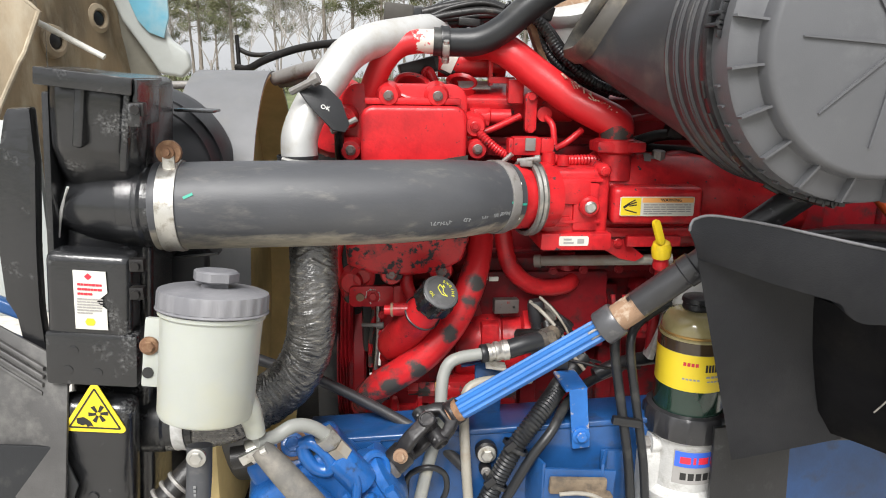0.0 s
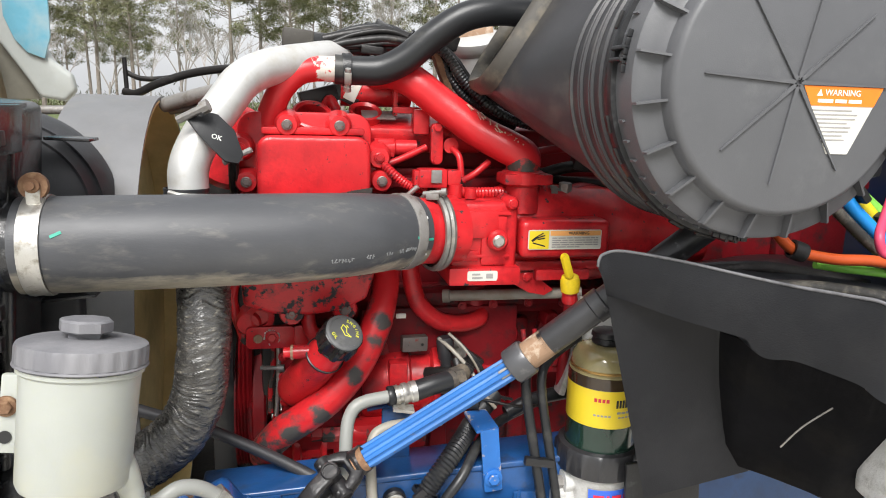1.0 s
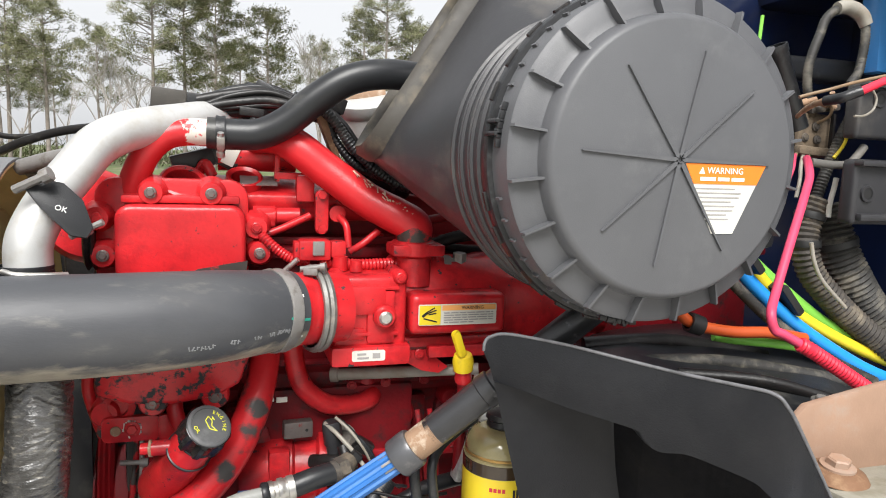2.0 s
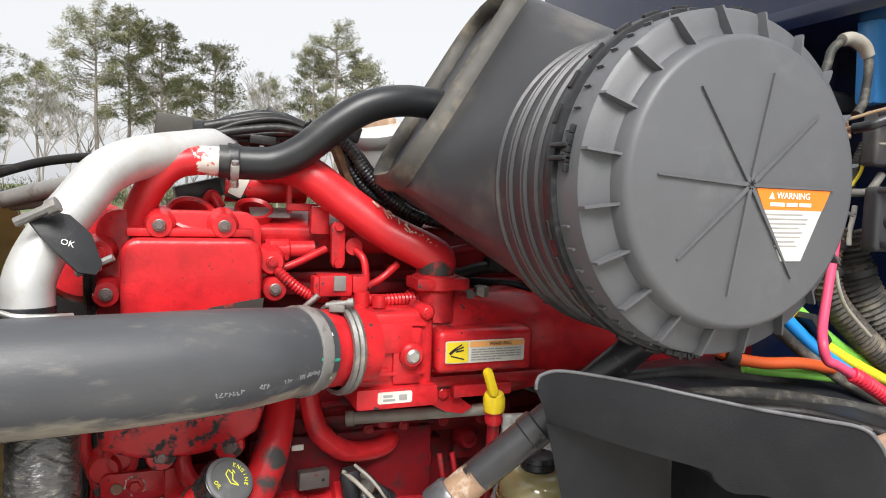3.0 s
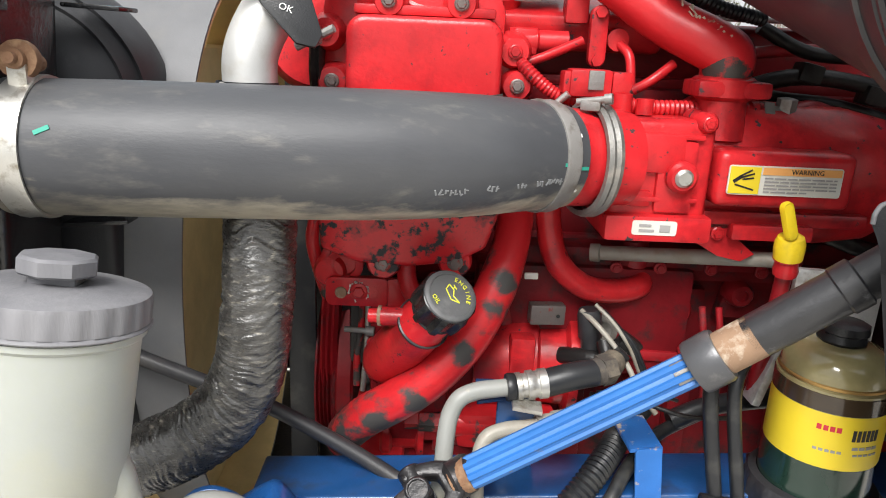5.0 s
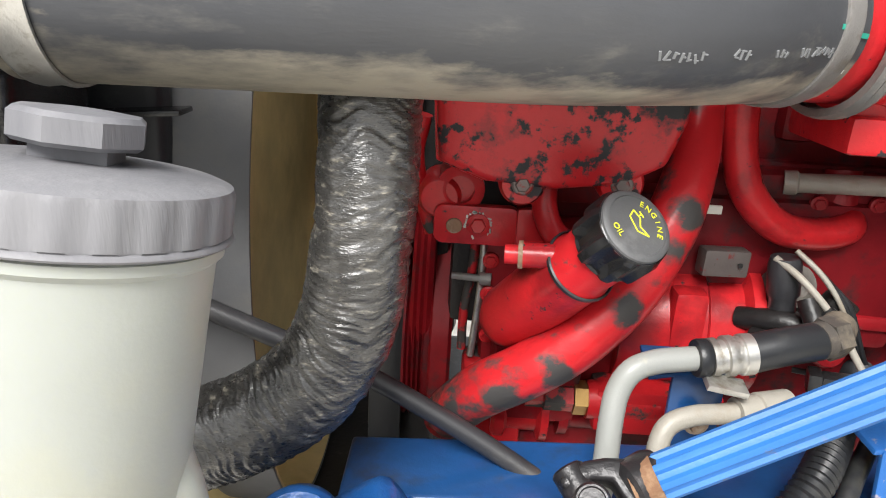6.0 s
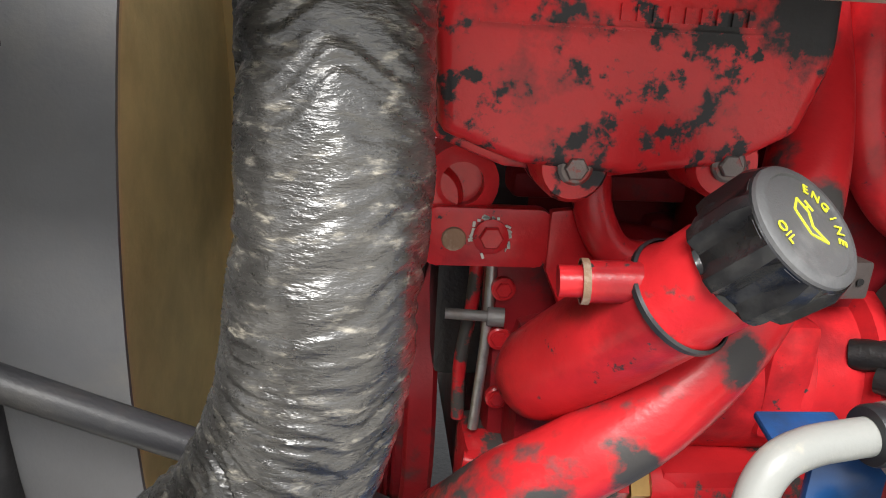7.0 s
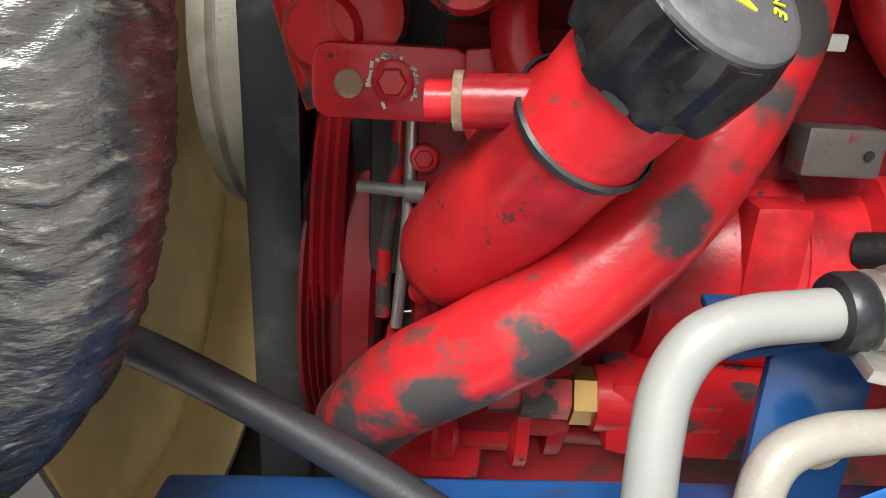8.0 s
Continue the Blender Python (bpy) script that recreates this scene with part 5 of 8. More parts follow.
MS = facing((-0.341, 1.0935, 0.965)) @ pose(0, 0, 0, 0, 0, 88)
print_bars([(-0.03 + 0.006 * k, -0.0262 + 0.006 * k, 0, 0.0032) for k in range(11)], MS, ink_chalk, sh, "worn_print", 0.0)
b = bm_()
tube(b, [(-0.345, 1.16, 1.0), (-0.365, 1.14, 0.985), (-0.395, 1.12, 0.955), (-0.44, 1.11, 0.91)], [0.018, 0.019, 0.019, 0.018], 20)
single("lower_hose", b, grime, (-0.38, 1.13, 0.9), "oily ribbed lower hose near the tank", "hose")
b = bm_()
for k in range(3):
    lathe(b, (-0.372 - 0.011 * k, 1.134 - 0.005 * k, 0.978 - 0.010 * k), (-0.7, -0.4, -0.6), [(0.019, -0.003), (0.022, -0.002), (0.022, 0.002), (0.019, 0.003)], 24)
single("crimp_collar", b, dull_steel, (-0.38, 1.13, 0.94), "dull crimped hose collar", "fitting")

# ---- radiator side tank and shroud ----
tank = thing("radiator_tank", (-0.50, 1.28, 0.70), "scuffed black plastic radiator end tank with stickers", "radiator")
lean = pose(-0.492, 1.195, 1.20, 0, 4.5, 0)
b = bm_()
box(b, (0, 0, 0), (0.122, 0.12, 0.72), bev=0.016, seg=3, m=lean @ pose(0.0, 0.120, -0.02))
part("end_tank", b, plastic_tank, tank)
b = bm_()
for h, w0, w1, front in ((0.335, -0.056, 0.058, 0.004), (0.31, -0.056, 0.058, 0.0), (0.24, -0.057, 0.056, 0.006), (0.205, -0.058, 0.054, 0.030), (0.18, -0.058, 0.052, 0.052)):
    for x, y in ((w0, 0.09), (w1, 0.09), (w1, front + 0.018), (w1 - 0.018, front), (w0 + 0.018, front), (w0, front + 0.018)):
        b.verts.new((x, y, h))
bmesh.ops.convex_hull(b, input=b.verts[:])
bmesh.ops.bevel(b, geom=b.edges[:], offset=0.005, segments=2, profile=0.6, affect="EDGES")
b.transform(lean)
part("upper_chamber", b, plastic_tank, tank, "glossy moulded upper chamber")
for x, h0, dz, w in ((-0.008, 0.285, 0.085, 0.014), (0.050, 0.270, 0.11, 0.010)):
    b = bm_()
    box(b, (0, 0, 0), (w, 0.016, dz), bev=0.006, seg=3, m=lean @ pose(x, -0.001, h0, 0, 4, 0))
    part("chamber_rib", b, plastic_tank, tank)
b = bm_()
box(b, (0, 0, 0), (0.110, 0.05, 0.42), bev=0.02, seg=4, m=lean @ pose(0.0, 0.012, -0.33))
part("lower_chamber", b, plastic_tank, tank)
b = bm_()
box(b, (0, 0, 0), (0.112, 0.05, 0.13), bev=0.012, seg=3, m=lean @ pose(0.0, 0.012, 0.035))
part("middle_chamber", b, plastic_tank, tank)
b = bm_()
box(b, (0, 0, 0), (0.124, 0.05, 0.078), bev=0.006, m=lean @ pose(0.004, 0.008, -0.052))
strap = part("mounting_strap", b, plastic_tank, tank, "black steel strap plate")
for x, z in ((-0.028, -0.068), (0.012, -0.034), (0.012, -0.070), (-0.020, -0.038)):
    b = bm_()
    lathe(b, lean @ V((x, -0.016, z)), (0, -1, 0), [(0.0075, 0), (0.0070, 0.0018), (0.004, 0.0024), (0, 0.0024)], 14)
    part("dimple", b, plastic_tank, strap)
for z in (-0.27, -0.36):
    b = bm_()
    lathe(b, lean @ V((0.0, -0.012, z)), (0, -1, 0), [(0.008, 0), (0.008, 0.004), (0, 0.005)], 14)
    part("dimple", b, plastic_tank, tank)
b = bm_()
box(b, (0, 0, 0), (0.120, 0.13, 0.007), bev=0.003, m=lean @ pose(0.004, 0.042, 0.338, 0, 2, 0))
box(b, (0, 0, 0), (0.120, 0.006, 0.022), bev=0.002, m=lean @ pose(0.004, -0.020, 0.330, 0, 2, 0))
part("top_flange", b, plastic_tank, tank)
b = bm_()
box(b, (0, 0, 0), (0.007, 0.09, 0.060), bev=0.003, m=lean @ pose(0.066, 0.03, 0.308))
box(b, (0, 0, 0), (0.016, 0.010, 0.030), bev=0.003, m=lean @ pose(0.066, -0.016, 0.292))
part("side_hook", b, plastic_tank, tank)
b = bm_()
box(b, (0, 0, 0), (0.010, 0.05, 0.44), bev=0.004, m=lean @ pose(-0.064, 0.050, 0.09))
part("side_seam", b, plastic_tank, tank)
b = bm_()
tube(b, [(-0.518, 1.226, 1.385), (-0.528, 1.234, 1.368), (-0.536, 1.240, 1.350), (-0.541, 1.241, 1.332), (-0.546, 1.238, 1.312)], [0.002, 0.0015, 0.003, 0.002, 0.0045], 8)
part("sealant_streak", b, cast_alu, tank, "pale sealant streak")
b = bm_()
for x, ry, rz, cy, cz in ((-0.553, 0.034, 0.036, 1.290, 1.352), (-0.540, 0.044, 0.042, 1.285, 1.352), (-0.500, 0.055, 0.053, 1.279, 1.352), (-0.455, 0.0610, 0.0605, 1.275, 1.352)):
    for k in range(40):
        a = 2 * math.pi * k / 40
        b.verts.new((x, cy + ry * math.cos(a), cz + rz * math.sin(a)))
bmesh.ops.convex_hull(b, input=b.verts[:])
lathe(b, (-0.456, 1.275, 1.352), (1, -0.03, -0.02), [(0.0605, 0), (0.0610, 0.024), (0.0630, 0.026), (0.0635, 0.032), (0.0600, 0.036), (0.0600, 0.085), (0, 0.085)], 44)
part("outlet_neck", b, plastic_tank, tank)
for x, z in ((0.068, 0.30), (0.066, 0.09), (0.066, 0.05)):
    q = lean @ V((x, -0.01, z))
    bb = bm_()
    box(bb, q, (0.02, 0.016, 0.018), bev=0.003)
    lathe(bb, q + V((0, -0.008, 0)), (0, -1, 0), [(0.006, 0), (0.006, 0.006), (0, 0.006)], 8)
    part("mounting_clip", bb, grime, tank)
b = bm_()
prism(b, [(-0.022, 0.042), (0.021, 0.042), (0.023, 0.012), (0.008, -0.002), (0.022, -0.012), (0.023, -0.042), (-0.020, -0.042)], lean @ facing((0.004, -0.0145, 0.036)), 0.0016, 0)
stk = part("coolant_sticker", b, label_white, tank, "torn white sticker with red print")
SL = lean @ facing((0.004, -0.0162, 0.036))
print_bars(text_lines(0.034, 0.004, -0.020, 6, seed=6), SL, ink_soft, stk)
print_bars(text_lines(0.032, 0.026, 0.006, 3, seed=7), SL, label_red, stk, "red_print")
b = bm_()
box(b, (0, 0, 0), (0.007, 0.007, 0.0008), bev=0, m=SL @ pose(-0.002, 0.034, 0, 0, 0, 45))
part("red_diamond", b, label_red, stk)
b = bm_()
prism(b, [(-0.007, 0.0), (-0.004, 0.005), (0.004, 0.005), (0.007, 0.0), (0.004, -0.005), (-0.004, -0.005)], SL @ pose(0.0, -0.031, 0), 0.0008, 0)
part("yellow_badge", b, label_yellow, stk)


def triangle(h, rad):
    pts = []
    for k in range(3):
        c = V((0, 1)) * h
        c.rotate(Matrix.Rotation(2 * math.pi * k / 3, 2))
        a0 = math.atan2(c.y, c.x)
        for j in range(-3, 4):
            a = a0 + radians(20 * j)
            pts.append((c.x * (1 - rad / h) + rad * math.cos(a), c.y * (1 - rad / h) + rad * math.sin(a)))
    return pts


TL_ = lean @ facing((0.006, -0.014, -0.136))
b = bm_()
prism(b, triangle(0.048, 0.006), TL_, 0.0016, 0)
tri_l = part("fan_warning_sticker", b, label_yellow, tank, "yellow triangular fan warning sticker")
b = bm_()
for k in range(3):
    a = radians(90 + 120 * k)
    c = radians(90 + 120 * k + 120)
    p0, p1 = V((math.cos(a), math.sin(a))) * 0.0405, V((math.cos(c), math.sin(c))) * 0.0405
    mid = (p0 + p1) / 2
    box(b, (0, 0, 0), ((p1 - p0).length, 0.0022, 0.0006), bev=0, m=TL_ @ pose(mid.x, mid.y, 0.002, 0, 0, math.degrees(math.atan2(p1.y - p0.y, p1.x - p0.x))))
part("border", b, ink, tri_l)
b = bm_()
for k in range(6):
    a = radians(60 * k + 10)
    prism(b, [(0.003, -0.0015), (0.013, -0.004), (0.014, 0.002), (0.003, 0.0015)], TL_ @ pose(0.005, 0.002, 0.0018, 0, 0, math.degrees(a)), 0.0006, 0)
prism(b, [(-0.025, -0.006), (-0.015, -0.004), (-0.006, -0.010), (-0.002, -0.018), (-0.006, -0.017), (-0.010, -0.019), (-0.012, -0.015), (-0.017, -0.017), (-0.024, -0.014)], TL_ @ pose(0, 0, 0.0018), 0.0006, 0)
part("fan_symbol", b, ink, tri_l)
# lower outlet beside the reservoir
b = bm_()
lathe(b, (-0.46, 1.285, 1.0), (1, 0, 0), [(0, 0), (0.050, 0), (0.050, 0.03), (0.0455, 0.034), (0.0455, 0.075), (0, 0.075)], 36)
part("lower_outlet", b, plastic_tank, tank)
clamp_band(tank, (-0.405, 1.285, 1.0), (1, 0, 0), 0.046, 0.018, cast_alu, None, "hose_clamp", "bright band clamp")

side = thing("radiator_side_shield", (-0.60, 1.3, 0.75), "dusty black side shield and ribbed deflector beside the radiator", "shield")
b = bm_()
prism(b, [(-0.588, 1.480), (-0.583, 1.492), (-0.552, 1.494), (-0.553, 1.42), (-0.566, 1.30), (-0.572, 1.21), (-0.570, 1.10), (-0.596, 1.10), (-0.606, 1.20), (-0.618, 1.225), (-0.618, 1.295), (-0.604, 1.42)], facing((0, 1.240, 0)), 0.022, 0.006)
part("side_shield", b, plastic_tank, side)
b = bm_()
for k in range(15):
    prism(b, [(-0.16, 0.085), (0.045 - 0.002 * k, -0.032), (0.045 - 0.002 * k, -0.038), (-0.16, 0.078)], aim((-0.605, 1.205, 1.165 - 0.0125 * k), (-0.1, -1, 0.25)), 0.008, 0.002)
prism(b, [(-0.16, 0.09), (0.075, -0.03), (0.075, -0.26), (-0.16, -0.14)], aim((-0.605, 1.215, 1.165), (-0.1, -1, 0.25)), 0.006, 0.002)
part("louvre_panel", b, fins, side, "ribbed grey deflector panel")
b = bm_()
box(b, (-0.63, 1.232, 1.214), (0.11, 0.018, 0.020), rot=(0, 24, 0), bev=0.006, seg=3)
part("blue_strip", b, blue, side, "blue painted edge strip")
b = bm_()
prism(b, [(-0.12, 0.02), (0.05, 0.0), (0.07, -0.06), (0.03, -0.16), (-0.12, -0.16)], aim((-0.595, 1.17, 1.02), (0.1, -1, 0.1)), 0.006, 0.002)
part("torn_flap", b, rubber_clean, side, "torn black rubber flap")

shroud = thing("fan_shroud", (-0.34, 1.75, 0.66), "grey plastic fan shroud ring with dusty tan inside", "fan shroud")
CY, CZ, RR = 1.76, 1.095, 0.452


def barrel(bm, x0, x1, r, th, a0, a1, n=96, flare=0.0):
    rows = []
    for k in range(n + 1):
        a = radians(a0 + (a1 - a0) * k / n)
        c, s = math.cos(a), math.sin(a)
        rows.append([bm.verts.new((x, CY + 0.785 * q * c, CZ + q * s)) for x, q in ((x0, r), (x1, r + flare), (x1, r + flare - th), (x0, r - th))])
    for p, q in zip(rows, rows[1:]):
        for j in range(4):
            bm.faces.new((p[j], p[(j + 1) % 4], q[(j + 1) % 4], q[j]))
    bm.faces.new(rows[0])
    bm.faces.new(rows[-1][::-1])
    return bm


b = barrel(bm_(), -0.46, -0.314, RR, 0.0045, 0, 360.4)
part("shroud_ring", b, shroud_grey, shroud)
b = barrel(bm_(), -0.46, -0.3145, RR - 0.006, 0.004, 0, 360.4)
part("ring_lining", b, tan, shroud, "dusty tan inner lining")
b = bm_()
box(b, (-0.425, 1.94, 1.015), (0.06, 1.02, 0.85), bev=0.015)
part("shroud_box", b, tan, shroud, "dusty tan back plate")
# black moulded cowl beside the tank
cowl = bm_()
DC, DA = V((-0.495, 1.47, 1.372)), V((0.10, -1, 0))
lathe(cowl, DC, DA, [(0, 0.085), (0.06, 0.082), (0.105, 0.064), (0.118, 0.050), (0.122, 0.052), (0.125, 0.045), (0.134, 0.032), (0.138, 0.034), (0.141, 0.024), (0.148, 0.0), (0.151, -0.02), (0.151, -0.03), (0, -0.03)], 72)
box(cowl, (-0.418, 1.413, 1.13), (0.07, 0.036, 0.42), bev=0.012, seg=3)
part("cowl", cowl, cowl_black, shroud, "matte black moulded cowl")
b = bm_()
box(b, (-0.383, 1.41, 1.482), (0.062, 0.05, 0.005), rot=(0, 2, 0), bev=0.002)
part("cowl_rib", b, plastic_tank, shroud)
b = bm_()
box(b, (-0.392, 1.383, 1.250), (0.075, 0.03, 0.005), rot=(0, -5, 0), bev=0.002)
part("cowl_rib", b, plastic_tank, shroud)

fan = thing("fan_clutch", (-0.30, 1.76, 0.99), "round dusty grey fan clutch behind the engine front", "fan clutch")
b = bm_()
lathe(b, (-0.314, 1.76, 1.145), (1, 0, 0), [(0, 0.04), (0.06, 0.041), (0.147, 0.046), (0.153, 0.052), (0.155, 0.062), (0.150, 0.066), (0.155, 0.070), (0.155, 0.09), (0.12, 0.096), (0.06, 0.10), (0.05, 0.12), (0, 0.12)], 60)
part("clutch_hub", b, hub_grey, fan)
b = bm_()
box(b, (-0.265, 1.845, 0.985), (0.007, 0.075, 0.13), rot=(8, 0, 30), bev=0.003)
part("fan_blade", b, plastic_lip, fan, "dusty dark plastic fan blade")

# ---- support rod ----
b = bm_()
tube(b, [(-0.43, 1.370, 1.118), (-0.36, 1.372, 1.088), (-0.28, 1.374, 1.055), (-0.20, 1.375, 1.023), (-0.10, 1.364, 0.973), (-0.03, 1.345, 0.938), (0.02, 1.318, 0.912), (0.05, 1.29, 0.895)], 0.0095, 18)
single("support_rod", b, plastic_body, (-0.13, 1.37, 0.93), "dusty grey steel radiator support rod", "rod")

# ---- frame rail ----
rail = thing("frame_rail", (0.8, 1.37, 0.7), "dark blue painted steel truck frame rail", "frame rail")
tilt = pose(-0.215, 1.31, 0.941, 0, -2.6, 0)
b = bm_()
box(b, (0, 0, 0), (2.4, 0.010, 0.28), bev=0.003, m=tilt @ pose(1.2, 0.005, -0.14))
box(b, (0, 0, 0), (2.4, 0.09, 0.012), bev=0.005, seg=3, m=tilt @ pose(1.2, 0.042, -0.004))
box(b, (0, 0, 0), (2.4, 0.09, 0.012), bev=0.005, m=tilt @ pose(1.2, 0.042, -0.278))
prism(b, [(0, 0), (0.13, 0), (0.11, -0.09), (0.02, -0.12)], tilt @ facing((-0.005, -0.004, -0.004)), 0.008, 0.003)
part("channel", b, blue, rail)
for x, z, rr in ((0.302, -0.037, 0.019), (0.300, -0.070, 0.011)):
    q = tilt @ V((x, -0.002, z))
    bb = bm_()
    lathe(bb, q, (0, -1, 0), [(rr, 0), (rr, 0.012), (rr * 0.8, 0.016), (0, 0.016)], 24)
    part("rubber_bush", bb, grime, rail)
    bolt(rail, q + V((0, -0.016, 0)), (0, -1, 0), 0.011 if z > -0.05 else 0.006, steel if z > -0.05 else dull_steel)
b = bm_()
box(b, (0.239, 1.262, 0.845), (0.124, 0.006, 0.115), rot=(0, 4, 0), bev=0.002)
box(b, (0.172, 1.284, 0.852), (0.006, 0.055, 0.13), rot=(0, 0, 18), bev=0.002)
box(b, (0.292, 1.284, 0.852), (0.006, 0.055, 0.12), rot=(0, 0, -24), bev=0.002)
box(b, (0.315, 1.303, 0.855), (0.05, 0.006, 0.115), bev=0.002)
box(b, (0.235, 1.285, 0.795), (0.13, 0.05, 0.006), bev=0.002)
bx = part("box_bracket", b, blue, rail)
b = bm_()
box(b, (0.238, 1.253, 0.877), (0.098, 0.012, 0.028), rot=(0, 3, 0), bev=0.004)
box(b, (0.272, 1.250, 0.862), (0.05, 0.02, 0.012), rot=(0, 16, 0), bev=0.004)
part("rusty_strap", b, caked, bx, "dirt caked strap")
b = bm_()
tube(b, [(0.205, 1.243, 0.868), (0.235, 1.238, 0.872), (0.262, 1.238, 0.866), (0.285, 1.240, 0.85), (0.30, 1.243, 0.825)], 0.0035, 8)
part("tie_wire", b, tan_tube, bx)
# vertical pipe bracket
b = bm_()
prism(b, [(-0.024, -0.12), (0.024, -0.12), (0.024, 0.05), (0.016, 0.065), (-0.018, 0.065), (-0.024, 0.05)], facing((0.098, 1.372, 0.995)), 0.006, 0.002)
prism(b, [(0.0, 0), (0.05, -0.012), (0.05, 0.03), (0.0, 0.03)], aim((0.098, 1.362, 1.058), (0, 0.25, -1), (0, 1, 0)), 0.005, 0.0015)
part("pipe_bracket", b, blue, rail)
bolt(rail, (0.096, 1.352, 1.012), (0, -1, 0), 0.008, rust_light)
# chipped angle bracket
b = bm_()
prism(b, rounded(0.031, 0.112, 0.003, 2), facing((0.2475, 1.303, 0.976)) @ pose(0, 0, 0, 0, 0, 6), 0.006, 0.002)
box(b, (0.236, 1.330, 1.032), (0.040, 0.06, 0.006), rot=(8, 0, 8), bev=0.002)
ab = part("angle_bracket", b, blue_chip, rail, "chipped blue angle bracket")
bolt(ab, (0.251, 1.296, 0.946), (0, -1, 0), 0.0105, blue_chip)

# ---- steering box and shaft ----
gearbox = thing("steering_gearbox", (-0.16, 1.20, 0.80), "blue painted cast steering gearbox", "steering box")
b = bm_()
sd = V((0.352, 0.0, 0.227)).normalized()
G = V((-0.073, 1.222, 0.936))
lathe(b, G - sd * 0.02, sd, [(0, -0.16), (0.060, -0.16), (0.064, -0.15), (0.064, -0.04), (0.046, -0.03), (0.046, 0.0), (0.050, 0.004), (0.050, 0.018), (0.040, 0.022), (0.0, 0.022)], 40)
lathe(b, (-0.165, 1.235, 0.905), (0.1, -1, 0.15), [(0, -0.06), (0.058, -0.06), (0.060, 0.0), (0.054, 0.01), (0.040, 0.014), (0, 0.014)], 36)
lathe(b, (-0.152, 1.172, 0.99), (-0.5, -0.2, 0.75), [(0.026, -0.06), (0.024, 0.0), (0.021, 0.008), (0, 0.008)], 28)
box(b, (-0.20, 1.21, 0.925), (0.16, 0.10, 0.11), rot=(0, -32, 8), bev=0.02, seg=3)
lathe(b, (-0.226, 1.21, 0.985), (0.15, -0.75, 0.6), [(0, -0.06), (0.036, -0.06), (0.034, 0.03), (0.030, 0.036), (0, 0.036)], 28)
box(b, (-0.245, 1.21, 0.945), (0.075, 0.06, 0.09), rot=(0, -25, 0), bev=0.022, seg=4)
tube(b, [(-0.205, 1.172, 1.012), (-0.190, 1.168, 1.018), (-0.172, 1.165, 1.004), (-0.162, 1.163, 0.985), (-0.168, 1.163, 0.974), (-0.186, 1.165, 0.978), (-0.200, 1.168, 0.995), (-0.205, 1.172, 1.012)], 0.0105, 14)
lathe(b, (-0.10, 1.195, 0.955), (0.5, -0.75, 0.4), [(0.030, -0.03), (0.028, 0.004), (0.024, 0.008), (0.018, 0.008), (0.016, 0.003), (0, 0.003)], 24)
tube(b, [(-0.135, 1.165, 0.985), (-0.125, 1.160, 0.955), (-0.128, 1.158, 0.92), (-0.135, 1.16, 0.88)], 0.007, 10)
tube(b, [(-0.215, 1.165, 0.965), (-0.19, 1.155, 0.95), (-0.165, 1.15, 0.925), (-0.15, 1.15, 0.89)], 0.011, 14)
for k in range(3):
    box(b, (-0.13 + 0.03 * k, 1.145, 0.915 + 0.012 * k), (0.018, 0.02, 0.03), rot=(0, -32, 0), bev=0.006)
part("housing", b, blue_cast, gearbox)
b = bm_()
lathe(b, (-0.220, 1.181, 1.007), (0.15, -0.75, 0.6), [(0, 0), (0.0225, 0), (0.0225, 0.004), (0, 0.004)], 28)
part("washer", b, rust, gearbox, "rusty washer")
bolt(gearbox, (-0.2195, 1.178, 1.009), (0.15, -0.75, 0.6), 0.012, blue_cast)
b = bm_()
lathe(b, (-0.184, 1.178, 0.994), (0.2, -1, 0.35), [(0, 0), (0.016, 0), (0.013, 0.003), (0, 0.004)], 24, squash=(0.8, 1.4, 1))
part("core_pocket", b, ink, gearbox, "dark oval core pocket")
bolt(gearbox, (-0.105, 1.170, 0.915), (0.2, -1, 0.3), 0.009, blue_cast)
bolt(gearbox, (-0.165, 1.165, 0.90), (0.2, -1, 0.3), 0.009, blue_cast)

shaft = thing("steering_shaft", (0.28, 1.23, 1.0), "splined light blue steering shaft with black universal joint", "steering shaft")
S0, S1 = V((0.0235, 1.256, 1.013)), V((0.268, 1.250, 1.163))
S3 = V((0.377, 1.214, 1.263))
d1 = (S1 - S0).normalized()
b = bm_()
p = bm_()
rings = []
for h in (0.0, (S1 - S0).length):
    ring = []
    for k in range(48):
        a = 2 * math.pi * k / 48
        r = 0.0185 if (k // 3) % 2 else 0.0155
        ring.append(p.verts.new((r * math.cos(a), r * math.sin(a), h)))
    rings.append(ring)
for k in range(48):
    p.faces.new((rings[0][k], rings[0][(k + 1) % 48], rings[1][(k + 1) % 48], rings[1][k]))
p.faces.new(rings[0][::-1])
p.faces.new(rings[1])
p.transform(aim(S0, d1))
add(b, p)
part("splined_shaft", b, blue_light, shaft, "light blue fluted shaft", angle=25)
b = bm_()
tube(b, [S1 - d1 * 0.03, S1 - d1 * 0.01, S1 + d1 * 0.01], 0.0150, 20)
for k in range(10):
    a = 2 * math.pi * k / 10
    box(b, (0, 0, 0), (0.004, 0.003, 0.045), bev=0.001, m=aim(S1 - d1 * 0.012, d1) @ pose(0.0155 * math.cos(a), 0.0155 * math.sin(a), 0, 0, 0, math.degrees(a) + 90))
part("bare_splines", b, dull_steel, shaft, "bare steel splines")
d2 = (S3 - S1).normalized()
b = bm_()
lathe(b, S1 - d2 * 0.012, d2, [(0.018, 0), (0.0275, 0), (0.0285, 0.003), (0.0285, 0.028), (0.0265, 0.032), (0.021, 0.032)], 32)
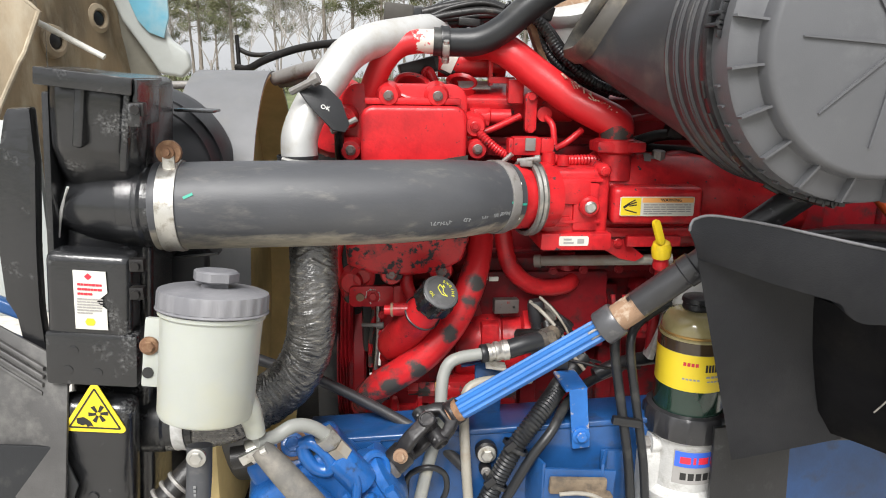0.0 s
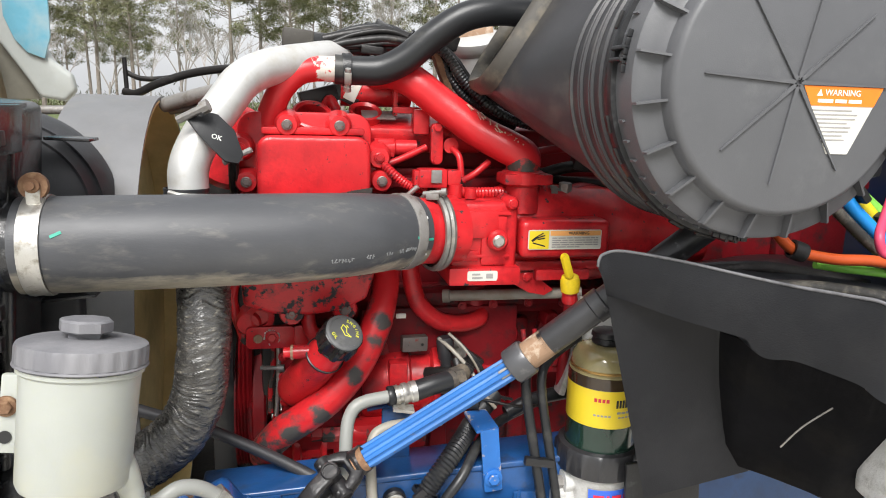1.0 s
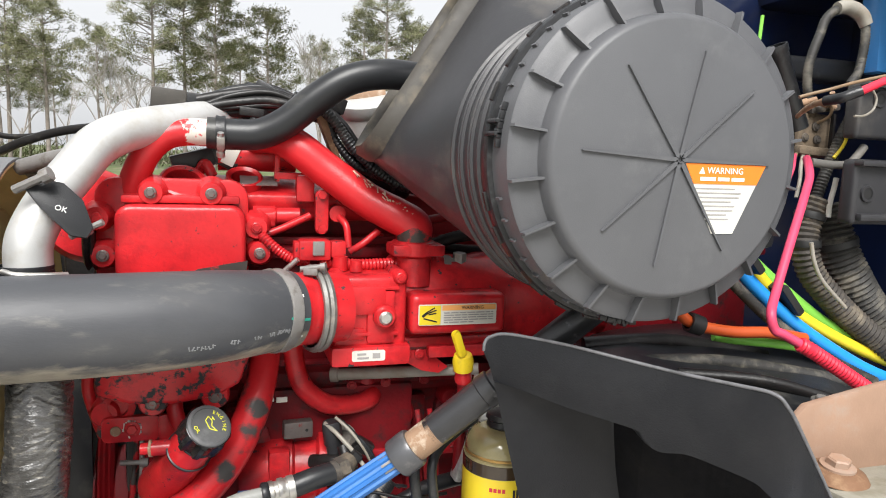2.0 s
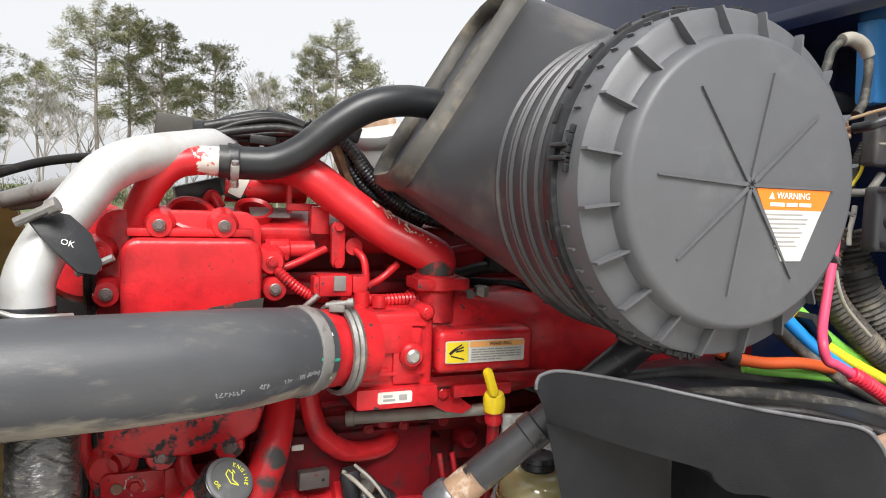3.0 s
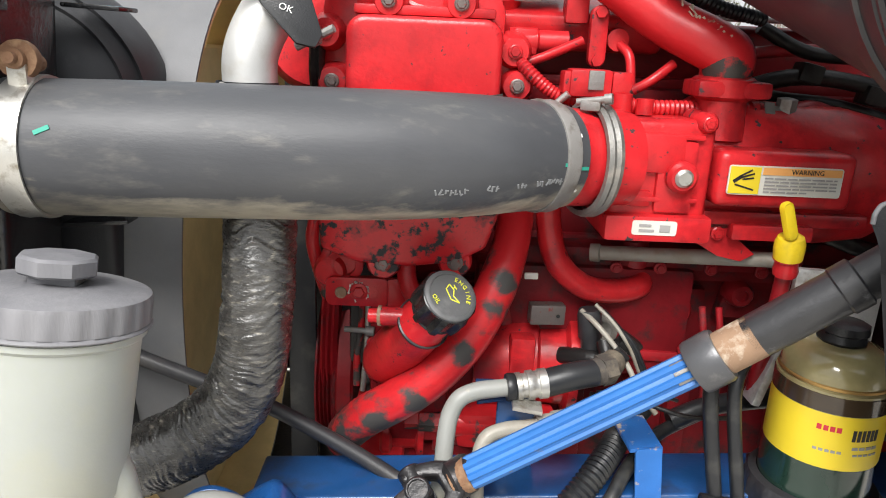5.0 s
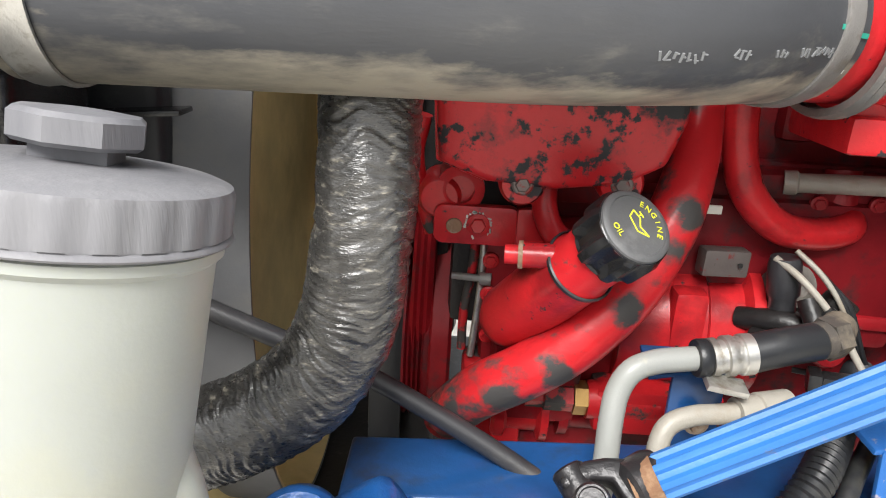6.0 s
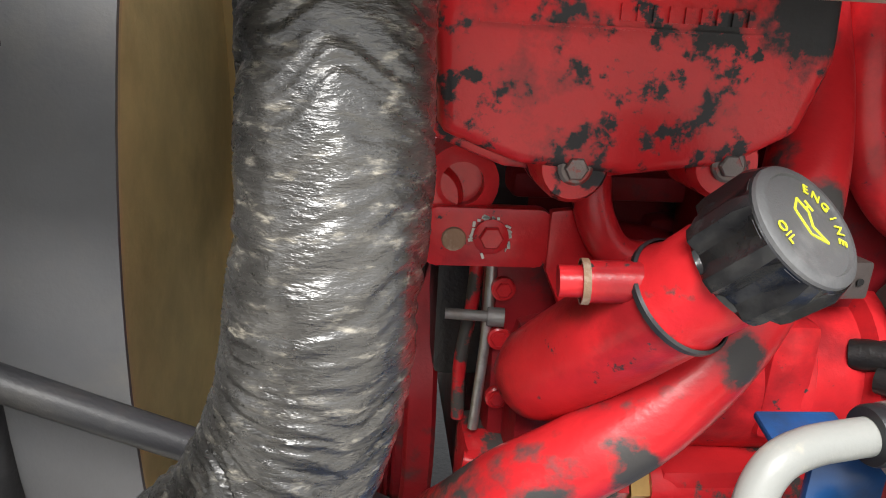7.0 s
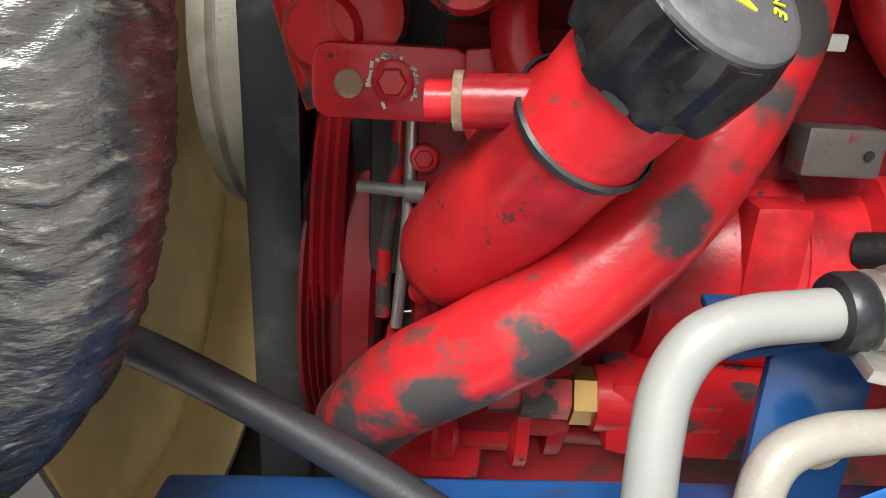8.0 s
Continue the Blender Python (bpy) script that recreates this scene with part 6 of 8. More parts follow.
part("collar", b, collar_grey, shaft, "smooth worn grey collar")
b = bm_()
lathe(b, S1 + d2 * 0.012, d2, [(0.0, 0), (0.0225, 0), (0.0225, 0.045), (0, 0.045)], 28)
part("rusty_sleeve", b, rust_light, shaft, "rusty sleeve worn to bare metal")
b = bm_()
lathe(b, S1 + d2 * 0.05, d2, [(0.0, 0), (0.0225, 0), (0.0225, 0.09), (0.0245, 0.092), (0.0245, 0.11), (0.021, 0.112), (0.0205, 0.5), (0, 0.5)], 28)
part("upper_tube", b, worn_black, shaft, "scuffed black steering tube")
# universal joint: two forged yokes and a cross with round bearing caps
UJ = V((-0.012, 1.243, 0.997))
LB = V((-0.055, 1.219, 0.966))


def yoke(base, arm, label):
    v = UJ - base
    h = v.length
    v = v.normalized()
    a = (arm - v * arm.dot(v)).normalized()
    w = a.cross(v)
    m = Matrix((a, v, w)).transposed().to_4x4()
    m.translation = base - w * 0.012
    q = bm_()
    prism(q, [(-0.016, -0.010), (0.016, -0.010), (0.027, 0.008), (0.0325, 0.024), (0.0325, h + 0.006), (0.028, h + 0.013), (0.021, h + 0.012), (0.0175, h + 0.004),
              (0.0175, 0.026), (0.010, 0.014), (-0.010, 0.014), (-0.0175, 0.026), (-0.0175, h + 0.004), (-0.021, h + 0.012), (-0.028, h + 0.013), (-0.0325, h + 0.006), (-0.0325, 0.024), (-0.027, 0.008)], m, 0.024, 0.005, 3)
    lathe(q, base - v * 0.012, v, [(0.0, -0.012), (0.019, -0.012), (0.0215, -0.006), (0.0215, 0.014), (0.016, 0.020), (0, 0.020)], 28)
    y = part("yoke", q, forged, shaft, label)
    for sgn in (-1, 1):
        q = bm_()
        lathe(q, UJ + a * (0.029 * sgn), a * sgn, [(0.0, -0.02), (0.0135, -0.02), (0.0135, 0.005), (0.0115, 0.007), (0.0100, 0.007), (0.0095, 0.004), (0.0, 0.004)], 24)
        part("bearing_cap", q, forged, y)
    return a


forged = mat("black_forged_steel", (0.020, 0.019, 0.020), 0.32, 0.2, (0.09, 0.07, 0.065), 30, (0.58, 0.75), vary=0.3, bump=0.35, bscale=150)
A_UP = yoke(S0 - d1 * 0.004, V((0.20, -0.80, -0.56)), "black forged upper yoke")
A_LO = yoke(LB, A_UP.cross(UJ - LB), "black forged lower yoke")
b = bm_()
for a in (A_UP, A_LO):
    lathe(b, UJ - a * 0.022, a, [(0, 0), (0.0085, 0), (0.0085, 0.044), (0, 0.044)], 16)
part("joint_cross", b, forged, shaft)
b = bm_()
tube(b, [G, LB - (UJ - LB).normalized() * 0.012], [0.017, 0.016], 20, straight=True)
part("input_stub", b, dull_steel, shaft)
bolt(shaft, (-0.060, 1.197, 0.974), (-0.1, -1, 0.15), 0.0080, rust_light, True, "pinch_bolt")
b = bm_()
tube(b, [S0 - d1 * 0.004, S0 + d1 * 0.016], 0.0192, 24, straight=True)
part("rusty_weld", b, rust, shaft, "rusty weld at the shaft's end")

# ---- steering pressure lines ----
line1 = thing("pressure_line", (0.0580, 1.3080, 0.8100), "cream painted steel steering line with crimped hose end", "pipe")
b = bm_()
tube(b, [(-0.0370, 1.2530, 0.8100), (-0.0140, 1.2680, 0.9100), (0.0060, 1.2960, 0.9750), (0.0120, 1.3180, 1.0300), (0.0165, 1.3270, 1.0520), (0.0270, 1.3320, 1.0690), (0.0460, 1.3370, 1.0760), (0.0680, 1.3400, 1.0785), (0.0870, 1.3420, 1.0800)], 0.0105, 20, sub=10)
part("steel_tube", b, cream, line1)
b = bm_()
lathe(b, (0.0800, 1.3410, 1.0800), (1, 0.1, 0.06), [(0.0105, 0), (0.0155, 0.0), (0.0165, 0.002), (0.0165, 0.009), (0.0150, 0.011), (0.0105, 0.011)], 28)
part("rubber_grommet", b, rubber_clean, line1)
b = bm_()
lathe(b, (0.0915, 1.3422, 1.0808), (1, 0.1, 0.12), [(0, 0), (0.0165, 0), (0.0165, 0.006), (0.0145, 0.007), (0.0145, 0.012), (0.0175, 0.013), (0.0175, 0.020), (0.016, 0.022), (0.016, 0.026), (0.0178, 0.027), (0.0178, 0.036), (0.015, 0.037), (0, 0.037)], 28)
part("crimp_ferrule", b, steel, line1, "bright crimped ferrule")
b = bm_()
tube(b, [(0.1270, 1.3455, 1.0850), (0.1560, 1.3490, 1.0925), (0.1880, 1.3570, 1.0960)], 0.0165, 20)
part("rubber_hose", b, rubber_clean, line1)
b = bm_()
tube(b, [(0.184, 1.355, 1.096), (0.200, 1.362, 1.098), (0.214, 1.378, 1.102)], [0.0165, 0.017, 0.015], 16)
lathe(b, (0.199, 1.361, 1.098), (0.9, 0.4, 0.1), [(0, -0.008), (0.019, -0.008), (0.019, 0.008), (0, 0.008)], 6)
part("elbow", b, tape, line1, "dirty steel elbow")
b = bm_()
box(b, (0.1040, 1.3280, 1.0640), (0.035, 0.02, 0.006), rot=(10, 10, 0), bev=0.001)
part("clip", b, steel, line1)
line2 = thing("return_line", (0.05, 1.29, 0.80), "dirty cream steel return line", "pipe")
b = bm_()
tube(b, [(0.060, 1.272, 0.80), (0.052, 1.28, 0.90), (0.049, 1.296, 0.97), (0.050, 1.306, 1.005), (0.058, 1.315, 1.028), (0.080, 1.322, 1.036), (0.110, 1.328, 1.037), (0.15, 1.34, 1.04)], 0.0088, 18)
part("steel_tube", b, tan_tube, line2)
b = bm_()
lathe(b, (0.118, 1.329, 1.037), (1, 0.25, 0.05), [(0, 0), (0.0135, 0), (0.0135, 0.02), (0.0155, 0.021), (0.0155, 0.05), (0, 0.05)], 20)
part("ferrule", b, tan_tube, line2)

# ---- looms and lines on the rail ----
b = ribbed([(0.07, 1.272, 0.80), (0.10, 1.274, 0.870), (0.135, 1.278, 0.940), (0.172, 1.294, 0.982), (0.205, 1.33, 1.002), (0.238, 1.38, 1.012), (0.29, 1.45, 1.02)], 0.0165, 0.0065, 18)
single("wiring_loom", b, rubber_clean, (0.15, 1.30, 0.80), "black corrugated wiring loom along the rail", "wiring loom", angle=50)
b = bm_()
tube(b, [(0.098, 1.268, 0.80), (0.128, 1.268, 0.862), (0.162, 1.272, 0.922), (0.196, 1.284, 0.962), (0.230, 1.325, 0.990), (0.28, 1.38, 1.002), (0.36, 1.43, 1.01)], 0.0085, 14)
single("black_cable", b, rubber_clean, (0.15, 1.29, 0.80), "smooth black cable beside the loom", "cable")
for x, z in ((0.134, 0.938), (0.102, 0.873)):
    b = bm_()
    lathe(b, (x, 1.278, z), (0.5, 0.1, 0.85), [(0.021, -0.003), (0.0235, -0.003), (0.0235, 0.003), (0.021, 0.003)], 24)
    box(b, (x - 0.012, 1.258, z + 0.012), (0.02, 0.008, 0.012), rot=(0, -40, 0), bev=0.002)
    single("cable_tie", b, plastic, (x, 1.278, z), "black plastic cable tie on the loom", "cable tie", "ties on the loom")
for k, (dx, top) in enumerate(((0.0, 1.160), (0.026, 1.150))):
    b = bm_()
    tube(b, [(0.345 + dx, 1.268, 0.76), (0.330 + dx, 1.272, 0.90), (0.312 + dx, 1.276, 1.0), (0.296 + dx, 1.280, 1.09), (0.296 + dx, 1.287, 1.128), (0.318 + dx * 0.8, 1.305, top - 0.006), (0.35 + dx * 0.6, 1.33, top), (0.42, 1.38, top + 0.004)], 0.0082 if k == 0 else 0.0076, 16)
    single("coolant_line", b, rubber_clean, (0.33 + dx, 1.28, 0.76), "glossy black heater line bending over the rail", "pipe", "pair of heater lines")
b = bm_()
tube(b, [(-0.05, 1.27, 0.86), (-0.045, 1.262, 0.90), (-0.015, 1.255, 0.918), (0.012, 1.258, 0.905), (0.018, 1.265, 0.87), (0.005, 1.272, 0.83)], 0.005, 12)
single("loop_lead", b, rubber_clean, (-0.02, 1.265, 0.83), "thin black lead looping on the rail", "cable")
b = bm_()
box(b, (0.318, 1.267, 0.985), (0.05, 0.012, 0.014), rot=(0, 10, 0), bev=0.003)
single("line_clip", b, plastic, (0.318, 1.267, 0.978), "black clip holding two heater lines", "clip")
b = bm_()
tube(b, [(0.195, 1.40, 1.045), (0.25, 1.36, 1.055), (0.30, 1.34, 1.050), (0.37, 1.36, 1.04)], 0.0028, 10)
tl = single("sensor_cable", b, grime, (0.25, 1.36, 1.04), "thin dark sensor cable with black connector", "cable")
b = bm_()
box(b, (0.222, 1.362, 1.052), (0.036, 0.018, 0.018), rot=(0, -6, -20), bev=0.003)
box(b, (0.20, 1.37, 1.05), (0.012, 0.022, 0.022), rot=(0, -6, -20), bev=0.003)
part("connector", b, plastic, tl)
b = bm_()
tube(b, [(0.188, 1.465, 1.132), (0.208, 1.44, 1.118), (0.238, 1.42, 1.085), (0.258, 1.40, 1.05), (0.278, 1.39, 1.025)], 0.0036, 12)
wh = single("grey_cable", b, tan_tube, (0.23, 1.42, 1.02), "pale grey cable hanging off the pump", "cable")
b = bm_()
box(b, (0.232, 1.418, 1.090), (0.018, 0.016, 0.016), rot=(0, 40, 0), bev=0.003)
part("cable_clip", b, plastic, wh)
b = bm_()
tube(b, [(0.18, 1.46, 1.05), (0.20, 1.43, 1.055), (0.22, 1.42, 1.07), (0.215, 1.44, 1.10)], 0.010, 12)
tube(b, [(0.17, 1.48, 1.06), (0.205, 1.45, 1.07), (0.235, 1.44, 1.06)], 0.012, 12)
single("pump_wiring", b, grime, (0.2, 1.45, 1.03), "tangle of greasy black wiring at the pump", "wiring")
b = bm_()
tube(b, [(0.30, 1.40, 1.01), (0.36, 1.41, 1.03), (0.46, 1.43, 1.035)], 0.013, 14)
single("black_hose", b, rubber_clean, (0.37, 1.41, 1.0), "black hose running behind the fuel filter", "hose")

# ---- fuel filter ----
FX, FY = 0.442, 1.312
ff = thing("fuel_filter", (FX, FY, 0.76), "clear topped fuel filter on a cast aluminium base", "fuel filter")
b = bm_()
lathe(b, (FX, FY, 0.76), (0, 0, 1), [(0, 0), (0.075, 0), (0.075, 0.085), (0.062, 0.097), (0.060, 0.182), (0.070, 0.192), (0, 0.192)], 44)
lathe(b, (FX - 0.055, FY - 0.01, 0.925), (-1, -0.1, 0.1), [(0.02, -0.02), (0.02, 0.015), (0, 0.015)], 18)
box(b, (FX - 0.06, FY + 0.0, 0.86), (0.05, 0.06, 0.12), bev=0.012)
part("filter_base", b, cast_alu, ff, "oxidised cast aluminium base")
b = bm_()
lathe(b, (FX - 0.068, FY - 0.011, 0.926), (-1, -0.1, 0.1), [(0.012, 0), (0.012, 0.012), (0.009, 0.013), (0.009, 0.02), (0, 0.02)], 8)
part("drain_plug", b, dull_steel, ff)
b = bm_()
seg, rings = 80, []
for r, h in ((0.060, 0.950), (0.070, 0.950), (0.0715, 0.954), (0.0715, 0.988), (0.069, 0.994), (0.060, 0.996)):
    rings.append([b.verts.new((FX + (r + (0.0035 if r > 0.071 and k % 5 == 0 else 0)) * math.cos(2 * math.pi * k / seg), FY + (r + (0.0035 if r > 0.071 and k % 5 == 0 else 0)) * math.sin(2 * math.pi * k / seg), h)) for k in range(seg)])
for p, q in zip(rings, rings[1:]):
    for k in range(seg):
        b.faces.new((p[k], p[(k + 1) % seg], q[(k + 1) % seg], q[k]))
part("locking_ring", b, worn_black, ff, "black ribbed locking ring")
b = bm_()
lathe(b, (FX, FY, 0.985), (0, 0, 1), [(0, 0), (0.0595, 0), (0.0595, 0.055), (0, 0.055)], 44)
part("lower_bowl", b, filter_dark, ff, "dark green fuel filled bowl")
b = bm_()
lathe(b, (FX, FY, 1.040), (0, 0, 1), [(0.0595, 0), (0.0600, 0.002), (0.0600, 0.062), (0.0595, 0.064), (0, 0.064)], 44)
yl = part("paper_band", b, label_yellow, ff, "yellow printed band")
for a0, n, wd, z, h, mm in ((-94, 6, 3.4, 1.083, 0.013, ink), (-92, 4, 6.0, 1.068, 0.0035, ink_soft), (-90, 5, 4.5, 1.060, 0.0025, ink_soft), (-128, 4, 4.5, 1.088, 0.006, label_red), (-128, 5, 4.0, 1.062, 0.003, ink_soft)):
    bb = bm_()
    for j in range(n):
        curved(bb, (FX, FY), 0.0601, a0 + j * (wd + 1.6), a0 + j * (wd + 1.6) + wd, z - h / 2, z + h / 2, 0.0005, 2)
    part("print", bb, mm, yl)
b = bm_()
lathe(b, (FX, FY, 1.103), (0, 0, 1), [(0.0595, 0), (0.0595, 0.024), (0.056, 0.026), (0.056, 0.03), (0.057, 0.032), (0.055, 0.045), (0.046, 0.058), (0.030, 0.064), (0, 0.064)], 44)
part("clear_cover", b, filter_clear, ff, "smoky clear plastic dome")
b = bm_()
lathe(b, (FX, FY, 1.1045), (0, 0, 1), [(0.0590, 0), (0.0602, 0.0005), (0.0602, 0.0195), (0.0590, 0.020)], 44)
part("fuel_band", b, fuel_brown, ff, "dark fuel level behind the clear shell")
b = bm_()
lathe(b, (FX, FY, 1.130), (0, 0, 1), [(0.0565, -0.001), (0.0578, 0.0), (0.0578, 0.0025), (0.0565, 0.0035)], 44)
part("retaining_wire", b, brass, ff)
b = bm_()
lathe(b, (FX, FY, 1.166), (0, 0, 1), [(0, 0), (0.024, 0), (0.026, 0.004), (0.024, 0.012), (0.027, 0.014), (0.026, 0.022), (0.018, 0.025), (0, 0.024)], 10)
part("vent_cap", b, plastic, ff, "black vent cap")
dl = part("maker_label", curved(bm_(), (FX, FY), 0.0612, -128, -42, 0.872, 0.934), ink_soft, ff, "blue and red maker label")
part("blue_field", curved(bm_(), (FX, FY), 0.0621, -126, -44, 0.904, 0.932, 0.0006), label_blue, dl)
b = bm_()
for a0, a1 in ((-118, -102), (-98, -94), (-90, -74), (-70, -54)):
    curved(b, (FX, FY), 0.0628, a0, a1, 0.911, 0.923, 0.0005, 4)
part("red_print", b, wire_red, dl)
b = bm_()
for k in range(5):
    curved(b, (FX, FY), 0.0621, -116 + 12 * k, -107 + 12 * k, 0.880, 0.893, 0.0005, 3)
part("print", b, ink, dl)
b = bm_()
box(b, (0.47, 1.385, 1.15), (0.10, 0.012, 0.15), rot=(0, 0, -8), bev=0.004)
box(b, (0.415, 1.39, 1.13), (0.012, 0.03, 0.17), rot=(0, 14, 0), bev=0.004)
part("mounting_plate", b, cast_alu, ff, "pale aluminium mounting plate")
b = bm_()
box(b, (0.44, 1.36, 0.80), (0.10, 0.10, 0.05), bev=0.006)
part("mounting_foot", b, blue, ff)

# ---- inner fender liner ----
# the top edge and the foot of the band, from the engine side to the outer corner
cols = [(0.341, 1.150, 1.335), (0.342, 1.150, 1.345), (0.348, 1.148, 1.353), (0.367, 1.131, 1.360), (0.421, 1.083, 1.357), (0.470, 1.034, 1.351), (0.512, 0.986, 1.347), (0.548, 0.938, 1.347), (0.566, 0.907, 1.347), (0.576, 0.895, 1.335), (0.597, 0.890, 1.300), (0.646, 0.890, 1.223)]
foot_line = [(0.356, 1.149, 1.296), (0.380, 1.118, 1.293), (0.423, 1.075, 1.283), (0.453, 1.045, 1.278), (0.481, 1.015, 1.273), (0.488, 1.009, 1.261), (0.500, 0.995, 1.254), (0.518, 0.972, 1.259), (0.540, 0.942, 1.255), (0.559, 0.912, 1.250), (0.567, 0.898, 1.241), (0.580, 0.878, 1.235), (0.630, 0.872, 1.226)]


def even(line, count):
    line = [V(p) for p in smooth_line(line, 6)]
    run = [0.0]
    for p, q in zip(line, line[1:]):
        run.append(run[-1] + (q - p).length)
    out, k = [], 0
    for i in range(count):
        d = run[-1] * i / (count - 1)
        while k < len(run) - 2 and run[k + 1] < d:
            k += 1
        out.append(line[k].lerp(line[k + 1], min(1.0, (d - run[k]) / max(1e-9, run[k + 1] - run[k]))))
    return out


b = bm_()
grid = []
for p, q in zip(even(cols, 76), even(foot_line, 76)):
    run = min(1.0, max(0.0, (q.x - 0.356) / 0.16))
    col = [p.lerp(q, h) + V((0, -0.005 * math.sin(h * math.pi), 0)) for h in (0, 0.08, 0.25, 0.5, 0.75, 0.9, 0.97, 1.0)]
    if q.x < 0.512:
        knee = V((q.x + 0.012 * run, q.y + 0.10 * run, q.z + 0.012 * run))
        foot = V((0.443 + 0.160 * run, 1.150 - 0.02 * run, 0.978 + 0.044 * run))
        col += [q.lerp(knee, h) for h in (0.06, 0.3, 0.7, 0.94, 1.0)]
        col += [knee.lerp(foot, h) + V((0, 0.010 * math.sin(h * math.pi) * run, 0)) for h in (0.04, 0.12, 0.25, 0.38, 0.52, 0.66, 0.80, 0.91, 0.97, 1.0)]
    else:
        col.append(q + V((0.006, 0.030, 0.004)))
    grid.append([b.verts.new(v) for v in col])
for p, q in zip(grid, grid[1:]):
    for j in range(min(len(p), len(q)) - 1):
        b.faces.new((p[j], p[j + 1], q[j + 1], q[j]))
bmesh.ops.solidify(b, geom=b.faces[:], thickness=0.005)
liner = thing("fender_liner", (0.46, 1.06, 0.99), "black moulded plastic inner fender liner with pale top edge", "fender liner")
part("liner_panel", b, liner_mat, liner, angle=70)
b = bm_()
tube(b, [(x, y, z + 0.0015) for x, y, z in cols], 0.0021, 10)
part("edge_bead", b, bead, liner, "pale edge bead")
b = bm_()
tube(b, [(0.527, 0.985, 1.140), (0.543, 0.972, 1.172), (0.564, 0.952, 1.205)], 0.0011, 10)
part("stay_rod", b, band_grey, liner, "bare steel stay wire")
# black sheet added for the deep shade in the opening behind the band
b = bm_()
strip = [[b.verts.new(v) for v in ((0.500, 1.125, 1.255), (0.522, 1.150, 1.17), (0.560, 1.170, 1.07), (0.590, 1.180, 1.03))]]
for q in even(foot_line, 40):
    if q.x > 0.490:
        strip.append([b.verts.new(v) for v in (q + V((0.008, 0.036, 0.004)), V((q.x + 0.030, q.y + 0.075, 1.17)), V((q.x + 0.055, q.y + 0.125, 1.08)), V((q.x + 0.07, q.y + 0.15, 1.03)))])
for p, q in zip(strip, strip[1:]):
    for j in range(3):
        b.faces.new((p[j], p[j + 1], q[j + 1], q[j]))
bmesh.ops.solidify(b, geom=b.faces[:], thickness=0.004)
part("void_sheet", b, void_black, liner, "black sheet standing for the dark void behind the band", angle=70)

# black sheet added below the liner, in place of the shadow over the rail
b = bm_()
prism(b, [(0.0, 0.0), (0.13, 0.012), (0.15, -0.30), (0.01, -0.32)], facing((0.452, 1.235, 0.99)), 0.008, 0.002)
part("shade_flap", b, plastic, liner, "black sheet added for the shaded gap under the liner")

# ---- air cleaner ----
AC = V((0.497, 1.0, 1.583))
ac = thing("air_cleaner", (0.50, 1.12, 1.39), "large round charcoal plastic air cleaner with ribbed lid", "air cleaner")
b = bm_()
lathe(b, AC, (0, 1, 0), [(0, 0.0), (0.1462, 0.0), (0.1508, 0.002), (0.1540, 0.007), (0.1565, 0.022), (0.1655, 0.027), (0.181, 0.030), (0.186, 0.034), (0.188, 0.05), (0.188, 0.075), (0, 0.075)], 128)
lidp = part("lid", b, plastic_grey, ac, "charcoal plastic lid with radial ribs")
for deg in (177, 126.5, 79, 41, -1, -57, -101, -139):
    a = radians(deg)
    b = bm_()
    L = 0.118
    prism(b, [(0.003, -0.0024), (L, -0.0006), (L, 0.0006), (0.003, 0.0024)], aim(AC, (0, -1, 0)) @ pose(0, 0, -0.001, 0, 0, math.degrees(a)), 0.0042, 0)
    part("rib", b, plastic_grey, lidp)
for k in range(20):
    a = radians(9 + 18 * k)
    b = bm_()
    d = V((math.cos(a), 0, math.sin(a)))
    t = V((-math.sin(a), 0, math.cos(a))) * 0.0014
    pts = [AC + d * 0.1535 + V((0, 0.009, 0)), AC + d * 0.1565 + V((0, 0.026, 0)), AC + d * 0.187 + V((0, 0.033, 0)), AC + d * 0.1862 + V((0, 0.022, 0))]
    f1 = [b.verts.new(p + t) for p in pts]
    f2 = [b.verts.new(p - t) for p in pts]
    b.faces.new(f1)
    b.faces.new(f2[::-1])
    for i in range(4):
        b.faces.new((f1[i], f1[(i + 1) % 4], f2[(i + 1) % 4], f2[i]))
    part("gusset", b, plastic_grey, lidp)
for k in range(48):
    if k % 12 in (0, 1):
        continue
    a = radians(7.5 * k)
    d = V((math.cos(a), 0, math.sin(a)))
    b = bm_()
    box(b, (0, 0, 0), (0.0025, 0.012, 0.006), bev=0, m=aim(AC + d * 0.1885 + V((0, 0.057, 0)), d, (0, 1, 0)))
    part("edge_tooth", b, plastic_grey, lidp)
for k in range(4):
    a0 = 170 + 90 * k
    b = bm_()
    for j in range(2):
        a = radians(a0 + 4.0 * j)
        d = V((math.cos(a), 0, math.sin(a)))
        box(b, (0, 0, 0), (0.005, 0.03, 0.010), bev=0.0015, m=aim(AC + d * 0.192 + V((0, 0.063, 0)), d, (0, 1, 0)))
    for j in range(-1, 4):
        a = radians(a0 - 2 + 3.0 * j)
        d = V((math.cos(a), 0, math.sin(a)))
        box(b, (0, 0, 0), (0.009, 0.004, 0.006), bev=0.001, m=aim(AC + d * 0.191 + V((0, 0.05, 0)), d, (0, 1, 0)))
    part("latch", b, plastic, lidp, "black lid latch")
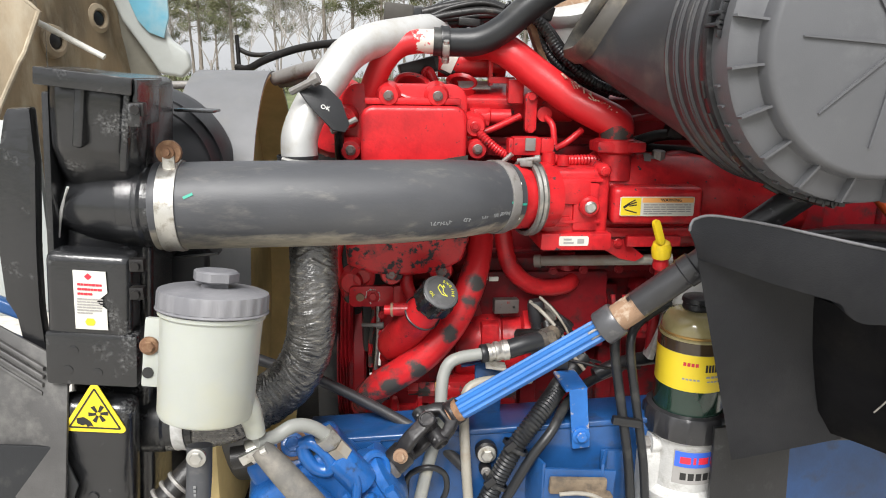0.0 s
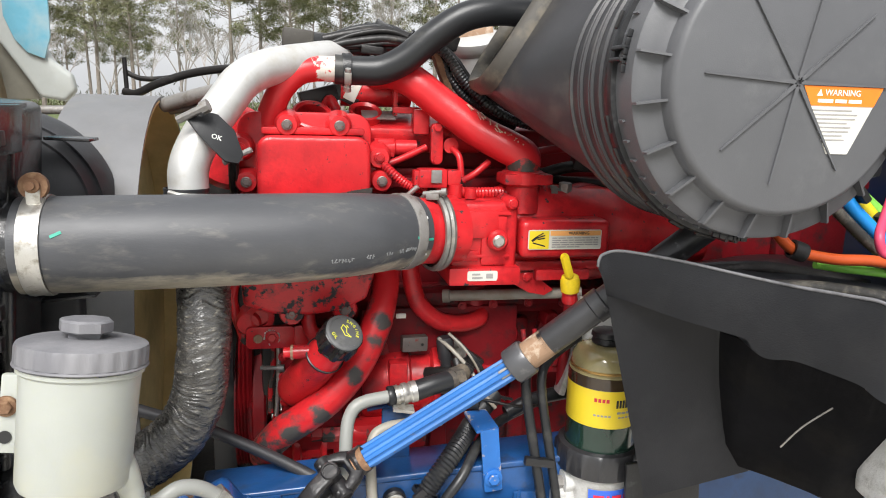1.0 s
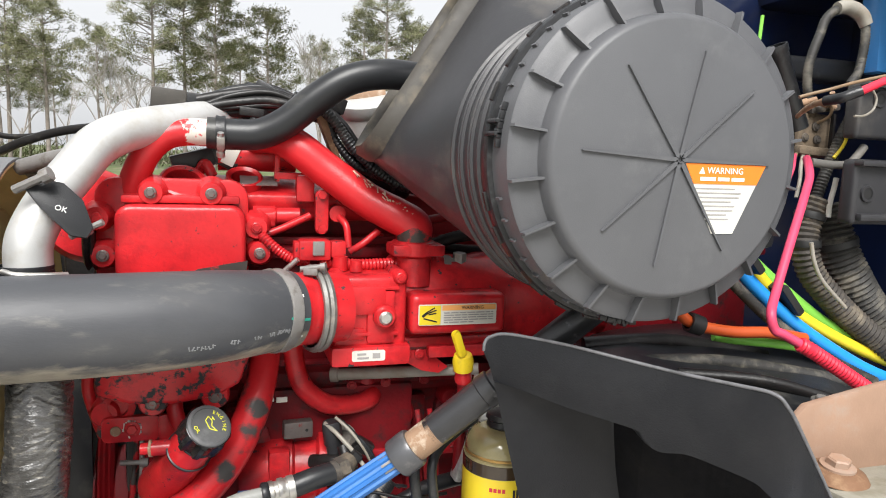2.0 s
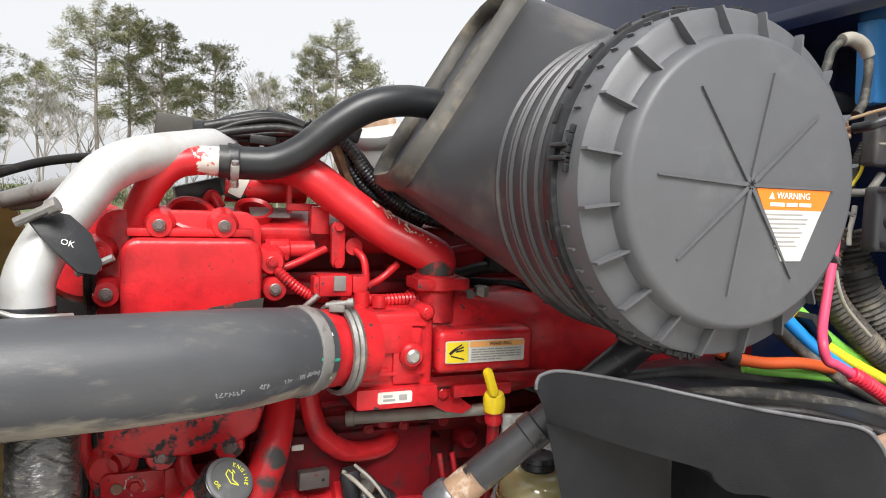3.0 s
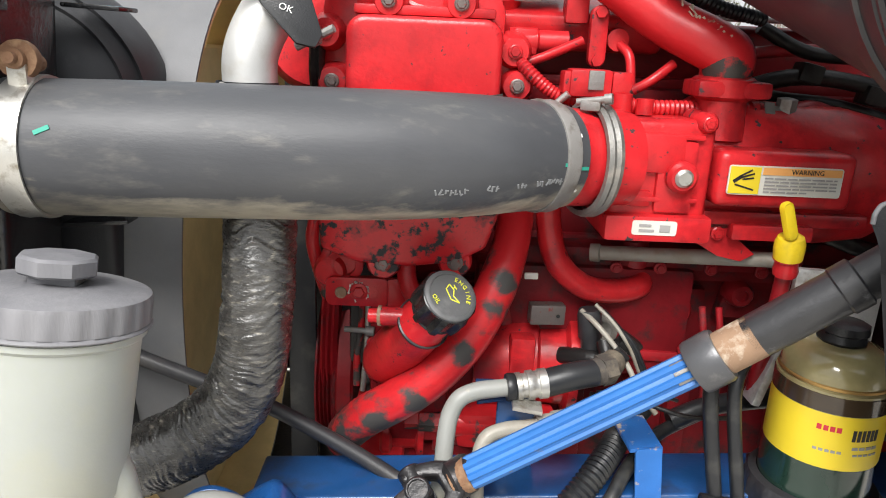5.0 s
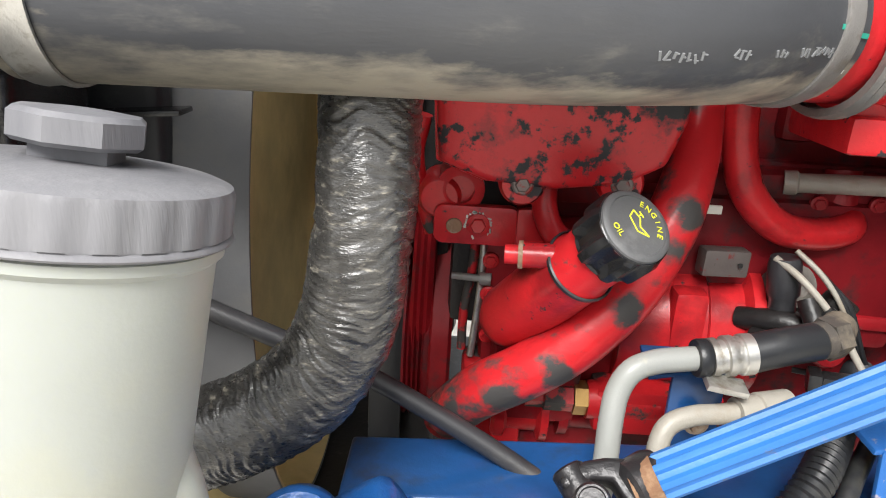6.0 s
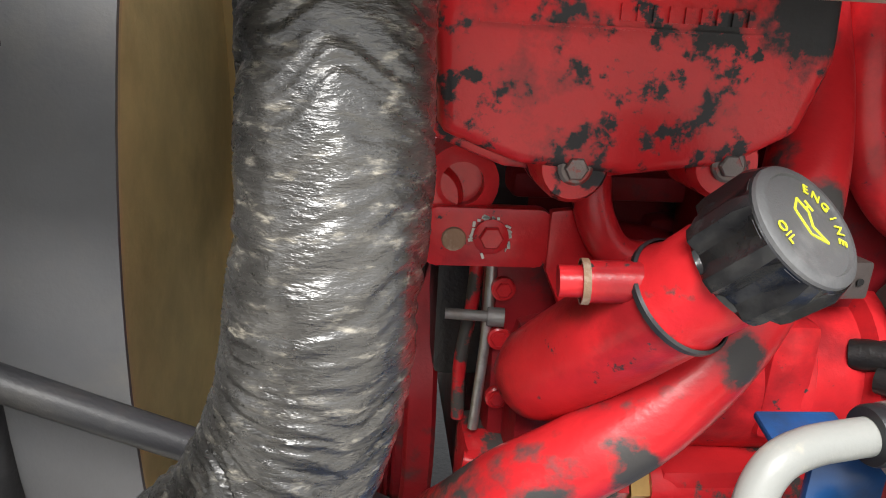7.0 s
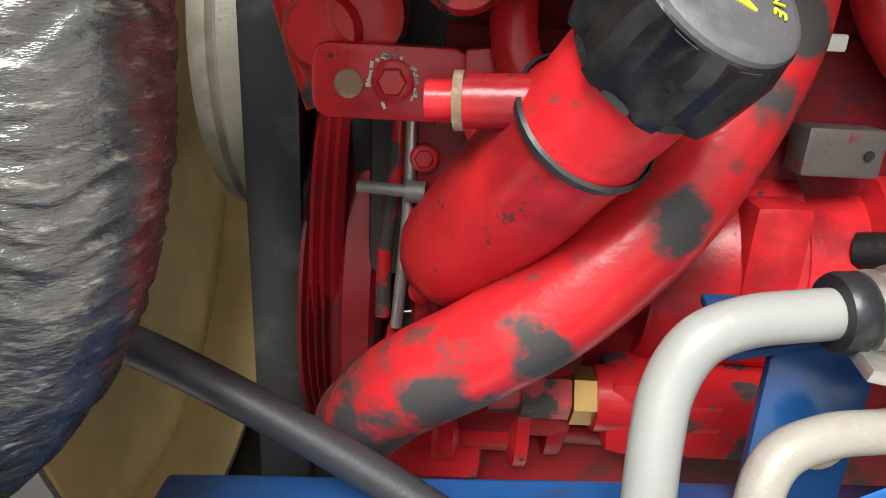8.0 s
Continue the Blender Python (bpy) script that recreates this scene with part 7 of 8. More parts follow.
# lock ring with slots
b = bm_()
lathe(b, AC, (0, 1, 0), [(0.187, 0.070), (0.194, 0.071), (0.1955, 0.076), (0.1955, 0.086), (0.193, 0.090), (0.187, 0.091)], 128)
part("lock_ring", b, plastic, ac)
for k in range(30):
    a = radians(12 * k + 4)
    if k % 8 in (6, 7):
        continue
    d = V((math.cos(a), 0, math.sin(a)))
    b = bm_()
    box(b, (0, 0, 0), (0.022, 0.006, 0.006), bev=0.0015, m=aim(AC + d * 0.1955 + V((0, 0.081, 0)), d, (0, 1, 0)))
    part("lock_slot", b, grime, ac)
b = bm_()
prof = [(0.184, 0.085), (0.186, 0.09)]
for y in (0.12, 0.145, 0.153, 0.180, 0.188, 0.215):
    prof += [(0.186, y - 0.006), (0.1895, y - 0.004), (0.1895, y - 0.001), (0.180, y + 0.001), (0.180, y + 0.003), (0.186, y + 0.005)]
prof += [(0.186, 0.235), (0.17, 0.25), (0, 0.25)]
lathe(b, AC, (0, 1, 0), prof, 128)
part("canister", b, plastic_body, ac, "dusty charcoal canister")
# duct from the canister to the rectangular mouth
C0 = V((0.222, 1.335, 1.575))
up_ = V((0.53, 0.0, 0.85)).normalized()
deep = V((0.10, 1.0, 0.0)).normalized()
mouth_n = deep.cross(up_).normalized()
if mouth_n.x > 0:
    mouth_n = -mouth_n
b = bm_()
hull = []
for k in range(48):
    a = 2 * math.pi * k / 48
    for y, r in ((0.205, 0.184), (0.30, 0.15)):
        hull.append(b.verts.new(AC + V((r * math.cos(a), y, r * math.sin(a)))))
Hh, Dd = 0.36, 0.24
for u0, v0 in rounded(Hh - 0.012, Dd - 0.012, 0.075, 8, Hh / 2, Dd / 2):
    hull.append(b.verts.new(C0 + up_ * u0 + deep * v0 - mouth_n * 0.012))
bmesh.ops.convex_hull(b, input=b.verts[:])
part("duct", b, plastic_body, ac, "dusty tapering duct", angle=55)
b = bm_()
ol, il = rounded(Hh, Dd, 0.08, 8, Hh / 2, Dd / 2), rounded(Hh - 0.04, Dd - 0.04, 0.06, 8, Hh / 2, Dd / 2)
rows = []
for (u0, v0), (u1, v1) in zip(ol, il):
    rows.append([b.verts.new(C0 + up_ * a + deep * c + mouth_n * n) for a, c, n in ((u0, v0, -0.020), (u0, v0, 0.002), ((u0 + u1) / 2, (v0 + v1) / 2, 0.010), (u1, v1, 0.004), (u1, v1, -0.012))])
for k in range(len(rows)):
    p, q = rows[k], rows[(k + 1) % len(rows)]
    for j in range(5):
        b.faces.new((p[j], p[(j + 1) % 5], q[(j + 1) % 5], q[j]))
part("duct_rim", b, plastic_lip, ac, "tan dusty mouth rim", angle=65)
b = bm_()
tube(b, [C0 + up_ * (0.08 + 0.026 * k) - mouth_n * 0.022 + deep * 0.001 for k in range(9)], 0.0022, 8)
part("rim_seal", b, ink, ac, "dark rubber seal line")
# lid warning label
ML = aim(AC, (0, -1, 0))
b = bm_()
prism(b, [(0.008, -0.003), (0.114, -0.003), (0.077, -0.080), (0.049, -0.080)], ML, 0.0012, 0)
wl = part("warning_label", b, label_white, lidp, "orange and white warning label")
b = bm_()
prism(b, [(0.008, -0.003), (0.114, -0.003), (0.1035, -0.025), (0.020, -0.025)], ML @ pose(0, 0, 0.0012), 0.0006, 0)
part("orange_field", b, label_orange, wl)
words("WARNING", 0.0098, ML @ pose(0.060, -0.0105, 0.0016), ink_white, wl)
b = bm_()
prism(b, [(0.026, -0.014), (0.0335, -0.014), (0.03, -0.0065)], ML @ pose(0, 0, 0.0018), 0.0004, 0)
part("hazard_triangle", b, ink_white, wl)
print_bars([(0.028, 0.048, -0.0195, 0.004), (0.051, 0.066, -0.0195, 0.004), (0.069, 0.086, -0.0195, 0.004)], ML @ pose(0, 0, 0.0014), ink_white, wl, "print")
bars = []
for k in range(8):
    y = -0.030 - 0.0048 * k
    w = 0.034 - 0.0025 * k
    bars.append((0.055 - w, 0.055 + w * (0.9 if k % 3 else 0.6), y, 0.0014))
print_bars(bars, ML @ pose(0, 0, 0.0008), ink_soft, wl)
b = bm_()
box(b, (0.62, 1.22, 1.405), (0.06, 0.10, 0.06), bev=0.01)
box(b, (0.75, 1.28, 1.50), (0.25, 0.05, 0.10), bev=0.01)
part("mounting_bracket", b, plastic, ac)

# ---- hoses and harness over the engine ----
b = bm_()
tube(b, [(0.005, 1.515, 1.600), (0.045, 1.513, 1.599), (0.085, 1.508, 1.602), (0.125, 1.50, 1.622), (0.170, 1.492, 1.660), (0.220, 1.487, 1.692), (0.280, 1.49, 1.706), (0.36, 1.51, 1.705), (0.50, 1.56, 1.70)], 0.0245, 28)
uh = thing("coolant_hose", (0.2, 1.50, 1.57), "smooth black rubber coolant hose over the engine", "hose")
part("rubber_hose", b, rubber_clean, uh)
clamp_band(uh, (0.025, 1.514, 1.600), (1, 0, 0), 0.0248, 0.015, plastic, (0, -1, -0.5), "hose_clamp", "black spring clamp")
b = bm_()
box(b, (-0.055, 1.60, 1.652), (0.055, 0.04, 0.035), rot=(0, 5, 0), bev=0.005)
tc = thing("engine_connector", (-0.03, 1.60, 1.62), "dusty tan and black harness connector", "connector")
part("connector_cap", b, plastic_lip, tc, "tan connector cap")
b = bm_()
box(b, (-0.015, 1.60, 1.650), (0.05, 0.035, 0.03), rot=(0, 5, 0), bev=0.004)
box(b, (0.025, 1.60, 1.652), (0.05, 0.028, 0.02), rot=(0, 8, 0), bev=0.004)
box(b, (-0.01, 1.59, 1.63), (0.06, 0.03, 0.016), rot=(0, -10, 0), bev=0.003)
part("connector_body", b, plastic, tc)
rng = random.Random(11)
hs = thing("top_harness", (0.12, 1.60, 1.60), "bundle of black taped wires over the engine", "wiring harness")
for k in range(13):
    o = V((rng.uniform(-0.012, 0.012), rng.uniform(-0.03, 0.03), rng.uniform(-0.012, 0.018)))
    h = rng.uniform(0.0, 0.025)
    b = bm_()
    tube(b, [V((0.0, 1.60, 1.638)) + o, V((0.05, 1.60, 1.638 + h)) + o, V((0.11, 1.60, 1.645 + h)) + o, V((0.17, 1.59, 1.645)) + o * 0.8, V((0.215, 1.575, 1.63)) + o * 0.6, V((0.25, 1.56, 1.585)) + o * 0.6, V((0.30, 1.56, 1.545)) + o], rng.uniform(0.004, 0.009), 10)
    part("wire", b, grime if k % 3 else rubber_clean, hs)
b = ribbed([(0.155, 1.545, 1.665), (0.20, 1.54, 1.635), (0.235, 1.535, 1.59), (0.28, 1.53, 1.548), (0.33, 1.53, 1.522), (0.40, 1.54, 1.508)], 0.0095, 0.006)
part("loom", b, rubber_clean, hs, "black corrugated loom")
b = ribbed([(0.14, 1.56, 1.67), (0.185, 1.556, 1.64), (0.215, 1.55, 1.59), (0.25, 1.55, 1.555), (0.30, 1.56, 1.535)], 0.008, 0.006)
part("loom", b, rubber_clean, hs, "black corrugated loom")
for k in range(16):
    b = bm_()
    p = V((rng.uniform(0.03, 0.21), 1.60 + rng.uniform(-0.03, 0.03), rng.uniform(1.635, 1.680)))
    box(b, p, (rng.uniform(0.02, 0.045), 0.025, rng.uniform(0.012, 0.028)), rot=(0, rng.uniform(-40, 40), rng.uniform(-30, 30)), bev=0.003)
    part("connector", b, plastic if k % 2 else grime, hs)
b = bm_()
for k in range(3):
    box(b, (0.255 + 0.04 * k, 1.60 + 0.01 * k, 1.545 - 0.008 * k), (0.05, 0.06, 0.05), rot=(10 * k, 20, 15 * k), bev=0.014, seg=3)
part("actuator_body", b, grime, hs, "greasy black actuator")
b = bm_()
box(b, (0.20, 1.56, 1.60), (0.012, 0.03, 0.10), rot=(0, -22, 0), bev=0.002)
part("stay", b, rust, hs, "brown stay bracket")
b = bm_()
lathe(b, (0.29, 1.68, 1.635), (-0.2, -0.35, 1), [(0.05, -0.12), (0.055, 0.0), (0.052, 0.02), (0.058, 0.03), (0.058, 0.045), (0.05, 0.05), (0, 0.05)], 32)
single("turbo_inlet", b, alu, (0.29, 1.70, 1.5), "bare aluminium turbo inlet elbow", "pipe")
b = bm_()
tube(b, [(0.22, 1.70, 1.665), (0.26, 1.68, 1.68), (0.32, 1.68, 1.685)], 0.020, 18)
single("breather_pipe", b, rust_light, (0.27, 1.68, 1.66), "rust-tinted metal breather pipe", "pipe")
# washer lines at the far side
b = bm_()
tube(b, [(-0.44, 2.02, 1.555), (-0.41, 2.0, 1.552), (-0.36, 1.98, 1.575), (-0.27, 1.95, 1.602), (-0.15, 1.88, 1.612), (0.0, 1.75, 1.60)], 0.009, 12)
tube(b, [(-0.44, 2.03, 1.60), (-0.40, 2.01, 1.585), (-0.34, 1.99, 1.588), (-0.25, 1.95, 1.605), (-0.10, 1.86, 1.60)], 0.006, 10)
tube(b, [(-0.435, 2.02, 1.55), (-0.437, 2.02, 1.63)], 0.005, 10, straight=True)
single("far_hose", b, grime, (-0.3, 1.95, 1.58), "dark hoses lying across the far side of the engine", "hose")
b = bm_()
tube(b, [(-0.31, 1.74, 1.530), (-0.26, 1.71, 1.545), (-0.19, 1.64, 1.562)], 0.014, 12)
tube(b, [(-0.30, 1.76, 1.52), (-0.25, 1.72, 1.528), (-0.17, 1.66, 1.54)], 0.008, 12)
single("stay_bar", b, dull_steel, (-0.27, 1.72, 1.53), "weathered metal stay bar over the shroud", "bar")
b = bm_()
lathe(b, (-0.52, 1.71, 1.516), (1, -0.1, 0.03), [(0, 0), (0.008, 0), (0.008, 0.07), (0.013, 0.072), (0.013, 0.09), (0.007, 0.092), (0.007, 0.17), (0.010, 0.172), (0.010, 0.18), (0, 0.18)], 14)
single("tie_bolt", b, dull_steel, (-0.42, 1.71, 1.53), "weathered threaded tie bolt", "bolt")

# ---- cab firewall, wiring and air lines ----
cab = thing("truck_cab", (1.6, 1.9, 0.8), "dark navy truck cab front seen past the engine", "truck cab")
b = bm_()
box(b, (1.55, 2.0, 1.65), (0.06, 2.6, 1.9), bev=0.01)
box(b, (1.45, 1.35, 1.98), (0.45, 0.9, 0.06), bev=0.03)
part("firewall", b, navy, cab)
b = bm_()
box(b, (1.27, 1.78, 1.55), (0.62, 0.04, 0.9), bev=0.01)
part("toe_panel", b, navy, cab)
b = bm_()
box(b, (1.305, 1.50, 1.95), (0.045, 0.05, 0.34), rot=(0, -3, 0), bev=0.012)
part("door_pillar", b, cab_blue, cab, "bright blue painted pillar")
b = bm_()
box(b, (1.22, 1.58, 1.79), (0.26, 0.05, 0.05), bev=0.016, seg=3)
part("cowl_beam", b, plastic, cab)
pw = thing("power_module", (1.10, 1.27, 1.47), "grey plastic power distribution box with round holes", "electrical box")
b = bm_()
box(b, (1.12, 1.265, 1.678), (0.22, 0.03, 0.092), bev=0.008, seg=3)
box(b, (1.12, 1.245, 1.718), (0.22, 0.02, 0.010), bev=0.004)
ub = part("upper_module", b, plastic_body, pw)
b = bm_()
box(b, (1.10, 1.235, 1.546), (0.23, 0.03, 0.105), bev=0.010, seg=3)
box(b, (1.10, 1.216, 1.592), (0.23, 0.02, 0.010), bev=0.004)
box(b, (1.095, 1.217, 1.506), (0.20, 0.016, 0.012), bev=0.004)
lb = part("lower_module", b, plastic_body, pw)
for p, own in (((1.050, 1.249, 1.697), ub), ((1.012, 1.219, 1.544), lb)):
    b = bm_()
    lathe(b, p, (0, -1, 0), [(0.009, 0), (0.009, 0.002), (0, 0.002)], 20)
    part("hole", b, ink, own)
    b = bm_()
    lathe(b, p, (0, -1, 0), [(0.0092, -0.002), (0.014, -0.002), (0.013, 0.003), (0.0092, 0.003)], 20)
    part("hole_rim", b, plastic_body, own)
jb = thing("junction_block", (1.03, 1.36, 1.59), "dirt covered brown junction block with cables", "electrical box")
b = bm_()
box(b, (1.035, 1.385, 1.645), (0.082, 0.05, 0.070), rot=(0, 4, 6), bev=0.007, seg=2)
box(b, (1.028, 1.37, 1.611), (0.090, 0.06, 0.016), rot=(0, 3, 4), bev=0.006, seg=2)
part("block_body", b, caked, jb)
b = bm_()
box(b, (1.045, 1.375, 1.687), (0.070, 0.05, 0.012), rot=(0, -8, 4), bev=0.004)
part("block_lid", b, tape, jb, "dusty brown lid")
b = bm_()
box(b, (1.066, 1.352, 1.648), (0.005, 0.008, 0.062), bev=0.001)
part("block_seam", b, grime, jb)
for x, z in ((1.010, 1.660), (1.034, 1.655), (1.012, 1.635), (1.040, 1.632)):
    bolt(jb, (x, 1.3585, z), (0, -1, 0), 0.0055, tape)
for p, d in (((0.985, 1.345, 1.692), (0.8, -0.3, 0.3)), ((1.02, 1.335, 1.695), (0.9, -0.2, -0.3)), ((1.050, 1.34, 1.692), (-0.5, -0.3, 0.8))):
    b = bm_()
    lathe(b, p, d, [(0, -0.004), (0.0065, -0.004), (0.0065, 0.010), (0.0045, 0.012), (0.0045, 0.026), (0, 0.026)], 12)
    part("terminal", b, rust_light, jb, "dusty pale ring terminal")
b = bm_()
lathe(b, (0.922, 1.31, 1.70), (-0.43, 0.0, 0.9), [(0.018, -0.06), (0.018, 0.07), (0.0195, 0.072), (0.0195, 0.084), (0.0165, 0.084), (0.0165, 0.03), (0, 0.03)], 24)
single("black_stub_pipe", b, plastic, (0.94, 1.31, 1.62), "open black plastic stub pipe", "pipe")
for pts, r, mm, nm in (
        ([(1.057, 1.40, 1.690), (1.045, 1.40, 1.748), (1.051, 1.40, 1.788), (1.069, 1.405, 1.825), (1.084, 1.41, 1.854), (1.107, 1.41, 1.872), (1.14, 1.41, 1.875), (1.168, 1.405, 1.857), (1.170, 1.40, 1.823), (1.167, 1.40, 1.787), (1.157, 1.395, 1.761), (1.134, 1.39, 1.737)], 0.0088, dusty_loom, "ribbed grey loom arching up to the cab"),
        ([(1.062, 1.31, 1.674), (1.047, 1.31, 1.644), (1.036, 1.31, 1.618), (1.020, 1.31, 1.581), (1.007, 1.31, 1.541), (0.999, 1.31, 1.515)], 0.0105, dusty_loom, "ribbed dusty loom below the junction block"),
        ([(1.004, 1.31, 1.530), (0.992, 1.31, 1.495), (0.985, 1.305, 1.450), (0.998, 1.30, 1.405), (1.032, 1.29, 1.364), (1.09, 1.28, 1.315), (1.2, 1.25, 1.24)], 0.0240, tape, "thick dirty taped loom"),
        ([(1.050, 1.33, 1.52), (1.060, 1.315, 1.455), (1.086, 1.30, 1.395), (1.13, 1.29, 1.335), (1.20, 1.27, 1.275)], 0.036, dusty_loom, "thick crinkled dusty black loom"),
        ([(0.936, 1.33, 1.722), (0.944, 1.33, 1.690), (0.951, 1.33, 1.654), (0.956, 1.33, 1.597), (0.950, 1.33, 1.55)], 0.0080, dusty_loom, "thin ribbed loom beside the lid")):
    b = ribbed(pts, r, 0.009 if r > 0.015 else 0.006)
    single("cable_loom", b, mm, pts[-1], nm, "wiring loom", "looms on the cab front", angle=50)
b = bm_()
tube(b, [(1.105, 1.408, 1.874), (1.125, 1.408, 1.879), (1.145, 1.407, 1.876), (1.162, 1.405, 1.866), (1.172, 1.403, 1.850)], [0.0115, 0.013, 0.0135, 0.013, 0.0115], 18)
single("tape_wrap", b, tan_tube, (1.14, 1.408, 1.862), "pale loose tape wound round the arching loom", "tape")
b = bm_()
tube(b, [(0.949, 1.275, 1.591), (0.987, 1.27, 1.588), (1.016, 1.265, 1.590), (1.032, 1.265, 1.602), (1.050, 1.268, 1.620)], 0.0068, 16)
single("grey_elbow", b, grey_rubber, (1.05, 1.268, 1.615), "faded grey elbow hose at the electrical box", "hose")
for p, d, r in (((0.994, 1.31, 1.500), (0.25, 0, 1), 0.0255), ((0.985, 1.305, 1.452), (0.0, 0.1, 1), 0.0255), ((1.061, 1.315, 1.452), (-0.3, 0.1, 1), 0.0375)):
    b = bm_()
    lathe(b, p, d, [(r - 0.002, -0.006), (r, -0.006), (r + 0.001, 0.0), (r, 0.006), (r - 0.002, 0.006)], 28)
    single("tape_band", b, ink, p, "black tape band round a loom", "tape", "tape bands on the looms")


def cable(name, pts, r, material, label, category="cable"):
    return single(name, tube(bm_(), pts, r, 14), material, pts[0], label, category)


cable("battery_cable", [(1.06, 1.14, 1.745), (1.0, 1.145, 1.727), (0.945, 1.15, 1.710), (0.922, 1.15, 1.701), (0.897, 1.15, 1.691)], 0.006, wire_red, "red battery cable to the junction block")
cable("black_boot", [(0.902, 1.15, 1.693), (0.893, 1.155, 1.689), (0.882, 1.165, 1.683), (0.880, 1.19, 1.680)], 0.0078, plastic, "short black cable lug boot", "cable boot")
cable("cable_lug", [(0.880, 1.185, 1.681), (0.888, 1.22, 1.677), (0.905, 1.26, 1.668), (0.945, 1.31, 1.664), (0.99, 1.345, 1.668)], [0.0050, 0.0048, 0.0040, 0.0034, 0.0030], rust_light, "pale crimped lug on the battery cable", "cable lug")
cable("pink_cable", [(0.935, 1.27, 1.596), (0.905, 1.235, 1.586), (0.880, 1.205, 1.568), (0.862, 1.19, 1.550), (0.830, 1.165, 1.520), (0.787, 1.135, 1.468), (0.744, 1.105, 1.412), (0.716, 1.08, 1.389), (0.720, 1.075, 1.368), (0.733, 1.07, 1.361), (0.77, 1.06, 1.341)], 0.0064, wire_pink, "faded pink battery cable bending down")
single("red_loom", ribbed([(0.752, 1.064, 1.350), (0.775, 1.06, 1.338), (0.852, 1.05, 1.292), (0.93, 1.04, 1.245), (1.02, 1.03, 1.20)], 0.0105, 0.006), wire_red, (0.9, 1.05, 1.22), "red corrugated battery cable sleeve", "cable", angle=50)
cable("thin_wire", [(0.855, 1.215, 1.686), (0.87, 1.21, 1.691), (0.897, 1.20, 1.699), (0.95, 1.20, 1.714), (1.05, 1.19, 1.738)], 0.0026, wire_brown, "thin brown stray wire")
cable("loop_wire", [(0.979, 1.2, 1.703), (0.988, 1.2, 1.690), (0.984, 1.2, 1.674), (0.968, 1.2, 1.664), (0.948, 1.2, 1.662)], 0.0018, tan_tube, "thin pale wire loop")
for pts, r, mm, nm in (
        ([(0.985, 1.345, 1.606), (0.970, 1.335, 1.585), (0.955, 1.33, 1.555), (0.945, 1.32, 1.52)], 0.0030, wire_brown, "thin tan wire hanging from the junction block"),
        ([(1.000, 1.345, 1.606), (0.988, 1.335, 1.585), (0.984, 1.33, 1.560), (0.975, 1.325, 1.53)], 0.0034, tan_tube, "thin pale wire hanging from the junction block"),
        ([(1.012, 1.345, 1.606), (1.004, 1.335, 1.590), (0.998, 1.33, 1.566), (1.0, 1.33, 1.53)], 0.0030, wire_brown, "thin tan wire hanging from the junction block"),
        ([(0.978, 1.34, 1.604), (0.958, 1.32, 1.580), (0.940, 1.31, 1.553), (0.932, 1.31, 1.52)], 0.0028, wire_pink, "thin pink wire hanging from the junction block"),
        ([(1.025, 1.335, 1.700), (1.032, 1.325, 1.690), (1.038, 1.335, 1.672), (1.035, 1.36, 1.66)], 0.0026, wire_brown, "thin tan wire looped over the junction block"),
        ([(1.052, 1.31, 1.655), (1.045, 1.30, 1.640), (1.038, 1.298, 1.622), (1.022, 1.30, 1.60)], 0.0030, wire_yellow, "thin dusty yellow wire beside the loom"),
        ([(1.022, 1.29, 1.566), (1.017, 1.288, 1.548), (1.012, 1.288, 1.525), (1.008, 1.285, 1.50)], 0.0046, label_white, "pale wire strip beside the taped loom")):
    single("hanging_wire", tube(bm_(), pts, r, 10), mm, pts[0], nm, "wire", "wires at the junction block")
cable("tan_wire", [(0.958, 1.265, 1.459), (0.965, 1.262, 1.428), (0.985, 1.26, 1.395), (1.03, 1.25, 1.35)], 0.0035, tan_tube, "thin tan wire along the taped loom")
cable("air_line", [(0.74, 1.30, 1.50), (0.775, 1.29, 1.472), (0.817, 1.28, 1.431), (0.86, 1.28, 1.388), (0.937, 1.27, 1.327), (1.016, 1.26, 1.278), (1.096, 1.25, 1.237), (1.2, 1.25, 1.20)], 0.0115, wire_blue, "blue plastic air line tied in a bundle", "air line")
cable("air_line", [(0.77, 1.32, 1.51), (0.805, 1.31, 1.477), (0.849, 1.30, 1.437), (0.90, 1.295, 1.386), (0.954, 1.29, 1.341), (1.06, 1.28, 1.285), (1.2, 1.27, 1.23)], 0.0105, wire_yellow, "yellow plastic air line tied in a bundle", "air line")
cable("air_line", [(0.80, 1.335, 1.50), (0.86, 1.325, 1.445), (0.944, 1.31, 1.376), (1.053, 1.30, 1.305), (1.2, 1.29, 1.245)], 0.0115, wire_green, "green plastic air line tied in a bundle", "air line")
single("black_loom", ribbed([(0.72, 1.30, 1.485), (0.775, 1.285, 1.432), (0.825, 1.275, 1.385), (0.90, 1.265, 1.325), (1.0, 1.25, 1.265), (1.10, 1.24, 1.22)], 0.010, 0.006), dusty_loom, (0.8, 1.28, 1.3), "thin dusty loom under the air lines", "wiring loom", angle=50)
for p in ((0.835, 1.288, 1.425), (0.915, 1.28, 1.356)):
    b = bm_()
    box(b, V(p) + V((0.006, -0.012, 0.008)), (0.014, 0.036, 0.062), rot=(0, -42, 0), bev=0.004)
    single("cable_tie", b, ink, p, "black tie round the air lines", "cable tie", "ties on the air lines")
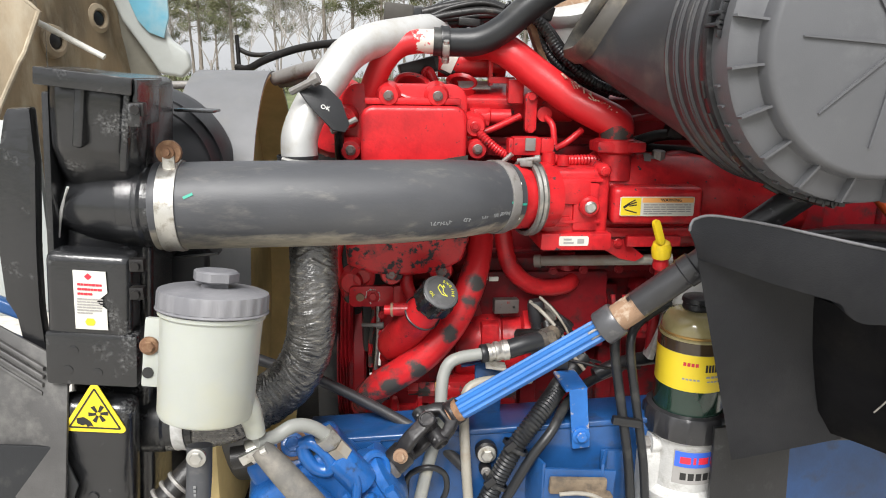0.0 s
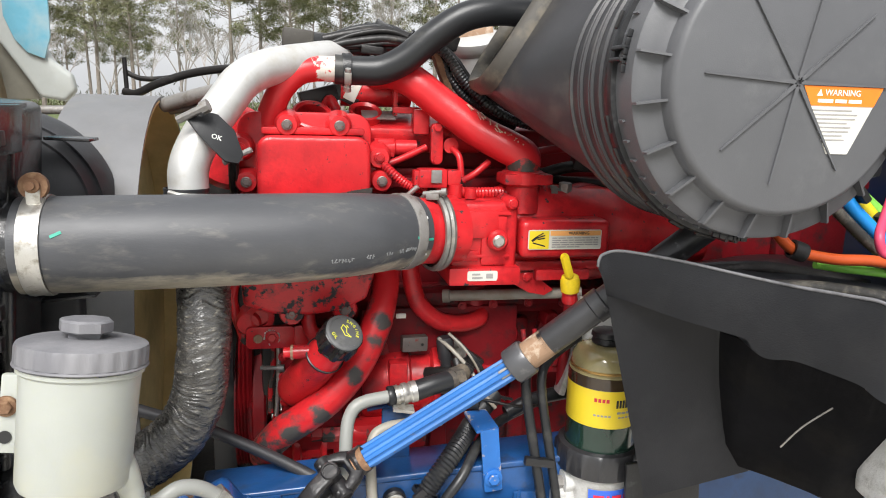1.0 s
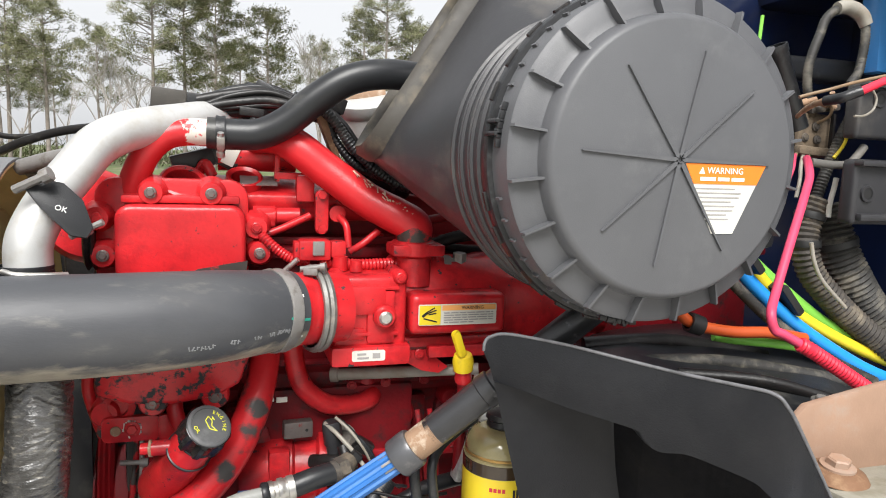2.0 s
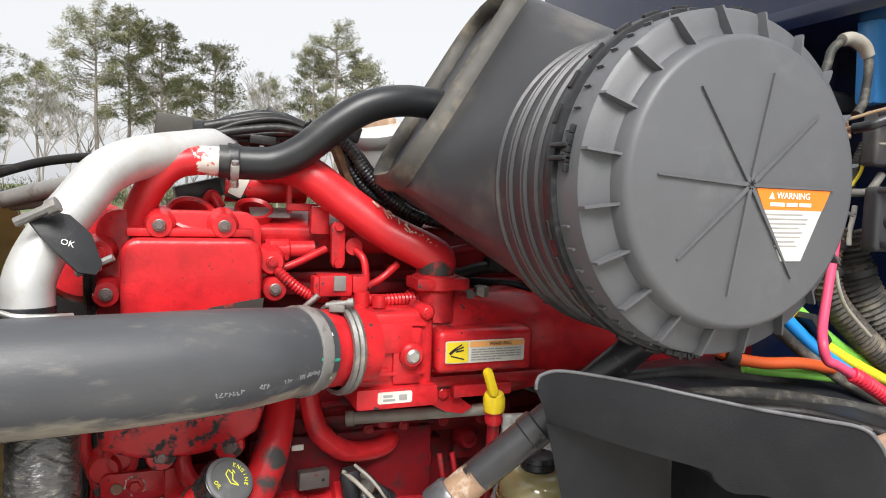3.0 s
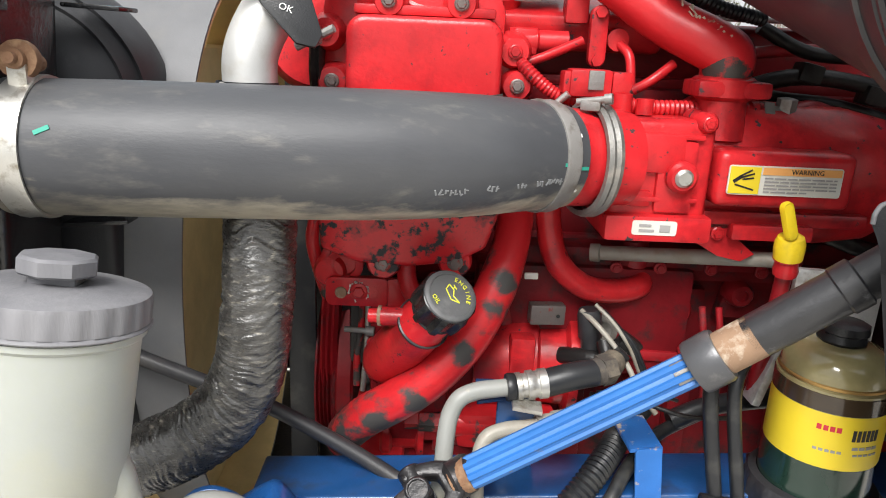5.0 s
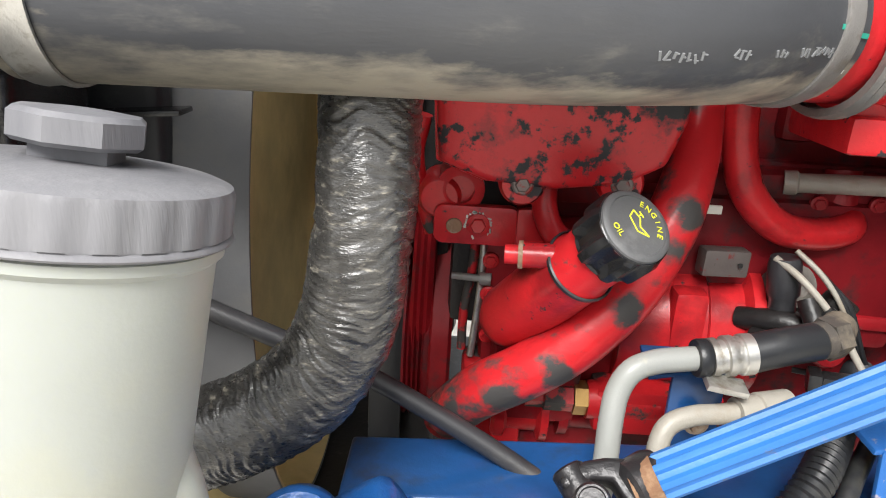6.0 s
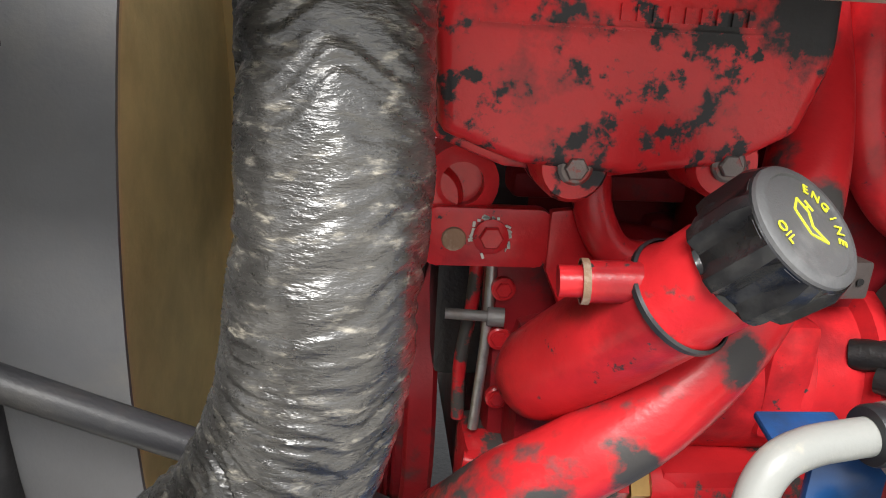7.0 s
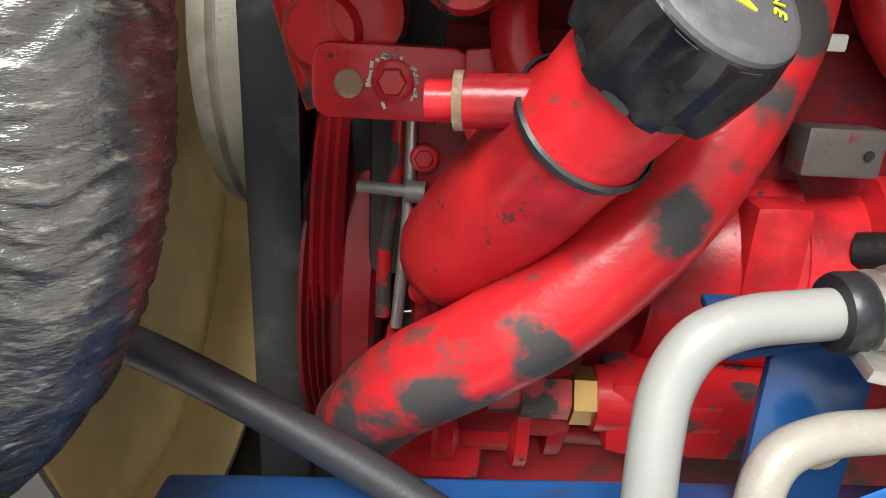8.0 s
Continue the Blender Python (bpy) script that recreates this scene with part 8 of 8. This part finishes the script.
cable("orange_air_line", [(0.685, 1.30, 1.40), (0.708, 1.28, 1.36), (0.741, 1.27, 1.329), (0.808, 1.26, 1.315), (0.876, 1.25, 1.313), (0.95, 1.25, 1.300)], 0.0095, wire_orange, "orange air line behind the air cleaner", "air line")
b = bm_()
lathe(b, (0.745, 1.268, 1.328), (0.9, -0.1, -0.3), [(0.012, -0.012), (0.016, -0.012), (0.0165, 0.0), (0.016, 0.012), (0.012, 0.012)], 20)
single("cable_tie", b, ink, (0.745, 1.268, 1.31), "black tie round the orange line", "cable tie", "ties on the air lines")
cable("green_air_line", [(0.80, 1.29, 1.30), (0.838, 1.28, 1.295), (0.908, 1.27, 1.288), (0.97, 1.26, 1.28)], 0.008, wire_green, "green air line below the orange one", "air line")
cable("cab_hose", [(1.02, 1.50, 1.87), (1.018, 1.50, 1.83), (1.016, 1.50, 1.79), (1.01, 1.50, 1.72)], 0.0035, wire_green, "thin green hose hanging in the cab corner", "hose")
tcv = thing("transmission_cover", (0.85, 1.35, 0.96), "dark grey rubber cover behind the fender liner", "cover")
b = bm_()
lathe(b, (0.80, 1.27, 1.185), (0.05, -0.2, 1), [(0, 0), (0.20, 0.0), (0.23, 0.02), (0.225, 0.04), (0.19, 0.055), (0.18, 0.066), (0.13, 0.078), (0, 0.08)], 48, squash=(1.4, 1, 1))
part("dome", b, rubber_clean, tcv)
b = bm_()
box(b, (0.95, 1.45, 1.05), (0.7, 0.5, 0.18), bev=0.05, seg=4)
part("base", b, grime, tcv)
for k, (a0, a1) in enumerate((((0.60, 1.36, 1.275), (0.92, 1.30, 1.255)), ((0.63, 1.30, 1.262), (1.02, 1.20, 1.232)), ((0.70, 1.24, 1.258), (0.98, 1.10, 1.215)))):
    b = bm_()
    tube(b, [a0, V(a0).lerp(V(a1), 0.4) + V((0, 0, 0.016)), V(a0).lerp(V(a1), 0.75) + V((0, 0.01, 0.008)), a1], 0.014 - 0.002 * k, 14)
    part("hose", b, grime if k != 1 else dusty_loom, tcv, "greasy black hose lying on the cover")
for x, y in ((0.72, 1.15), (0.86, 1.12)):
    bolt(tcv, (x, y, 1.243), (0, -0.2, 1), 0.010, dull_steel)
sb = thing("step_bracket", (0.78, 0.93, 1.10), "salmon tinted steel cab step bracket on a pale aluminium block", "bracket")
b = bm_()
prism(b, [(-0.062, -0.075), (0.24, -0.075), (0.24, 0.055), (0.062, 0.030), (-0.045, 0.012), (-0.062, -0.004)], facing((0.70, 0.958, 1.303)), 0.010, 0.004)
part("bracket_plate", b, salmon, sb)
b = bm_()
box(b, (0.80, 0.915, 1.230), (0.30, 0.09, 0.010), rot=(-6, 0, 0), bev=0.004)
part("step_ledge", b, hub_grey, sb, "pale scraped aluminium ledge")
b = bm_()
lathe(b, (0.682, 0.925, 1.240), (0, -0.1, 1), [(0, 0), (0.034, 0), (0.030, 0.006), (0.020, 0.010), (0.0, 0.010)], 24)
part("bolt_flange", b, rust, sb)
bolt(sb, (0.682, 0.924, 1.250), (0, -0.1, 1), 0.013, salmon, True)
b = bm_()
box(b, (0.80, 0.94, 1.14), (0.30, 0.12, 0.16), bev=0.02, seg=3)
part("pale_block", b, cast_alu, sb, "pale aluminium block")

# ---- tilted hood ----
hood = thing("tilted_hood", (-1.05, 1.9, 0.9), "tilted truck hood seen from its brown fibreglass inside", "hood")
b = bm_()
rows, spine = [], smooth_line([(-1.10, 1.25, 0), (-1.03, 1.7, 0), (-0.93, 2.1, 0), (-0.86, 2.42, 0), (-0.83, 2.56, 0)], 6)
for i, p in enumerate(spine):
    row = []
    for j in range(15):
        v = j / 14
        w = 0.025 * noise.noise((i * 0.4, v * 5, 0))
        row.append(b.verts.new((p.x - 0.10 * v + w, p.y, 1.05 + 1.4 * v)))
    rows.append(row)
for p, q in zip(rows, rows[1:]):
    for j in range(14):
        b.faces.new((p[j], p[j + 1], q[j + 1], q[j]))
bmesh.ops.solidify(b, geom=b.faces[:], thickness=0.012)
part("inner_skin", b, tan_dark, hood, "brown rough fibreglass inner skin", angle=60)
for x, y, z in ((-0.905, 2.41, 1.688), (-0.942, 2.205, 1.616), (-0.955, 2.08, 1.70)):
    b = bm_()
    lathe(b, (x, y, z), (1, -0.45, 0), [(0.050, -0.03), (0.040, 0.006), (0.028, 0.012), (0.023, 0.010), (0.021, -0.012), (0, -0.014)], 26)
    boss = part("moulded_boss", b, tan_dark, hood)
    b = bm_()
    lathe(b, (x, y, z), (1, -0.45, 0), [(0.0205, -0.012), (0.0195, 0.004), (0.012, 0.006), (0, 0.006)], 20)
    part("boss_hole", b, grime, boss, "dark hole in a moulded boss")
b = bm_()
HF = aim((-0.70, 1.50, 1.60), (0.1, -1, 0.0))
rim_ = [(-0.10, -0.30), (-0.03, -0.12), (0.010, -0.045), (0.020, -0.03), (0.049, 0.036), (0.032, 0.052), (0.020, 0.5)]
prism(b, [(-0.30, -0.32)] + rim_ + [(-0.30, 0.5)], HF, 0.012, 0.003)
part("hood_flange", b, tan_dark, hood)
b = bm_()
tube(b, [HF @ V((u, v, 0.010)) for u, v in rim_], 0.0045, 8, straight=True)
part("flange_bead", b, label_tan_dust, hood, "pale frayed fibreglass edge")
FEN = facing((0, 2.56, 0))
b = bm_()
prism(b, [(-0.93, 2.3), (-0.93, 1.52), (-0.78, 1.53), (-0.80, 1.60), (-0.86, 1.70), (-0.885, 1.78), (-0.89, 2.3)], FEN, 0.03, 0.006)
part("side_wall", b, hood_side, hood, "olive grey inner side wall")
b = bm_()
prism(b, [(-0.905, 2.3), (-0.895, 1.77), (-0.865, 1.69), (-0.805, 1.60), (-0.765, 1.535), (-0.700, 1.525), (-0.672, 1.555), (-0.680, 1.60), (-0.725, 1.635), (-0.748, 1.68), (-0.752, 1.76), (-0.752, 2.3)], facing((0, 2.52, 0)), 0.035, 0.012, 3)
part("far_fender", b, hood_white, hood, "pale dirty far fender edge")
b = bm_()
prism(b, [(-0.845, 2.3), (-0.838, 1.75), (-0.815, 1.69), (-0.785, 1.655), (-0.742, 1.64), (-0.724, 1.70), (-0.720, 2.3)], facing((0, 2.483, 0)), 0.010, 0.003)
part("fender_flare", b, hood_blue, hood, "pale blue gelcoat fender flare")
b = bm_()
tube(b, [(-0.715, 1.60, 1.632), (-0.592, 1.60, 1.566)], 0.0055, 12, straight=True)
part("stay_cable", b, label_white, hood, "white hood stay")
b = bm_()
prism(b, rounded(0.40, 0.34, 0.03, 4), aim((-0.865, 1.46, 1.29), (0.1, -1, 0)), 0.02, 0.004)
part("near_fender", b, hood_white, hood, "pale inner fender")
b = bm_()
box(b, (-0.80, 1.30, 1.185), (0.42, 0.04, 0.05), rot=(0, 24, -6), bev=0.015, seg=3)
part("bumper_corner", b, blue, hood, "blue painted bumper corner")
b = bm_()
box(b, (-0.535, 1.80, 1.06), (0.11, 0.86, 0.84), bev=0.02)
single("radiator_core", b, fins, (-0.62, 1.78, 0.64), "dusty grey radiator core", "radiator")

# ---- trees ----
def limb(bm, p0, p1, r0, r1, seg=6):
    d = (p1 - p0)
    mid = p0.lerp(p1, 0.5) + V((noise.noise(p0 * 1.3), noise.noise(p1 * 1.7), 0)) * d.length * 0.08
    tube(bm, [p0, mid, p1], [r0, (r0 + r1) / 2, r1], seg, sub=2, caps=False)


def pine(seed, h):
    rng = random.Random(seed)
    t = thing("pine_tree", (0, 0, 0), "tall thin loblolly pine with ragged green crown", "tree", "trees behind the field")
    tr, cr = bm_(), bm_()
    lean_ = V((rng.uniform(-0.4, 0.4), rng.uniform(-0.4, 0.4), 0))
    axis = [V((0, 0, -0.3)) + lean_ * f + V((noise.noise((f * 3, seed, 0)) * 0.2, 0, h * f)) for f in (0, 0.25, 0.5, 0.75, 1)]
    tube(tr, axis, [0.17, 0.14, 0.11, 0.07, 0.02], 8, sub=3, caps=False)
    quads = []
    for k in range(64):
        f = rng.uniform(0.34, 1.0) ** 0.75
        base = lean_ * f + V((0, 0, h * f - 0.3))
        a = rng.uniform(0, 6.283)
        ln = (0.5 + 2.3 * math.sin(math.pi * min(1, max(0.05, (1.05 - f) * 1.25)))) * rng.uniform(0.55, 1.1)
        tip = base + V((math.cos(a) * ln, math.sin(a) * ln, ln * rng.uniform(0.05, 0.5)))
        limb(tr, base, tip, 0.035, 0.010, 4)
        if f < 0.42 and rng.random() < 0.5:
            continue
        for c in range(rng.randint(4, 7)):
            q = base.lerp(tip, rng.uniform(0.5, 1.08)) + V((rng.gauss(0, 0.16), rng.gauss(0, 0.16), rng.gauss(0, 0.14)))
            s = rng.uniform(0.28, 0.52)
            for w in range(40):
                d = V((rng.gauss(0, 1), rng.gauss(0, 1), rng.gauss(0.1, 0.7))).normalized()
                p = q + d * s * rng.uniform(0.15, 0.9)
                e = d.orthogonal().normalized() * rng.uniform(0.02, 0.04)
                quads.append((p - e, p + e, p + d * rng.uniform(0.10, 0.2)))
    me_v, me_f = [], []
    for tri_ in quads:
        i = len(me_v)
        me_v += [tuple(v) for v in tri_]
        me_f.append((i, i + 1, i + 2))
    me = bpy.data.meshes.new("crown")
    me.from_pydata(me_v, [], me_f)
    cr.from_mesh(me)
    bpy.data.meshes.remove(me)
    part("trunk", tr, bark, t)
    part("crown", cr, needles, t, "ragged crown of green needles")
    return t


def bare(seed, h):
    rng = random.Random(seed)
    t = thing("bare_tree", (0, 0, 0), "leafless grey hardwood tree with fine twigs", "tree", "trees behind the field")
    tr = bm_()

    def grow(p, d, ln, r, depth):
        q = p + d * ln
        limb(tr, p, q, r, r * 0.68, 6 if depth < 2 else 3)
        if depth == 5:
            return
        for k in range(3 if depth < 3 else 2):
            nd = (d + V((rng.gauss(0, 0.42), rng.gauss(0, 0.42), rng.uniform(-0.05, 0.3)))).normalized()
            grow(p.lerp(q, rng.uniform(0.7, 1.0)), nd, ln * rng.uniform(0.55, 0.82), r * 0.62, depth + 1)
    grow(V((0, 0, -0.3)), V((rng.uniform(-0.06, 0.06), rng.uniform(-0.06, 0.06), 1)).normalized(), h * 0.34, 0.10, 0)
    part("trunk", tr, twig, t)
    return t


pines = [pine(3, 13.0), pine(7, 12.0), pine(12, 14.0)]
bares = [bare(2, 12.0), bare(9, 11.0), bare(15, 10.0)]
used = set()


def plant(kind, x, y, s, rz):
    m = pose(x, y, 0, 0, 0, rz) @ Matrix.Diagonal((s, s, s, 1))
    if kind in used:
        o = copy_thing(kind, pose(x, y, 0, 0, 0, rz))
        o.scale = (s, s, s)
    else:
        used.add(kind)
        kind.matrix_basis = m


for k, x, y, s, rz in ((1, -11.2, 54, 0.93, 10), (0, -4.6, 55, 1.05, 80), (2, -2.6, 56, 1.0, 150), (0, -0.6, 54, 0.98, 200), (1, 3.4, 55, 1.0, 260), (2, 12.0, 54, 1.02, 20), (0, 14.6, 56, 0.95, 300),
                     (1, -14.5, 58, 1.05, 40), (0, -18, 57, 1.1, 170), (2, -24, 60, 1.0, 60), (1, -30, 58, 1.1, 0), (0, 24, 52, 1.1, 90), (2, 30, 50, 1.1, 210), (1, 38, 46, 1.1, 120)):
    plant(pines[k], x, y, s, rz)
rng = random.Random(21)
for k, x, y, s, rz in ((0, -8.2, 56, 0.9, 0), (1, -6.2, 54, 0.8, 60), (0, 7.9, 56, 1.0, 130), (1, 19.5, 53, 1.15, 200), (2, 21.8, 55, 1.2, 30), (2, -13.2, 55, 0.8, 90)):
    plant(bares[k], x, y, s, rz)
for k in range(46):
    x = rng.uniform(-48, 48)
    plant(bares[k % 3], x, rng.uniform(62, 90), rng.uniform(0.8, 1.25), rng.uniform(0, 360))
for k in range(16):
    plant(pines[k % 3], rng.uniform(-52, 52), rng.uniform(66, 95), rng.uniform(0.85, 1.15), rng.uniform(0, 360))
b = bm_()
rng = random.Random(33)
vs, fs = [], []
for k in range(26000):
    x, y = rng.uniform(-60, 60), rng.uniform(58, 75)
    z = abs(rng.gauss(0, 0.75))
    p = V((x, y, z))
    d = V((rng.gauss(0, 0.6), rng.gauss(0, 0.6), 1)).normalized()
    e = d.orthogonal().normalized() * rng.uniform(0.01, 0.05)
    i = len(vs)
    vs += [tuple(p - e), tuple(p + e), tuple(p + d * rng.uniform(0.2, 0.6))]
    fs.append((i, i + 1, i + 2))
me = bpy.data.meshes.new("undergrowth")
me.from_pydata(vs, [], fs)
b.from_mesh(me)
bpy.data.meshes.remove(me)
brush = mat("dry_brush", (0.11, 0.10, 0.055), 0.9, 0, (0.07, 0.09, 0.03), 0.3, (0.45, 0.6), vary=0.35, vscale=0.4, bump=0, island=True)
single("undergrowth", b, brush, (0, 66, 0), "dry brush along the wood's edge", "undergrowth", kind="stuff")
